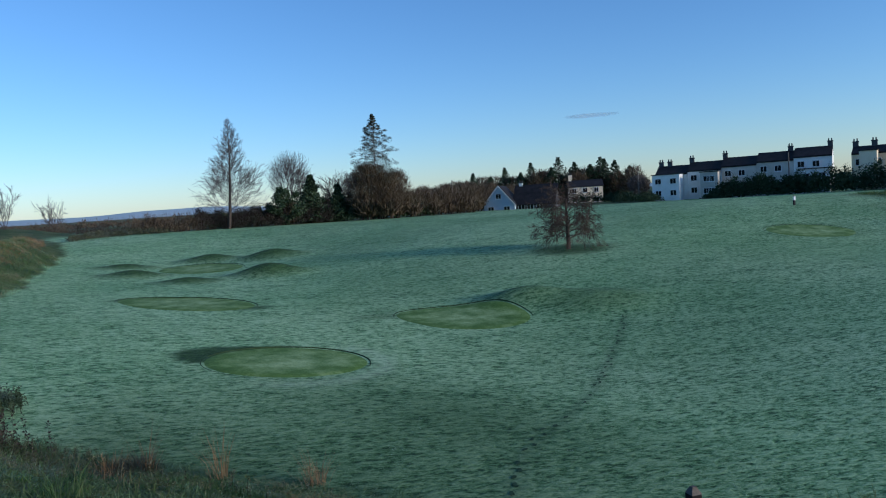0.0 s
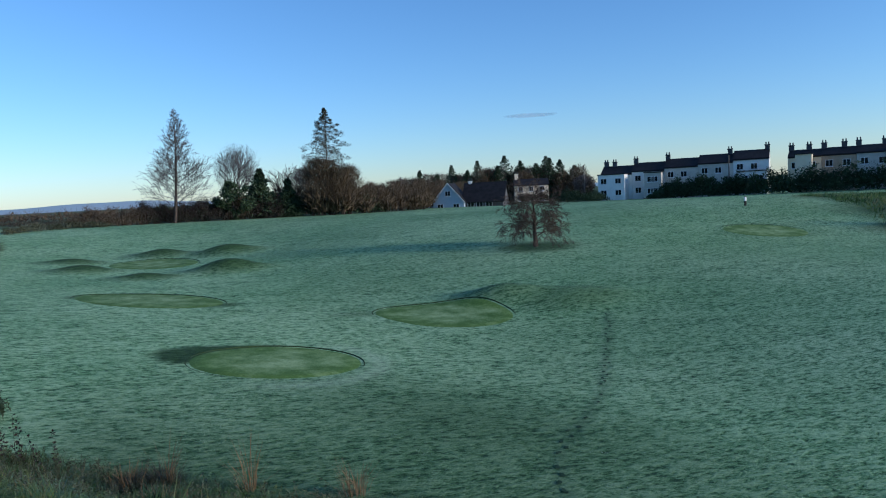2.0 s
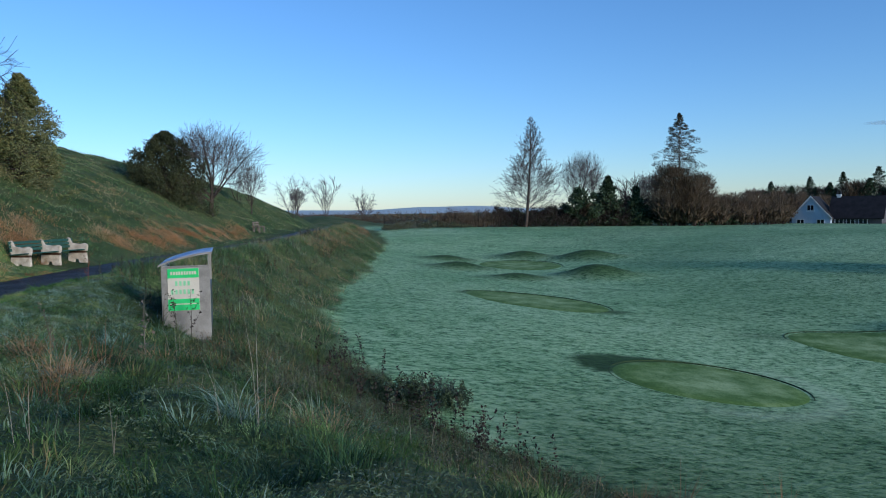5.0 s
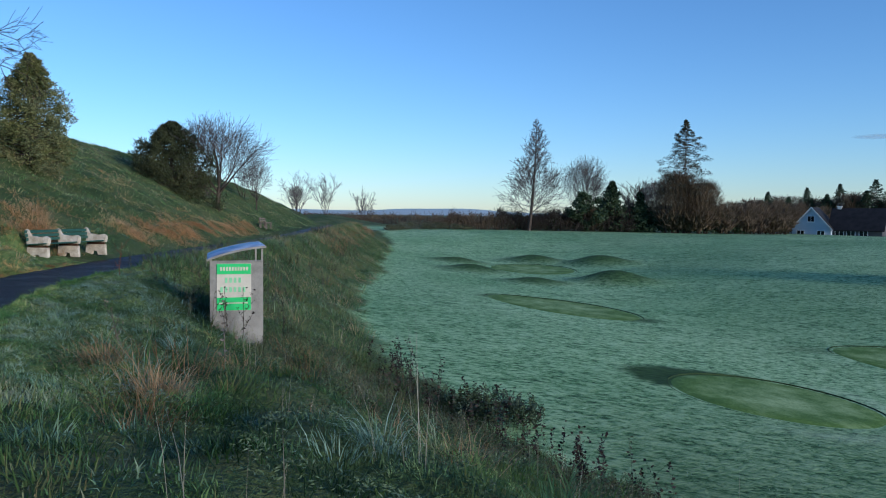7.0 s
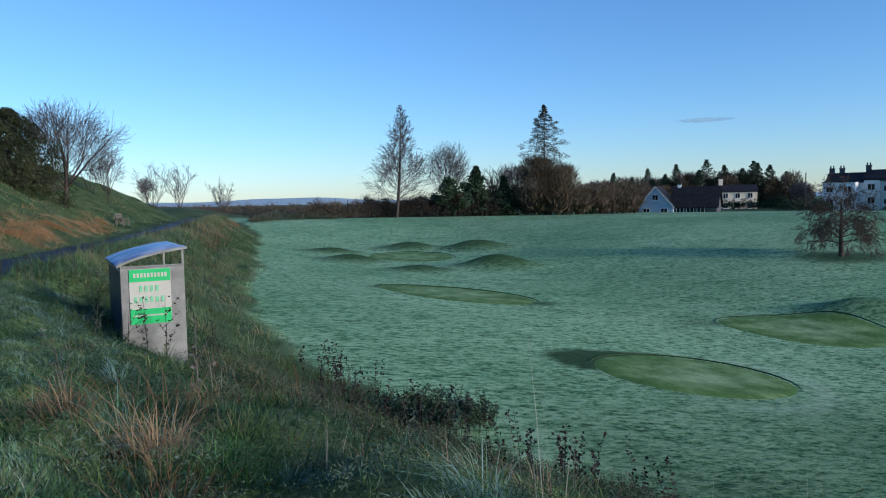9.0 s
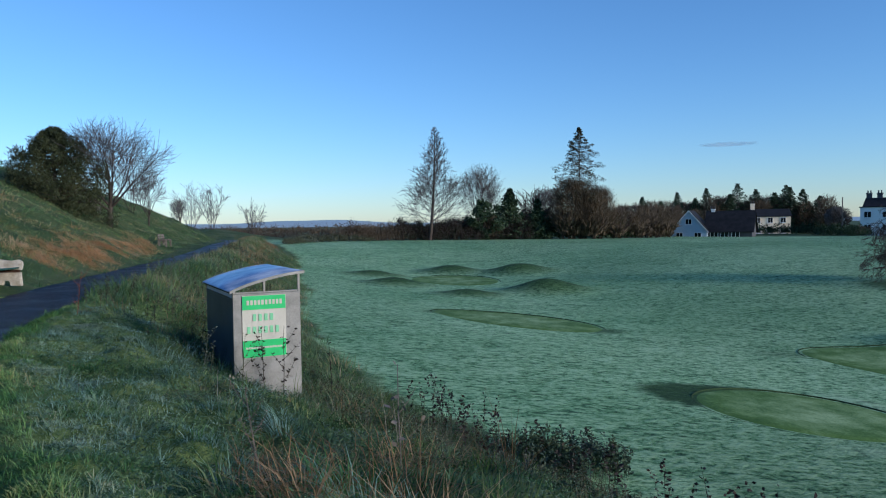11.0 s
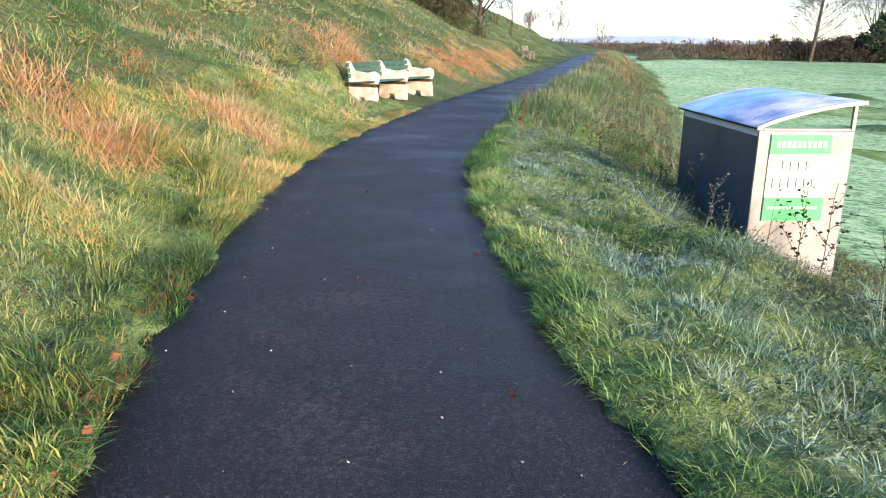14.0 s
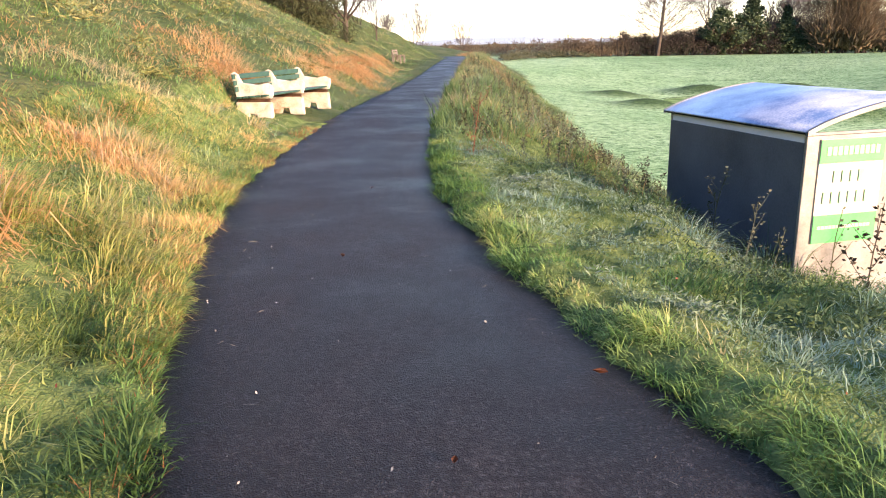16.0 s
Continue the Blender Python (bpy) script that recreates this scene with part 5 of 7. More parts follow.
def reaching_tree():
    """A tree on the hill whose long low boughs hang out over the bank, with the last leaves on them."""
    rnd = random.Random(26)
    bx, by = -13.4, 12.6
    bz = at_ground(bx, by) - 0.1
    t = thing("tree", pose(bx, by, bz), "bare hill tree with low boughs and a few last leaves", "tree", "bare trees")
    V, F, W, G, tips = [], [], [], [], []
    pts, radii, _ = limb(rnd, Vector((0, 0, 0)), Vector((0.1, 0, 1)).normalized(), 4.2, 0.17, 0.05, 7, 0.02, 0.05)
    tube(V, F, pts, radii, 9)
    for tx, ty, tz, k in ((-5.9, 13.6, 4.75, 3), (-7.2, 13.3, 4.2, 2), (-7.7, 12.3, 4.5, 2), (-8.9, 13.6, 4.15, 2), (-6.6, 14.6, 5.5, 3), (-5.6, 12.9, 5.5, 3), (-9.6, 11.2, 4.2, 2),
                          (-12, 8.6, 6.5, 3), (-15.5, 9.4, 7.5, 4), (-16.8, 13.5, 7.5, 3), (-14, 16.4, 7.6, 4), (-11.5, 15.6, 6.6, 4), (-10.4, 10.2, 6.8, 4), (-13, 12.2, 9.4, 5)):
        p0 = pts[k]
        p3 = Vector((tx - bx, ty - by, tz - bz))
        side = Vector((rnd.uniform(-0.3, 0.3), rnd.uniform(-0.3, 0.3), 0))
        c1, c2 = p0.lerp(p3, 0.35) + Vector((0, 0, 0.75)) + side, p0.lerp(p3, 0.72) + Vector((0, 0, 0.55)) - side
        n = 12
        lp = []
        for i in range(n + 1):
            u = i / n
            lp.append(p0 * (1 - u) ** 3 + c1 * 3 * u * (1 - u) ** 2 + c2 * 3 * u * u * (1 - u) + p3 * u ** 3 + Vector((rnd.uniform(-1, 1), rnd.uniform(-1, 1), rnd.uniform(-1, 1))) * 0.05)
        tube(V, F, lp, [0.05 * (1 - i / n) + 0.008 for i in range(n + 1)], 5)
        for i in range(4, n + 1):
            for q in range(3):
                d = spread(rnd, (lp[i] - lp[i - 1]).normalized(), radians(rnd.uniform(20, 60)))
                twigs(rnd, W, G, lp[i], d, rnd.uniform(0.35, 0.85), 0.009, 1, 5, -0.03, 0.005)
                tips.append(lp[i] + d * rnd.uniform(0.2, 0.8))
    part("trunk", data("trunk", V, F, True), M_BARK, t)
    part("crown", data("crown", W, G), M_TWIG_DARK, t, "fine dark hanging twigs")
    T = np.array([tuple(q) for q in tips])
    LV, LF = leaf_cloud(380, 0.035, lambda gg, k: T[gg.integers(0, len(T), k)] + gg.normal(0, 0.05, (k, 3)), 28, 0.5, 1.5)
    part("leaves", fast("leaves", LV, LF), M_TWIG_RED, t, "last withered leaves")


reaching_tree()
bare_tree(104.0, 137.0, 6.0, 6.0, "round", "bare garden tree beside the cream house", 27, 0.03)


# ---- grass and weeds ----
def blades(name, P, H, W, lean, mat, seed, label, category="grass", splay=None, tone=None, rime=None, arcs=3):
    """Grass blades rooted at P that arch over the way they lean."""
    g = np.random.default_rng(seed)
    n = len(P)
    a = g.uniform(0, 2 * math.pi, n)
    d = np.c_[np.cos(a), np.sin(a), np.zeros(n)] if splay is None else splay
    s = np.c_[-d[:, 1], d[:, 0], np.zeros(n)]
    tw = g.uniform(-0.8, 0.8, n)[:, None]
    s = s * np.cos(tw) + d * np.sin(tw)
    H, bend = H[:, None], np.clip(lean * g.uniform(0.35, 1.35, n), 0, 1.9)[:, None]
    w = (W * g.uniform(0.7, 1.3, n))[:, None] * 0.5
    up = np.array([[0, 0, 1.0]])
    rings, at = [], P - up * (0.03 if arcs > 1 else 0.012)
    base_tilt = g.uniform(0, 0.42, n)[:, None] * min(lean, 2.8)
    for k in range(arcs + 1):
        th = base_tilt + bend * (k / arcs)
        wk = w * {1: (1.0, 0.1), 2: (1.0, 0.95, 0.1), 3: (1.0, 0.95, 0.7, 0.1)}[arcs][k]
        rings += [at - s * wk, at + s * wk]
        at = at + (up * np.cos(th + bend / arcs * 0.5) + d * np.sin(th + bend / arcs * 0.5)) * (H / arcs)
    m = 2 * (arcs + 1)
    V = np.stack(rings, 1).reshape(-1, 3)
    i = np.arange(n)[:, None] * m
    F = np.stack([i + np.array([[2 * k, 2 * k + 1, 2 * k + 3, 2 * k + 2]]) for k in range(arcs)], 1).reshape(-1, 4)
    me = fast(name, V, F)
    for key, vals in (("tone", tone), ("rime", rime)):
        vals = np.full(n, 0.5) if vals is None else vals
        me.attributes.new(key, "FLOAT", "POINT").data.foreach_set("value", np.repeat(vals, m).astype(np.float32))
    return tagged(part(name, me, mat), label, category, kind="stuff")


def spots(n, x0, x1, y0, y1, keep, seed):
    """n random places on the land where keep(x, y, d) allows."""
    g = np.random.default_rng(seed)
    X, Y = np.zeros(0), np.zeros(0)
    while len(X) < n:
        x, y = g.uniform(x0, x1, 3 * n), g.uniform(y0, y1, 3 * n)
        k = keep(x, y, off_path(x, y))
        if k.sum() == 0:
            break
        X, Y = np.r_[X, x[k]], np.r_[Y, y[k]]
    return X[:n], Y[:n]


def patches(x, y, k):
    """A slow wander from 0 to 1 over the ground."""
    v = np.sin(x * 1.1 * k + 1.7 * np.sin(y * 0.7 * k)) + np.sin(y * 1.3 * k + 1.4 * np.sin(x * 0.9 * k + 2)) + 0.6 * np.sin(2.7 * k * (x + y) + 2 * np.sin(x * 1.9 * k))
    return np.clip(0.5 + v / 4.4, 0, 1)


def lumps(x, y):
    """Tussocky swell of the turf beside the path."""
    a = np.abs(off_path(x, y))
    return (0.05 * patches(x, y, 5.5) + 0.05 * patches(x + 5, y - 3, 12.0)) * step(0.84, 1.12, a) * step(2.9, 2.2, a) * step(0.3, 1.6, y)


def verge_turf(side, inner, label):
    """A fine strip of lumpy turf whose ragged lip overlaps the tarmac."""
    k = (WAY[:, 1] > 0.3) & (WAY[:, 1] < 15.5)
    way = WAY[k]
    cum = np.r_[0, np.cumsum(np.hypot(*np.diff(way, axis=0).T))]
    q = np.arange(0, cum[-1], 0.055)
    px, py = np.interp(q, cum, way[:, 0]), np.interp(q, cum, way[:, 1])
    tx, ty = np.gradient(px), np.gradient(py)
    n = np.hypot(tx, ty)
    rx, ry = ty / n * side, -tx / n * side
    edge = inner + 0.10 * (patches(px, py, 5.0) - 0.5) + 0.05 * np.sin(q * 17) * np.sin(q * 5.3)
    u = np.r_[0.0, 0.015, np.linspace(0.05, 1, 30)]
    D = edge[:, None] + (2.9 - edge)[:, None] * u[None, :]
    X, Y = px[:, None] + rx[:, None] * D, py[:, None] + ry[:, None] * D
    x, y = X.ravel(), Y.ravel()
    base = np.maximum(land(x, y), np.where(D.ravel() < 1.25, 0.03 * np.clip(-y, 0, 12) + 0.012, -9))
    Z = (base + lumps(x, y) - 0.004).reshape(X.shape)
    Z[:, 0] -= 0.06
    Z[:, -1] -= 0.08
    i = np.arange(X.size).reshape(X.shape)
    F = np.stack([i[:-1, :-1], i[:-1, 1:], i[1:, 1:], i[1:, :-1]], -1).reshape(-1, 4)
    if side < 0:
        F = F[:, ::-1]
    me = fast("verge_turf", np.c_[x, y, Z.ravel()], F)
    me.polygons.foreach_set("use_smooth", np.ones(len(F), bool))
    tagged(part("verge_turf", me, M_SOD), label, "turf", kind="structure")


verge_turf(1, 0.93, "lumpy frosted turf at the path's lower edge")
verge_turf(-1, 0.90, "lumpy turf at the foot of the hill beside the path")


def tufts(name, X, Y, per, r, h0, h1, W, lean, mat, seed, label, category="grass", arcs=3, fall=(0.0, 0.0), dome=0.0, cold=0.0, comb=0.45, stray=0.6):
    """Tufts of blades round given places; blades splay outwards and flop one way."""
    g = np.random.default_rng(seed)
    n = len(X)
    rt = r * g.uniform(0.5, 1.5, (n, 1))
    ox, oy = g.normal(0, 1, (n, per)) * rt, g.normal(0, 1, (n, per)) * rt
    flop = 2 * math.pi * patches(X, Y, 0.6)[:, None] * 1.5
    dx = ox / rt + fall[0] + comb * np.cos(flop) + g.normal(0, stray, (n, per))
    dy = oy / rt + fall[1] + comb * np.sin(flop) + g.normal(0, stray, (n, per))
    k = np.hypot(dx, dy) + 1e-6
    splay = np.stack([dx / k, dy / k, np.zeros_like(dx)], -1).reshape(-1, 3)
    x, y = (X[:, None] + ox).ravel(), (Y[:, None] + oy).ravel()
    size = h0 + (h1 - h0) * g.random(n) ** 1.6
    size = size * (0.55 + 0.9 * patches(X + 3, Y + 11, 2.3))
    H = (size[:, None] * g.uniform(0.55, 1.2, (n, per)) * np.exp(-dome * (ox ** 2 + oy ** 2) / rt ** 2)).ravel()
    tone = np.clip(0.47 + 2.2 * (0.36 * patches(X, Y, 0.9) + 0.34 * patches(X, Y, 2.9) + 0.3 * g.random(n) - 0.5), 0, 1)
    rime = np.clip((0.5 * patches(X + 40, Y - 7, 1.3) + 0.5 * patches(X - 9, Y + 5, 3.7) - 0.44) * 3.4 + cold + g.normal(0, 0.3, n), 0, 1)
    d = off_path(x, y)
    ok = np.abs(d) > np.where(d < 0, 0.86, 0.90) + 0.10 * (patches(x, y, 5.0) - 0.3)
    near = (np.abs(d) < 2.9) & (y > 0.3) & (y < 15.4)
    zl = np.where(near, np.maximum(land(x, y), np.where(np.abs(d) < 1.25, 0.01, -9)) + lumps(x, y), land(x, y))
    P = np.c_[x, y, zl][ok]
    rime = np.repeat(rime, per) * step(1.0, 1.5, np.abs(d))
    return blades(name, P, H[ok], W, lean, mat, seed, label, category, splay[ok], np.repeat(tone, per)[ok], rime[ok], arcs)


share_of = lambda x, y, d: (d - 1.25) / bank_width(y)
clump_noise = lambda x, y: np.sin(x * 2.1 + 1.3 * np.sin(y * 1.7)) * np.sin(y * 1.9 + 1.1 * np.sin(x * 1.3))
DRIFTS = [(-5.0, 5.9, 0.2, 36), (-5.5, 6.05, 0.24, 22), (-5.25, 8.2, 0.2, 24), (-5.8, 9.0, 0.25, 8), (-7.0, 15.6, 0.42, 44), (-7.8, 16.7, 0.5, 30), (-8.4, 19.8, 0.5, 10), (-6.9, 21.8, 0.35, 44), (-7.1, 24.4, 0.38, 66),
          (-7.3, 27.2, 0.38, 70), (-7.7, 30.4, 0.4, 70), (-8.1, 33.8, 0.4, 64), (-8.5, 37.2, 0.4, 50), (-9.0, 41.0, 0.4, 46), (-9.4, 44.3, 0.35, 34), (-8.2, 11.2, 0.7, 9), (-8.7, 16.2, 0.6, 8), (-10.8, 18.4, 0.9, 10), (-13.9, 18.0, 1.2, 10), (-11, 28, 2.0, 10), (-12.5, 34, 2.0, 10), (-6.9, 5.2, 0.5, 5)]


def in_drift(x, y):
    """True where dead grass has taken over from the green."""
    near = np.zeros(np.shape(x), bool)
    for a, b, r, n in DRIFTS:
        if n > 20:
            near |= ((x - a) / (1.3 * r)) ** 2 + ((y - b) / (1.7 * r)) ** 2 < 1
    return near


by_bench = lambda x, y: (np.abs(x + 5.6 - 0.13 * (y - 15.4)) < 0.75) & (y > 13.6) & (y < 17.3)
X, Y = spots(3800, -7, 3, 0.2, 12, lambda x, y, d: (d < -0.8) & (d > -2.7), 101)
tufts("verge_grass", X, Y, 17, 0.075, 0.05, 0.13, 0.0078, 1.5, M_LUSH, 98, "thick short grass at the foot of the hill", arcs=1, fall=(0.5, -0.2), dome=0.3)
X, Y = spots(1050, -7, 3, 0.2, 9.5, lambda x, y, d: (d < -0.92) & (d > -2.8) & (patches(x, y, 2.6) > 0.3), 189)
tufts("verge_grass", X, Y, 62, 0.06, 0.12, 0.25, 0.0056, 1.85, M_LUSH, 102, "long yellow-green tussocks flopping towards the path", arcs=2, fall=(0.7, -0.4), dome=0.12, comb=0.8, stray=0.55)
X, Y = spots(780, -7, 3, 0.2, 10, lambda x, y, d: (d < -0.84) & (d > -1.2), 265)
tufts("verge_grass", X, Y, 40, 0.06, 0.07, 0.16, 0.0055, 1.6, M_EDGE, 266, "bright green grass spilling over the path's upper edge", arcs=2, fall=(0.8, 0.1), dome=0.2, comb=0.4, stray=0.6)
X, Y = spots(4100, -7, 3, 0.6, 12, lambda x, y, d: (d > 0.86) & (d < 2.8), 100)
tufts("verge_grass", X, Y, 18, 0.07, 0.04, 0.11, 0.008, 1.5, M_VERGE, 97, "thick short frosted grass beside the path", arcs=1, dome=0.4, cold=0.6)
X, Y = spots(520, -5, 3, 0.4, 12, lambda x, y, d: (d > 0.88) & (d < 1.22), 237)
tufts("verge_grass", X, Y, 52, 0.055, 0.09, 0.18, 0.0052, 1.7, M_EDGE, 238, "fresh green tussocks hanging over the path's edge", arcs=2, fall=(-0.4, -0.3), dome=0.2, comb=0.5, stray=0.65)
X, Y = spots(560, -5, 3.5, 0.4, 11, lambda x, y, d: (d > 1.2) & (d < 2.9) & (patches(x, y, 2.2) > 0.35), 190)
tufts("verge_grass", X, Y, 52, 0.065, 0.09, 0.2, 0.0052, 1.7, M_VERGE, 99, "frosted grass tussocks behind the path's edge", arcs=2, dome=0.25, cold=0.6, comb=0.4, stray=0.7)
X, Y = spots(3400, -9, 8, -6, 36, lambda x, y, d: (np.abs(d) > 0.98) & (np.abs(d) < 2.3) & ((y > 10) | (y < 1.2)) & ~by_bench(x, y), 103)
tufts("verge_grass", X, Y, 8, 0.11, 0.08, 0.22, 0.010, 1.5, M_VERGE, 104, "green grass verge further along the path", arcs=2, dome=0.3)
X, Y = spots(4000, -4, 13, -7, 14, lambda x, y, d: (d > 1.0) & ((d - 1.25) / bank_width(y) < 0.97) & ((d > 2.6) | (y < 1.2)), 193)
tufts("bank_grass", X, Y, 13, 0.13, 0.06, 0.18, 0.0115, 0.9, M_GRASS, 194, "thick low grass on the bank below the path", arcs=1, fall=(0.4, 0.1), cold=0.15)
X, Y = spots(2700, -4, 14, -7, 14, lambda x, y, d: (d > 1.2) & ((d - 1.25) / bank_width(y) < 0.95) & ((d > 1.9) | (y < 1.2)) & (clump_noise(x, y) > -0.8), 105)
tufts("bank_grass", X, Y, 14, 0.11, 0.10, 0.31, 0.0068, 1.9, M_GRASS, 106, "rough tussocky grass on the bank below the path", arcs=2, fall=(0.4, 0.1), dome=0.2, cold=0.15)
X, Y = spots(3200, -4, 6, 13, 60, lambda x, y, d: (d > 1.8) & ((d - 1.25) / bank_width(y) < 0.98), 107)
tufts("bank_grass", X, Y, 8, 0.17, 0.14, 0.4, 0.014, 1.5, M_BANK, 108, "rough grass on the bank further along", arcs=2)
X, Y = spots(4600, -14, -2, 1, 15, lambda x, y, d: (d < -1.9) & (d > -11) & ~by_bench(x, y) & ~in_drift(x, y), 109)
tufts("hill_grass", X, Y, 15, 0.14, 0.08, 0.22, 0.012, 1.7, M_HILL, 110, "thick matted grass on the hillside above the path", arcs=1, fall=(0.7, -0.2), dome=0.15)
X, Y = spots(2000, -14, -2, 1, 15, lambda x, y, d: (d < -1.9) & (d > -11) & ~by_bench(x, y) & ~in_drift(x, y), 191)
tufts("hill_grass", X, Y, 13, 0.11, 0.14, 0.38, 0.0068, 2.8, M_HILL, 192, "long fallen grass on the hillside above the path", arcs=2, fall=(0.9, -0.2), dome=0.15)
X, Y = spots(6400, -26, -4, 13, 62, lambda x, y, d: (d < -1.8) & (d > -19) & ~by_bench(x, y) & ~in_drift(x, y), 111)
tufts("hill_grass", X, Y, 12, 0.28, 0.08, 0.22, 0.02, 1.6, M_HILL, 112, "long grass on the hillside further along", arcs=1, fall=(0.9, -0.2))
X, Y = spots(1500, 6, 17, -7, 9, lambda x, y, d: (d > 4.5) & ((d - 1.25) / bank_width(y) < 1.02), 113)
tufts("bank_grass", X, Y, 16, 0.13, 0.07, 0.22, 0.008, 1.7, M_GRASS, 114, "tufted grass at the foot of the bank", arcs=2)
X, Y = spots(300, 19, 24, -3, 0, lambda x, y, d: ((x - 21.5) / 2.4) ** 2 + ((y + 1.6) / 0.9) ** 2 < 1, 117)
tufts("bank_grass", X, Y, 12, 0.12, 0.16, 0.45, 0.012, 1.1, M_GRASS, 118, "tussock island in the frosted turf", arcs=2)
X, Y = spots(2400, 3, 28, -2, 22, lambda x, y, d: ((d - 1.25) / bank_width(y) > 1.0) & (d < 18) & (np.hypot(x - 13.4, y - 14.6) > 2.9) & (np.hypot(x - 10.7, y - 15.4) > 1.3) & (np.hypot(x - 21.6, y - 21.2) > 3.2), 115)
tufts("frosted_turf", X, Y, 6, 0.05, 0.03, 0.08, 0.012, 1.2, M_TURF, 116, "frosted tips of the mown turf", arcs=2)

X, Y = spots(3600, 55, 100, 14, 62, lambda x, y, d: field_mask(x, y) < 0.35, 187)
tufts("rough_grass", X, Y, 9, 0.5, 0.2, 0.6, 0.09, 1.0, M_GRASS, 188, "dark rough grass on the rise beside the fence", arcs=1)

X, Y = spots(220, -6, 0.5, 0.6, 14, lambda x, y, d: (d < -0.84) & (d > -1.06), 195)
tufts("dead_grass", X, Y, 22, 0.05, 0.05, 0.13, 0.006, 1.6, M_FRINGE, 196, "brown dead fringe where the verge meets the tarmac", arcs=1, fall=(0.6, -0.2))

X, Y = spots(900, 6.5, 19, -8, 2, lambda x, y, d: (d > 3.2) & ((d - 1.25) / bank_width(y) < 1.03), 197)
tufts("tussock_grass", X, Y, 30, 0.12, 0.08, 0.24, 0.008, 1.5, M_BANK, 198, "frosted green tussocks at the foot of the bank", arcs=2, dome=0.3, cold=0.45)

X, Y = spots(26, 8.7, 10.1, 4.0, 5.2, lambda x, y, d: ((x - 9.4) / 0.45) ** 2 + ((y - 4.6) / 0.3) ** 2 < 1, 240)
tufts("tussock_grass", X, Y, 90, 0.11, 0.35, 0.6, 0.009, 1.3, M_RUSH, 241, "dark brown dead tussock at the field's edge", arcs=2, dome=0.1)
X, Y = np.array((9.0, 9.15, 9.3, 9.75, 12.6, 12.7, 11.0)), np.array((4.7, 4.55, 4.8, 4.5, 3.35, 3.45, 4.1))
tufts("dead_grass", X, Y, 40, 0.09, 0.6, 0.95, 0.008, 0.8, M_TAWNY, 242, "pale straw standing out of the dead tussock", arcs=2)
X, Y = spots(420, 8, 14.2, 1.5, 6, lambda x, y, d: (share_of(x, y, d) > 0.62) & (share_of(x, y, d) < 1.06), 243)
tufts("tussock_grass", X, Y, 60, 0.13, 0.09, 0.22, 0.007, 1.8, M_BANK, 244, "frosted green hummocks where the bank meets the field", arcs=2, dome=0.2, cold=0.3, comb=0.9, stray=0.4)

# big arching tussocks and bleached stalks on the bank
X, Y = spots(170, -1, 13, -6, 12, lambda x, y, d: (d > 1.6) & ((d - 1.25) / bank_width(y) < 0.9), 181)
tufts("tussock_grass", X, Y, 60, 0.10, 0.25, 0.55, 0.0065, 1.7, M_GRASS, 182, "big arching tussocks of rough grass on the bank", arcs=2, dome=0.15)
X, Y = spots(260, -6, -2.5, 1, 13, lambda x, y, d: (d < -1.2) & (d > -5) & ~in_drift(x, y), 183)
tufts("tussock_grass", X, Y, 56, 0.08, 0.2, 0.42, 0.006, 1.9, M_LUSH, 184, "thick yellow-green tussocks on the hillside", arcs=2, fall=(0.6, -0.3), dome=0.15, comb=0.9, stray=0.4)
X, Y = spots(20, 0.5, 9, -4, 8, lambda x, y, d: (d > 2.2) & ((d - 1.25) / bank_width(y) < 0.9) & (patches(x, y, 1.2) > 0.55), 185)
tufts("straw_stalks", X, Y, 3, 0.12, 0.35, 0.75, 0.0042, 0.3, M_STALK, 186, "thin bleached stalks standing in the bank grass", arcs=2)

X, Y = np.array((3.85, 3.95, 3.7, 4.75, 4.85, 4.1)), np.array((-1.2, -1.0, -1.15, 0.45, 0.5, -0.75))
tufts("straw_stalks", X, Y, 2, 0.07, 0.55, 0.85, 0.0055, 0.22, M_STALK, 236, "tall straw stalks standing out of the bank grass", arcs=2)

X, Y = spots(1500, 0, 8, 4, 14, lambda x, y, d: (d > 2.6) & (share_of(x, y, d) < 0.97), 260)
tufts("bank_grass", X, Y, 18, 0.12, 0.08, 0.22, 0.008, 1.8, M_BANK, 261, "green grass grown through the dead weeds on the bank", arcs=2, fall=(0.4, 0.1), dome=0.2, cold=0.1)
# clumps that stand apart: rimed blue-green, fresh green and dark
X, Y = spots(80, -2, 9, -4, 9, lambda x, y, d: (d > 1.4) & (share_of(x, y, d) < 0.8) & (patches(x + 2, y, 1.9) > 0.5), 256)
tufts("tussock_grass", X, Y, 90, 0.09, 0.22, 0.48, 0.0065, 1.9, M_VERGE, 257, "rimed blue-green tussocks arching over the bank", arcs=2, dome=0.12, cold=0.35, comb=0.9, stray=0.35)
X, Y = spots(150, -2, 9, -4, 13, lambda x, y, d: (d > 1.8) & (share_of(x, y, d) < 0.9) & (patches(x - 4, y + 2, 1.7) > 0.52), 258)
tufts("tussock_grass", X, Y, 90, 0.11, 0.12, 0.28, 0.0065, 1.9, M_EDGE, 259, "fresh green clumps among the rough bank grass", arcs=2, dome=0.15, comb=0.8, stray=0.4)

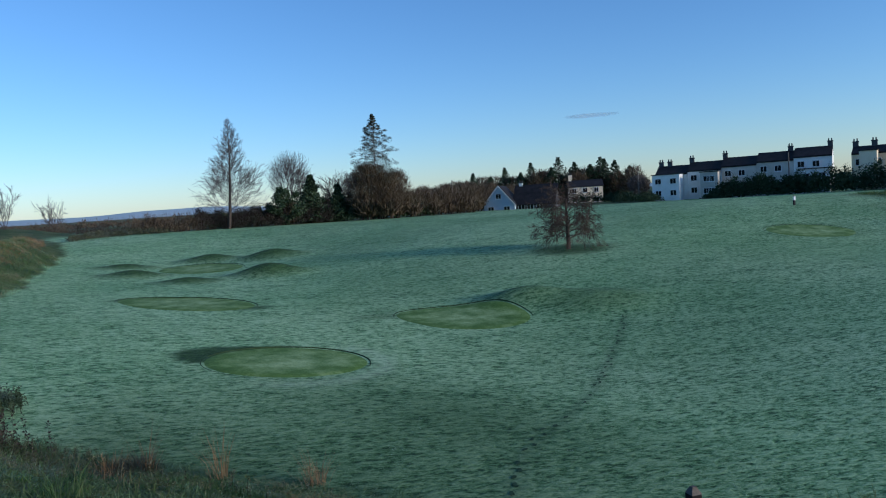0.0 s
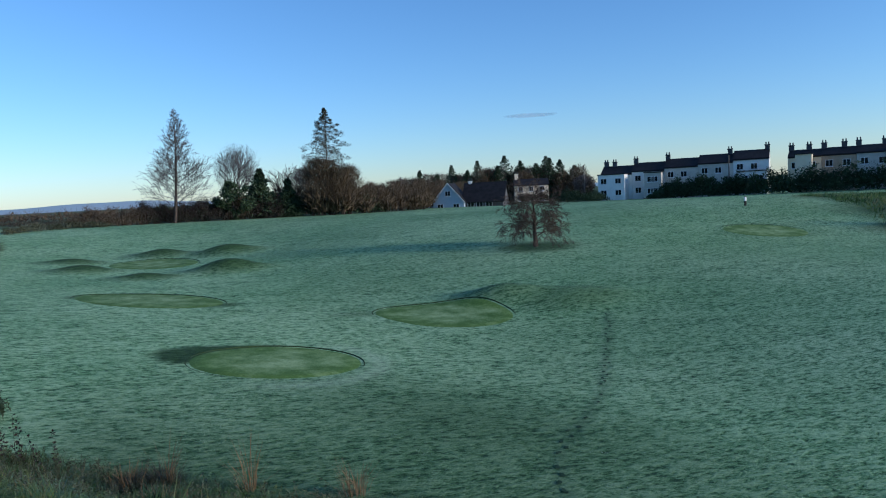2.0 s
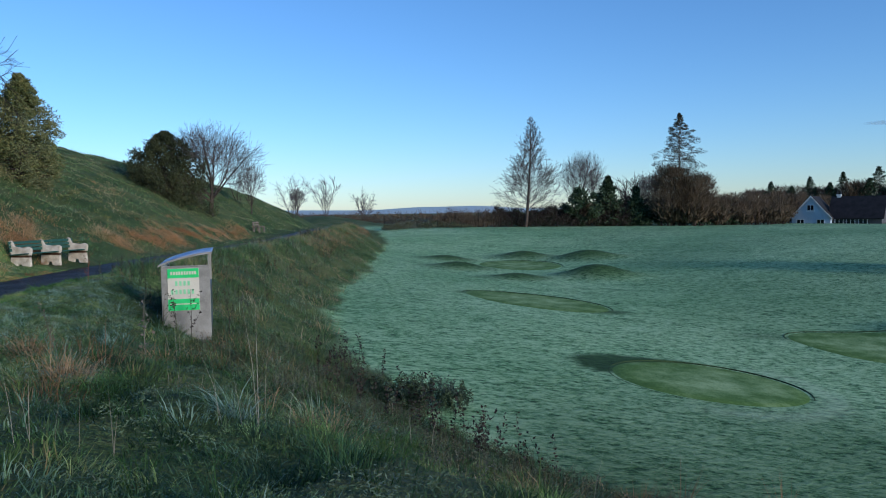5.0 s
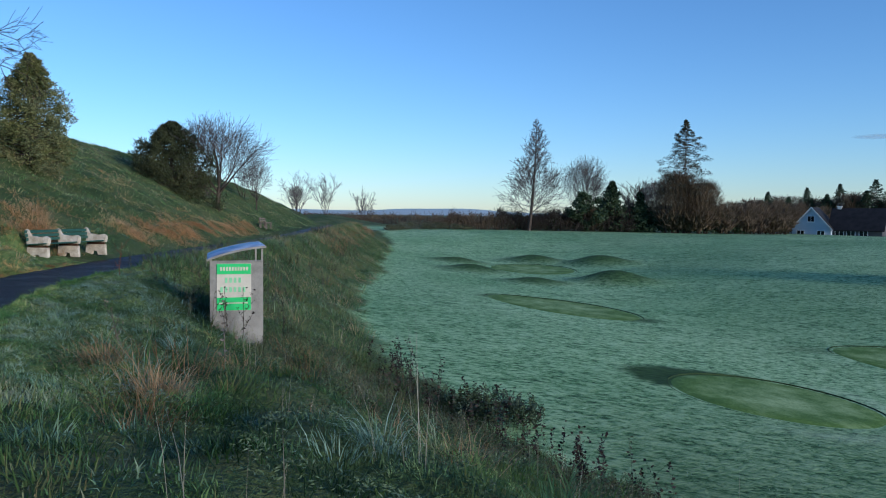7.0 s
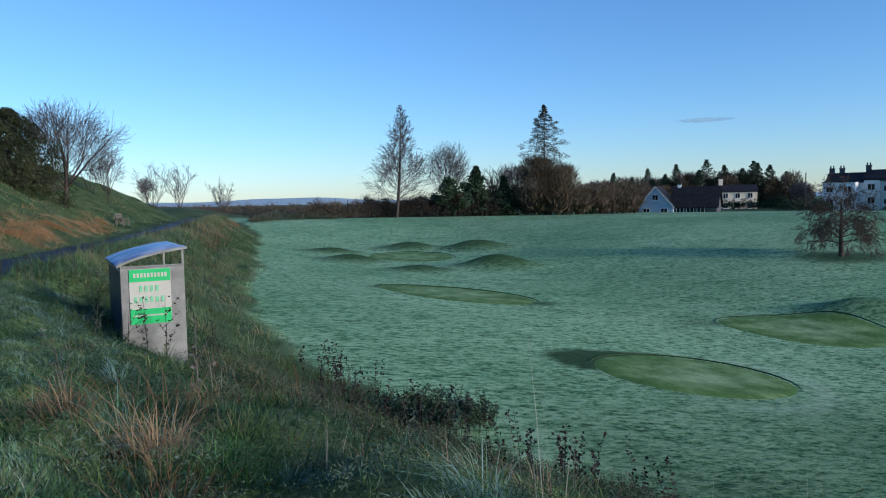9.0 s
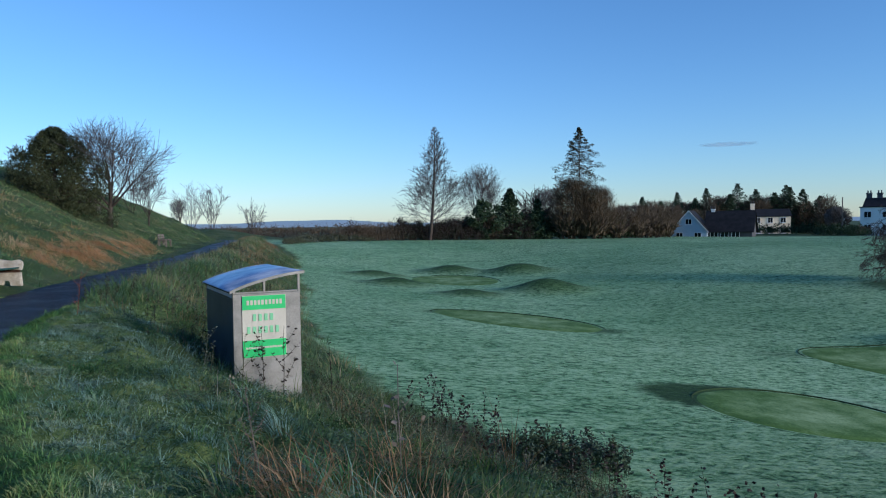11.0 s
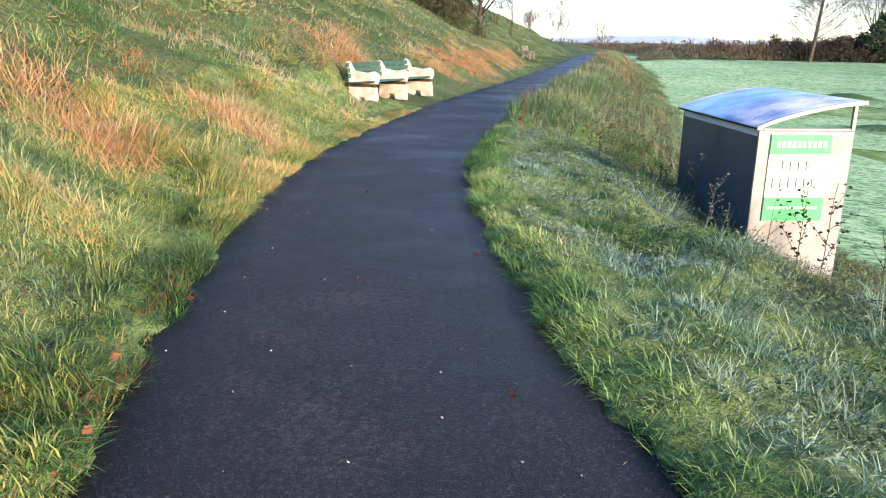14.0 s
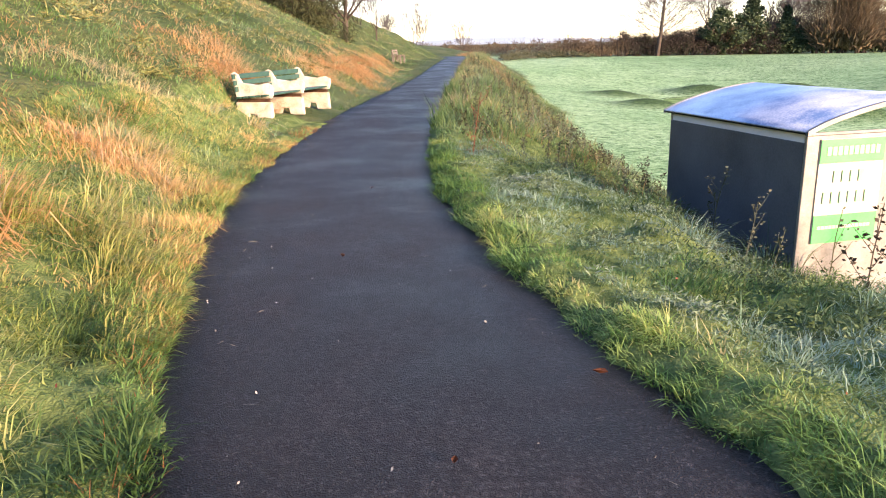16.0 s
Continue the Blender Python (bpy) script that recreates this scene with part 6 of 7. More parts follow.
# orange-brown dead grass in drifts
g = np.random.default_rng(120)
X = np.concatenate([g.normal(a, r, n) for a, b, r, n in DRIFTS])
Y = np.concatenate([g.normal(b, r * 1.3, n) for a, b, r, n in DRIFTS])
tufts("dead_grass", X, Y, 60, 0.2, 0.22, 0.46, 0.0076, 2.8, M_STRAW, 121, "drifts of orange-brown dead grass on the hillside", arcs=2, fall=(0.5, -0.1))
X, Y = spots(170, -11, -4, 2.5, 15, lambda x, y, d: (d < -1.9) & (d > -7) & (patches(x + 3, y, 1.4) > 0.5) & ~by_bench(x, y), 262)
tufts("dead_grass", X, Y, 34, 0.14, 0.14, 0.32, 0.0072, 2.6, M_STRAW, 263, "scattered tan tufts of dead grass on the hillside", arcs=2, fall=(0.6, -0.1))
X, Y = np.array((-5.0, -4.95, -5.1, -4.75)), np.array((5.75, 5.9, 6.05, 6.3))
tufts("straw_stalks", X, Y, 9, 0.09, 0.45, 0.8, 0.006, 1.3, M_STALK, 264, "pale straw stalks arching over the orange drift", arcs=3, fall=(0.5, -0.3))
drift = [(-1.6, 11.6, 0.4, 8), (-1.6, 14.5, 0.5, 14), (-1.2, 17.0, 0.6, 15), (-1.0, 20.0, 0.7, 12), (-1.3, 24.0, 0.8, 12), (-1.6, 29.0, 0.9, 12), (-2.4, 36.0, 1.0, 12), (0.3, 13.0, 0.5, 6), (1.3, 12.5, 0.4, 5), (-0.4, 9.6, 0.3, 5), (1.4, 3.1, 0.12, 7),
         (2.5, 3.6, 0.15, 6), (4.2, 1.6, 0.4, 4), (9.7, -0.1, 0.18, 14), (12.2, -0.5, 0.1, 6), (2.7, 10.4, 0.3, 6), (5.0, 6.0, 0.9, 8), (1.7, 9.4, 0.3, 6)]
X = np.concatenate([g.normal(a, r, n) for a, b, r, n in drift])
Y = np.concatenate([g.normal(b, r * 1.3, n) for a, b, r, n in drift])
tufts("dead_grass", X, Y, 34, 0.11, 0.16, 0.4, 0.006, 1.7, M_TAWNY, 122, "bleached dead grass clumps on the lower bank", arcs=2)
drift = [(2.45, 1.65, 0.10, 7), (2.60, 0.95, 0.12, 4), (1.75, 1.95, 0.08, 7), (2.40, 2.4, 0.12, 2), (2.2, 7.6, 0.25, 5), (2.7, 8.0, 0.25, 4), (3.3, 4.6, 0.4, 4), (5.4, 3.2, 0.6, 5), (6.8, 1.0, 0.5, 5)]
X = np.concatenate([g.normal(a, r, n) for a, b, r, n in drift])
Y = np.concatenate([g.normal(b, r * 1.3, n) for a, b, r, n in drift])
tufts("dead_grass", X, Y, 36, 0.10, 0.26, 0.56, 0.0052, 1.7, M_TAWNY, 123, "tawny dead grass tussocks on the bank", arcs=2)
X, Y = spots(650, 1.4, 3.6, 8.4, 14.5, lambda x, y, d: (d > 2.4) & ((d - 1.25) / bank_width(y) < 0.8), 124)
tufts("bank_grass", X, Y, 12, 0.12, 0.12, 0.34, 0.008, 1.4, M_BANK, 125, "green grass on the bank beside the steel shelter", arcs=2, fall=(0.4, 0.1))


def weeds(name, X, Y, h0, h1, mat, seed, label, leaves=14, size=0.035, droop=0.0):
    """Upright dead stalks with small curled leaves."""
    g = np.random.default_rng(seed)
    n = len(X)
    Z = land(X, Y)
    H = g.uniform(h0, h1, n)
    tilt = g.normal(0, 0.14, (n, 2))
    k = 5
    hs = np.linspace(0, 1, k)
    a = g.uniform(0, math.pi, n)
    W = 0.0045
    rings = []
    for u in hs:
        c = np.c_[X + tilt[:, 0] * H * u * u, Y + tilt[:, 1] * H * u * u, Z + H * u - 0.03]
        s = np.c_[np.cos(a), np.sin(a), np.zeros(n)] * (W * (1.15 - 0.7 * u))
        rings += [c - s, c + s]
    V = np.stack(rings, 1).reshape(-1, 3)
    i = np.arange(n)[:, None] * 2 * k
    F = np.concatenate([i + np.array([[2 * j, 2 * j + 1, 2 * j + 3, 2 * j + 2]]) for j in range(k - 1)])

    def inside(gg, m):
        j = np.repeat(np.arange(n), leaves)
        u = gg.uniform(0.3, 1.0, len(j))
        return np.c_[X[j] + tilt[j, 0] * H[j] * u * u, Y[j] + tilt[j, 1] * H[j] * u * u, Z[j] + H[j] * u] + gg.normal(0, 0.015, (len(j), 3))
    LV, LF = leaf_cloud(n * leaves, size, inside, seed + 1, droop, 1.6)
    return tagged(part(name, fast(name, np.r_[V, LV], np.r_[F, LF + len(V)]), mat), label, "weeds", kind="stuff")


clear_of_box = lambda x, y: ~((x > 0.1) & (x < 1.7) & (y > 6.6) & (y < 8.5))
X, Y = spots(1700, 1.2, 9.0, 2.5, 11.5, lambda x, y, d: (share_of(x, y, d) + 0.22 * clump_noise(x * 0.8, y * 0.8) > 0.52) & (share_of(x, y, d) < 0.98) & (x + y > 7.2) & clear_of_box(x, y), 130)
weeds("dead_weeds", X, Y, 0.14, 0.36, M_DEAD, 131, "dense dark dead weeds at the foot of the bank", 26, 0.0125)
X, Y = spots(1700, 1.2, 9.0, 2.5, 14.5, lambda x, y, d: (share_of(x, y, d) > 0.3) & (share_of(x, y, d) < 1.0) & (x + y > 7.2) & (patches(x, y, 1.5) > 0.38) & clear_of_box(x, y), 254)
weeds("green_weeds", X, Y, 0.08, 0.24, M_HERB, 255, "low frosted green weeds at the foot of the bank", 22, 0.017)
X, Y = spots(320, 2.5, 12.5, -1.2, 7, lambda x, y, d: (share_of(x, y, d) > 0.4) & (share_of(x, y, d) < 0.98) & (patches(x, y, 1.3) > 0.5) & (d > 4.5), 230)
weeds("dead_weeds", X, Y, 0.16, 0.36, M_DEAD, 231, "scattered brown dead weeds low on the bank", 18, 0.015)
X, Y = spots(70, 3, 8.2, 5, 14, lambda x, y, d: ((d - 1.25) / bank_width(y) > 0.7) & ((d - 1.25) / bank_width(y) < 1.0), 132)
weeds("weed_stalks", X, Y, 0.6, 0.95, M_TWIG_DARK, 133, "tall dark seed stalks standing against the frost", 26, 0.035)
X, Y = spots(420, -5, 3, 9, 50, lambda x, y, d: (d > 1.35) & (d < 4.4) & (patches(x, y, 0.8) > 0.3), 134)
weeds("dead_weeds", X, Y, 0.25, 0.6, M_DEAD, 135, "brown dead weeds along the top of the bank", 50, 0.02)
X, Y = spots(420, -8, 0, 36, 74, lambda x, y, d: (d > 1.1) & (d < 3.4), 245)
tufts("dead_grass", X, Y, 14, 0.2, 0.25, 0.5, 0.016, 1.3, M_TAWNY, 246, "tawny brush along the far verge of the path", arcs=2)
X, Y = spots(2200, -9, 1, 13, 66, lambda x, y, d: (d > 0.86) & (d < 2.4), 234)
tufts("bank_grass", X, Y, 13, 0.15, 0.18, 0.46, 0.013, 1.1, M_BANK, 235, "tall rough grass along the far verge of the path", arcs=2)
X, Y = spots(210, 2.0, 7.5, 7.5, 14, lambda x, y, d: ((x - 5.5) / 1.1) ** 2 + ((y - 9.7) / 0.8) ** 2 < 0.6 + 0.8 * patches(x, y, 2.0), 136)
weeds("bramble", X, Y, 0.25, 0.55, M_BRAMBLE, 137, "low dark green bramble patch at the field edge", 44, 0.03, 0.2)


def herb_clumps(name, X, Y, r0, r1, leaves, size, mat, seed, label, long=2.2, slim=0.26):
    """Low rounded cushions of small leaves that lie over one another."""
    g = np.random.default_rng(seed)
    n = len(X)
    R = g.uniform(r0, r1, n)
    a = np.abs(off_path(X, Y))
    Z = land(X, Y) + np.where((a < 2.9) & (Y > 0.3) & (Y < 15.4), lumps(X, Y), 0.0)

    def inside(gg, m):
        j = np.repeat(np.arange(n), leaves)
        u, v = gg.uniform(0, 2 * math.pi, len(j)), gg.random(len(j)) ** 0.6
        w = np.sqrt(1 - v * v) * gg.uniform(0.75, 1.1, len(j))
        return np.c_[X[j] + R[j] * w * np.cos(u), Y[j] + R[j] * w * np.sin(u), Z[j] + 0.62 * R[j] * v * gg.uniform(0.7, 1.15, len(j))]
    V, F = leaf_cloud(n * leaves, size, inside, seed + 1, 0.05, long, slim)
    return tagged(part(name, fast(name, V, F), mat), label, "herbs", kind="stuff")


X, Y = spots(1500, -2, 14, -6.5, 13, lambda x, y, d: (d > 1.6) & ((d - 1.25) / bank_width(y) < 0.96) & ~((x > 0.2) & (x < 1.6) & (y > 6.9) & (y < 8.5)) & (patches(x, y, 1.6) > 0.4), 201)
herb_clumps("low_herbs", X, Y, 0.08, 0.24, 54, 0.016, M_HERB, 202, "low frosted herbs in cushions on the bank")
X, Y = spots(240, -2, 14, -6.5, 13, lambda x, y, d: (d > 2.4) & ((d - 1.25) / bank_width(y) < 0.96) & ~((x > 0.2) & (x < 1.6) & (y > 6.9) & (y < 8.5)) & (patches(x + 7, y, 1.4) > 0.5), 203)
herb_clumps("dead_herbs", X, Y, 0.10, 0.26, 60, 0.017, M_DEAD, 204, "brown dead herb cushions on the bank", 2.6, 0.2)
X, Y = spots(420, -6, 2.5, 1.2, 11, lambda x, y, d: (d > 1.25) & (d < 2.9) & (patches(x, y, 3.0) > 0.45), 205)
herb_clumps("low_herbs", X, Y, 0.05, 0.13, 48, 0.0135, M_HERB_RIMED, 206, "small frosted herbs among the verge grass", 2.6, 0.2)
X, Y = spots(200, -14, -5, 5, 30, lambda x, y, d: (d < -2.2) & (d > -11) & ~by_bench(x, y) & (patches(x, y, 1.1) > 0.5), 207)
herb_clumps("hill_herbs", X, Y, 0.15, 0.4, 46, 0.05, M_CYPRESS, 208, "dark green herb patches in the hillside grass", 2.6, 0.18)


def weed_plant(x, y, h, mat, label, seed, leaves=36, size=0.019, twigs_n=3):
    """A single stalk with side shoots and leaves."""
    rnd = random.Random(seed)
    t = thing("weed_plant", pose(x, y, at_ground(x, y)), label, "weed", "tall weeds on the bank")
    V, F, tips = [], [], []
    p, r, _ = limb(rnd, Vector((0, 0, -0.05)), Vector((rnd.uniform(-0.12, 0.12), rnd.uniform(-0.12, 0.12), 1)).normalized(), h, 0.007, 0.003, 7, 0.02, 0.07)
    tube(V, F, p, r, 4)
    tips += p[2:]
    for i in range(twigs_n):
        q, rr, _ = limb(rnd, p[2 + i], spread(rnd, Vector((0, 0, 1)), radians(45)), h * 0.3, 0.004, 0.002, 4, 0.08, 0.1)
        tube(V, F, q, rr, 3)
        tips += q[1:]
    part("stalk", data("stalk", V, F), mat, t)
    T = np.array([tuple(q) for q in tips])
    LV, LF = leaf_cloud(leaves, size, lambda gg, k: T[gg.integers(0, len(T), k)] + gg.normal(0, 0.012, (k, 3)), seed, 0.25, 1.7)
    part("leaves", fast("leaves", LV, LF), mat, t)
    return t


weed_plant(0.98, 8.02, 0.95, M_TWIG_DARK, "dark leafy weed standing before the steel box", 141, 80, 0.026, 4)
weed_plant(1.22, 8.10, 1.05, M_TWIG_DARK, "tall dark weed with curled leaves beside the box", 142, 80, 0.024, 4)
weed_plant(0.70, 8.00, 0.75, M_DEAD, "short brown weed at the foot of the box", 143)
weed_plant(1.85, 8.5, 1.0, M_TWIG_DARK, "dark weed stalk on the slope by the box", 144)
weed_plant(0.15, 8.3, 0.6, M_DEAD, "brown weed against the dark side panel", 145, 90, 0.015, 5)
weed_plant(0.05, 8.9, 0.65, M_DEAD, "dry weed against the dark side panel", 146, 90, 0.015, 5)
weed_plant(0.28, 8.05, 0.5, M_DEAD, "bent dry weed beside the box corner", 147, 70, 0.015, 4)
weed_plant(-2.2, 10.7, 0.8, M_LEAF_RED, "red-brown dock seed head beside the path", 148, 130, 0.012, 5)
weed_plant(1.45, 3.1, 0.75, M_TIMBER, "withered brown dock stalk on the bank", 149, 120, 0.011, 5)
weed_plant(2.4, 3.5, 0.85, M_TIMBER, "tall withered straw stalk on the bank", 150, 14, 0.04)
weed_plant(-4.9, 4.6, 1.0, M_TIMBER, "tall bleached grass stalk on the hillside", 151, 6, 0.03, 1)
weed_plant(-5.1, 4.9, 0.95, M_TIMBER, "bleached grass stalk on the hillside", 152, 6, 0.03, 1)


# ---- posts, fence, poles ----
def post(x, y, top, w, label, mat, cap=0.04, name="marker_post", group="posts on the course", band=None):
    z = at_ground(x, y)
    t = thing(name, pose(x, y, z), label, "post", group)
    h = top - z
    bm = bmesh.new()
    box(bm, -w / 2, w / 2, -w / 2, w / 2, -0.2, h - cap, 0.006)
    part("shaft", bm, mat, t)
    bm = bmesh.new()
    vs = [bm.verts.new(q) for q in ((-w / 2, -w / 2, h - cap), (w / 2, -w / 2, h - cap), (w / 2, w / 2, h - cap), (-w / 2, w / 2, h - cap), (-w * 0.18, -w * 0.18, h), (w * 0.18, -w * 0.18, h), (w * 0.18, w * 0.18, h), (-w * 0.18, w * 0.18, h))]
    for f in ((4, 5, 6, 7), (0, 1, 5, 4), (1, 2, 6, 5), (2, 3, 7, 6), (3, 0, 4, 7), (3, 2, 1, 0)):
        bm.faces.new([vs[k] for k in f])
    part("cap", bm, M_TIMBER, t, "frosted chamfered cap")
    if band:
        bm = bmesh.new()
        box(bm, -w / 2 - 0.004, w / 2 + 0.004, -w / 2 - 0.004, w / 2 + 0.004, h * band[0], h * band[1])
        part("band", bm, band[2], t)
    return t


post(14.95, -4.47, -0.88, 0.10, "black painted timber post below the path", M_BLACK, 0.06)
post(62.6, 45.8, -0.2, 0.16, "white-banded marker post by the far green", M_BLACK, 0.05, band=(0.5, 0.9, M_TRIM))
post(58.2, 25.3, -2.5, 0.12, "short marker post with a yellow band", M_BLACK, 0.05, band=(0.4, 0.95, M_YELLOW))


def rail():
    x, y, top = 13.1, -4.25, -0.92
    t = thing("timber_rail", pose(x, y, at_ground(13.5, -4.6), 0, 0, -38), "dark plank rail on short posts below the path", "rail")
    z = top - at_ground(13.5, -4.6)
    bm = bmesh.new()
    box(bm, 0.0, 1.5, -0.09, 0.09, z - 0.05, z, 0.008)
    part("plank", bm, M_BLACK, t)
    for px in (0.15, 1.25):
        bm = bmesh.new()
        box(bm, px, px + 0.09, -0.045, 0.045, -0.4, z - 0.052, 0.005)
        part("leg", bm, M_BLACK, t)


rail()


def fence():
    t = thing("post_fence", pose(67.0, 32.0, 0), "weathered cranked-top post fence on the rise", "fence")
    for i in range(14):
        x, y = 0.9 + 0.52 * i, -0.8 - 0.62 * i
        z = at_ground(67 + x, 32 + y)
        bm = bmesh.new()
        box(bm, x - 0.06, x + 0.06, y - 0.06, y + 0.06, z - 0.3, z + 2.3)
        box(bm, -0.05, 0.05, -0.05, 0.05, 0, 0.5, 0, Matrix.Translation((x, y, z + 2.28)) @ Matrix.Rotation(radians(-50), 4, "Y"))
        part("post", bm, M_POST, t)
    for k in range(3):
        bm = bmesh.new()
        for i in range(13):
            x, y = 0.9 + 0.52 * i, -0.8 - 0.62 * i
            za, zb = at_ground(67 + x, 32 + y), at_ground(67.52 + x, 31.38 + y)
            a, b = Vector((x, y, za + 0.6 + 0.7 * k)), Vector((x + 0.52, y - 0.62, zb + 0.6 + 0.7 * k))
            vs = [bm.verts.new(q) for q in (a, b, b + Vector((0, 0, 0.02)), a + Vector((0, 0, 0.02)), a + Vector((0.015, 0.012, 0.01)), b + Vector((0.015, 0.012, 0.01)))]
            for f in ((0, 1, 2, 3), (0, 4, 5, 1), (3, 2, 5, 4)):
                bm.faces.new([vs[q] for q in f])
        part("wire", bm, M_STEEL, t)
    z0, z1 = at_ground(67.2, 31.8), at_ground(67.7, 30.9)
    V, F = [], []
    tube(V, F, [Vector((0.0, 0.3, z0 + 1.6)), Vector((1.2, -1.4, z1 + 0.1))], [0.07, 0.07], 6)
    part("brace", data("brace", V, F), M_POST, t)


fence()


def pole(x, y, h, label, arm=True):
    t = thing("utility_pole", pose(x, y, at_ground(x, y) - 0.2), label, "pole", "utility poles")
    bm = bmesh.new()
    bmesh.ops.create_cone(bm, cap_ends=True, segments=10, radius1=0.15, radius2=0.10, depth=h, matrix=Matrix.Translation((0, 0, h / 2)))
    part("shaft", bm, M_TIMBER, t)
    if arm:
        bm = bmesh.new()
        box(bm, -0.7, 0.7, -0.16, -0.09, h - 0.6, h - 0.5)
        part("cross_arm", bm, M_TIMBER, t)


pole(56.4, 127.6, 6.4, "bare timber utility pole beside the chalet")
pole(114.5, 103.0, 8.0, "dark utility pole before the terrace", False)
pole(97.5, 127.0, 7.5, "thin utility pole at the terrace end", False)

# ---- litter on the path ----
def fallen_leaf(x, y, turn, size, seed):
    rnd = random.Random(seed)
    t = thing("fallen_leaf", pose(x, y, 0.02, 0, 0, turn), "curled orange-brown fallen leaf on the tarmac", "leaf", "fallen leaves")
    pts = [(0, -1), (0.35, -0.6), (0.5, -0.1), (0.3, 0.5), (0, 1), (-0.3, 0.5), (-0.5, -0.1), (-0.35, -0.6)]
    bm = bmesh.new()
    c = bm.verts.new((0, 0, 0.003))
    ring = [bm.verts.new((x_ * size, y_ * size, 0.012 + 0.35 * size * abs(x_) + rnd.uniform(0, 0.006))) for x_, y_ in pts]
    for i in range(8):
        bm.faces.new((c, ring[i], ring[(i + 1) % 8]))
    bmesh.ops.solidify(bm, geom=bm.faces[:], thickness=0.0015)
    part("blade", bm, M_LEAF_RED, t)


for k, (x, y) in enumerate(((-1.86, 4.33), (-2.75, 6.6), (-1.35, 5.0), (-2.18, 2.45), (-2.3, 2.9), (-3.0, 8.8), (-0.75, 3.2), (-2.55, 3.75))):
    fallen_leaf(x, y, 40 * k, 0.022 + 0.005 * (k % 3), 160 + k)
X, Y = spots(150, -6, 1, 1.5, 20, lambda x, y, d: np.abs(d) < 0.85, 170)
P = np.c_[X, Y, np.full(len(X), 0.014)]
V, F = leaf_cloud(len(X), 0.008, lambda gg, k: P, 171, -0.02, 1.6)
V[:, 2] = np.clip(V[:, 2], 0.012, 0.03)
tagged(part("grit", fast("grit", V, F), M_LITTER), "pale grit and plant bits scattered on the tarmac", "litter", kind="stuff")
X, Y = spots(90, -6, 1.5, 0.8, 14, lambda x, y, d: (np.abs(d) < 0.95) & (np.abs(d) > 0.5), 250)
P = np.c_[X, Y, np.full(len(X), 0.018)]
V, F = leaf_cloud(len(X), 0.03, lambda gg, k: P, 251, 0.0, 1.8, 0.05)
V[:, 2] = np.clip(V[:, 2], 0.014, 0.024)
tagged(part("straw", fast("straw", V, F), M_STALK), "bits of straw strewn along the edges of the tarmac", "litter", kind="stuff")
X, Y = spots(22, -2.7, -1.9, 2.2, 3.1, lambda x, y, d: (d < -0.9) & (d > -1.35), 252)
P = np.c_[X, Y, land(X, Y) + 0.10]
V, F = leaf_cloud(len(X), 0.03, lambda gg, k: P, 253, 0.1, 1.3, 0.6)
tagged(part("leaf_litter", fast("leaf_litter", V, F), M_LEAF_RED), "wet red-brown leaves drifted into the verge grass", "leaves", kind="stuff")
X, Y = spots(36, -8, 2, 1.5, 14, lambda x, y, d: (np.abs(d) > 0.98) & (np.abs(d) < 1.8) & (clump_noise(x * 2, y * 2) > 0.35), 172)
P = np.c_[X, Y, land(X, Y) + 0.13]
V, F = leaf_cloud(len(X), 0.018, lambda gg, k: P, 173, 0.1, 1.4)
tagged(part("leaf_litter", fast("leaf_litter", V, F), M_LEAF_RED), "red-brown dead leaves caught in the verge grass", "leaves", kind="stuff")


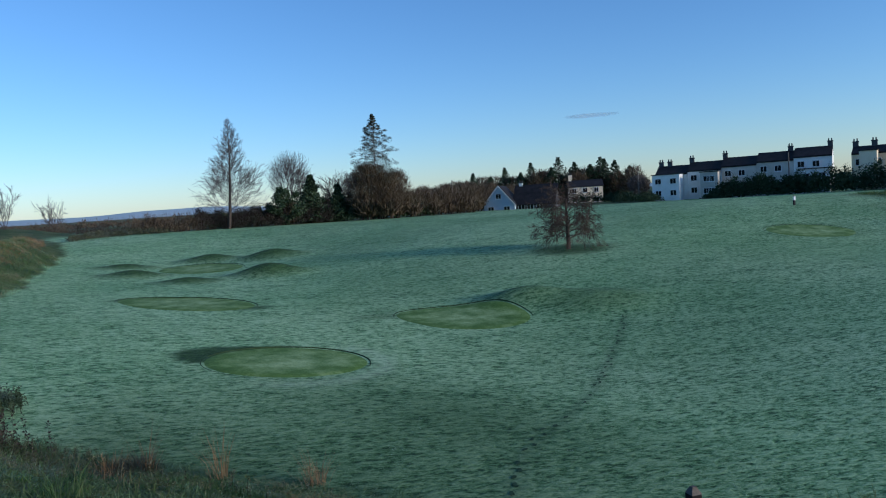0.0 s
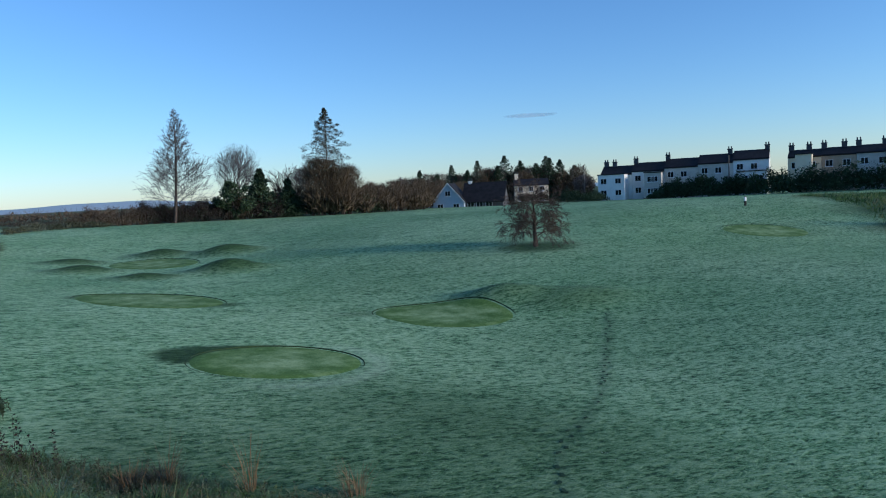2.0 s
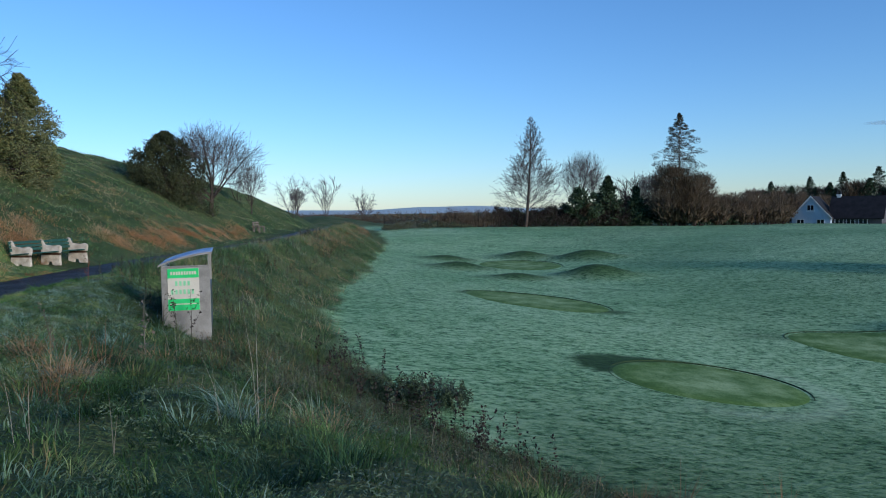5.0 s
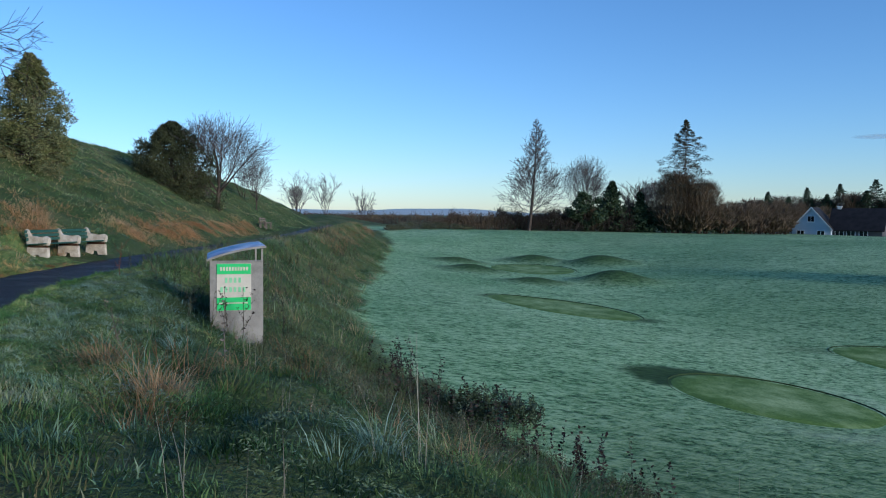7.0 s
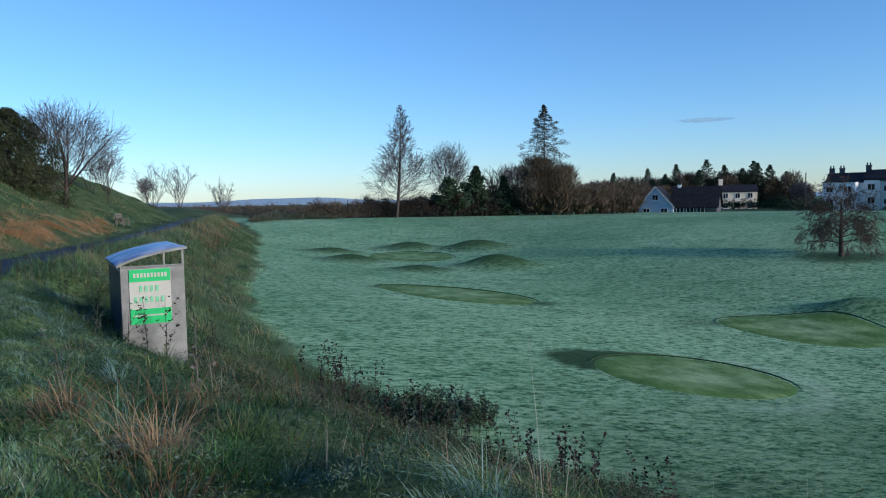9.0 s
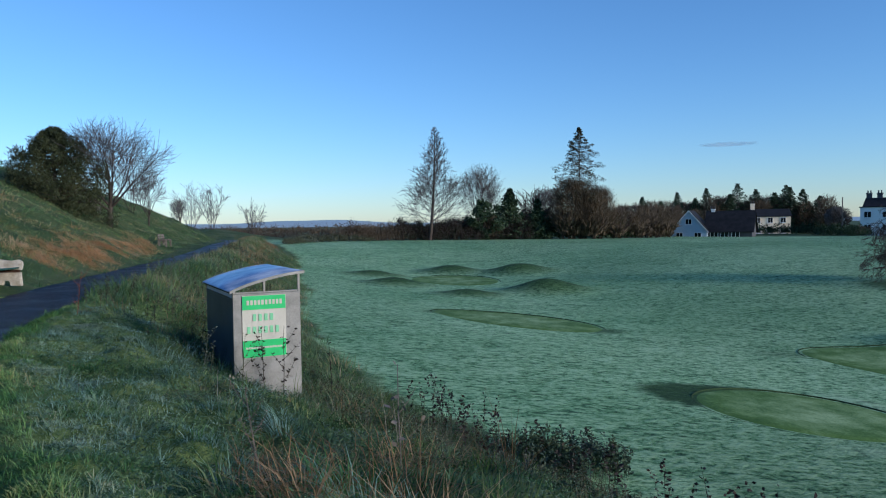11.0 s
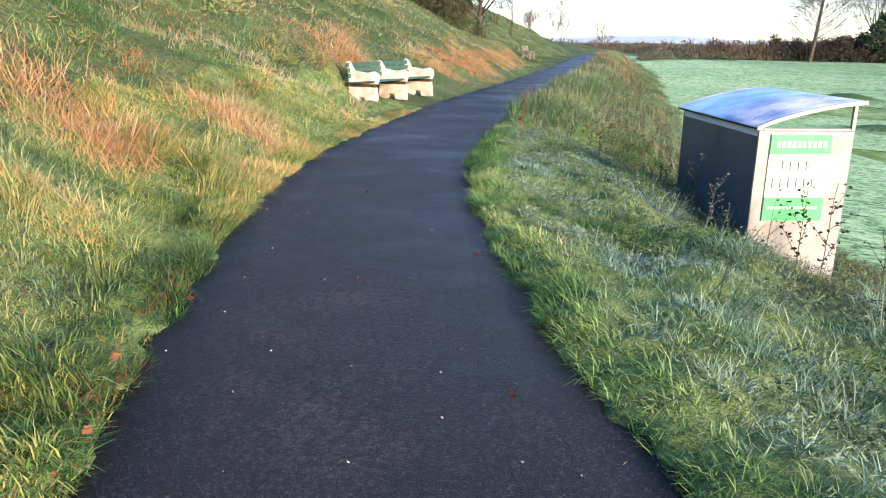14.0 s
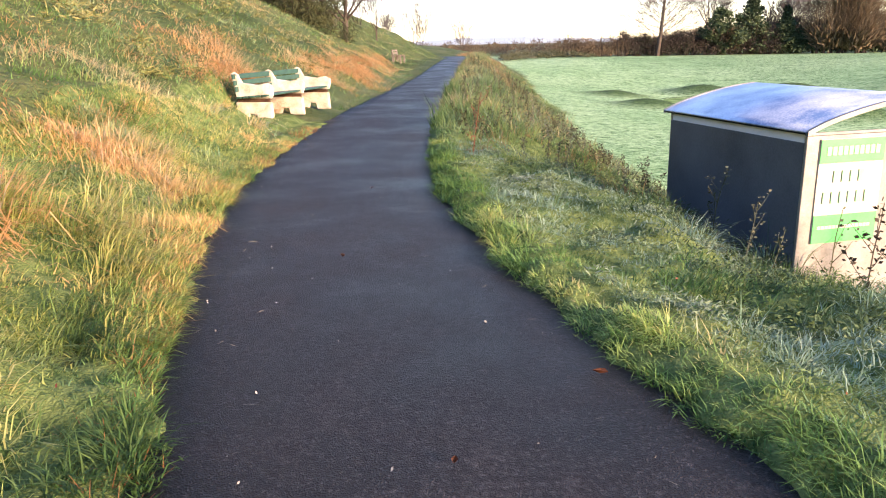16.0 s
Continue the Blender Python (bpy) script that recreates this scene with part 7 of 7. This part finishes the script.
# ---- footprints pressed through the frost ----
def footprints():
    g = np.random.default_rng(180)
    seg = np.hypot(*np.diff(TRAIL, axis=0).T)
    cum = np.r_[0, np.cumsum(seg)]
    V, F = [], []
    for k, q in enumerate(np.arange(0, cum[-1], 0.42)):
        x, y = np.interp(q, cum, TRAIL[:, 0]), np.interp(q, cum, TRAIL[:, 1])
        a = math.atan2(np.interp(q + 0.3, cum, TRAIL[:, 1]) - y + 1e-6, np.interp(q + 0.3, cum, TRAIL[:, 0]) - x + 1e-6) + g.normal(0, 0.2)
        if g.random() < 0.08 + 0.4 * q / cum[-1]:
            continue
        side = 0.06 * (-1) ** k + g.normal(0, 0.03)
        x, y = x - side * math.sin(a), y + side * math.cos(a)
        o = len(V)
        for i in range(10):
            u = 2 * math.pi * i / 10
            p, r = 0.125 * math.cos(u) * g.uniform(0.6, 1.2), 0.05 * math.sin(u) * g.uniform(0.6, 1.3)
            px, py = x + p * math.cos(a) - r * math.sin(a), y + p * math.sin(a) + r * math.cos(a)
            V.append((px, py, at_ground(px, py) + 0.012))
        F.append(tuple(range(o, o + 10)))
    tagged(part("footprints", data("footprints", V, F), M_TRACK), "line of dark footprints pressed through the frost", "footprints", kind="stuff")


footprints()


# ---- one thin streak of cloud over the far houses ----
def cloud():
    m, nd, ln, b = material("thin_grey_cloud", 1.0, 0.0)
    b.inputs["Base Color"].default_value = (0.5, 0.53, 0.62, 1)
    tc = nd.new("ShaderNodeTexCoord")
    mp = nd.new("ShaderNodeMapping")
    mp.inputs["Scale"].default_value = (0.012, 0.012, 0.06)
    ln.new(tc.outputs["Object"], mp.inputs["Vector"])
    n = noise_node(nd, ln, mp.outputs[0], 1.0, 4.0)
    sx = nd.new("ShaderNodeSeparateXYZ")
    ln.new(tc.outputs["Object"], sx.inputs[0])
    e = number(nd, ln, "ADD", number(nd, ln, "POWER", number(nd, ln, "ABSOLUTE", number(nd, ln, "MULTIPLY", sx.outputs[0], 1 / 190.0)), 2.0), number(nd, ln, "POWER", number(nd, ln, "ABSOLUTE", number(nd, ln, "MULTIPLY", sx.outputs[2], 1 / 16.0)), 2.0))
    f = number(nd, ln, "SUBTRACT", number(nd, ln, "ADD", n, 0.15), e)
    al = number(nd, ln, "MULTIPLY", f, 0.95)
    clamp = nd.new("ShaderNodeClamp")
    clamp.inputs["Max"].default_value = 0.4
    ln.new(al, clamp.inputs["Value"])
    ln.new(clamp.outputs[0], b.inputs["Alpha"])
    V = [(x, 4 * math.sin(x * 0.02), z + 0.02 * x) for x in np.linspace(-175, 175, 15) for z in (-18, 0, 18)]
    F = [(3 * i + k, 3 * i + 3 + k, 3 * i + 4 + k, 3 * i + 1 + k) for i in range(14) for k in range(2)]
    ob = part("backdrop", data("backdrop", V, F, True), m)
    ob.matrix_world = pose(1946, 3492, 379, 0, 0, -29)
    tagged(ob, "thin grey streak of cloud in the clear sky", "cloud", kind="structure")


cloud()
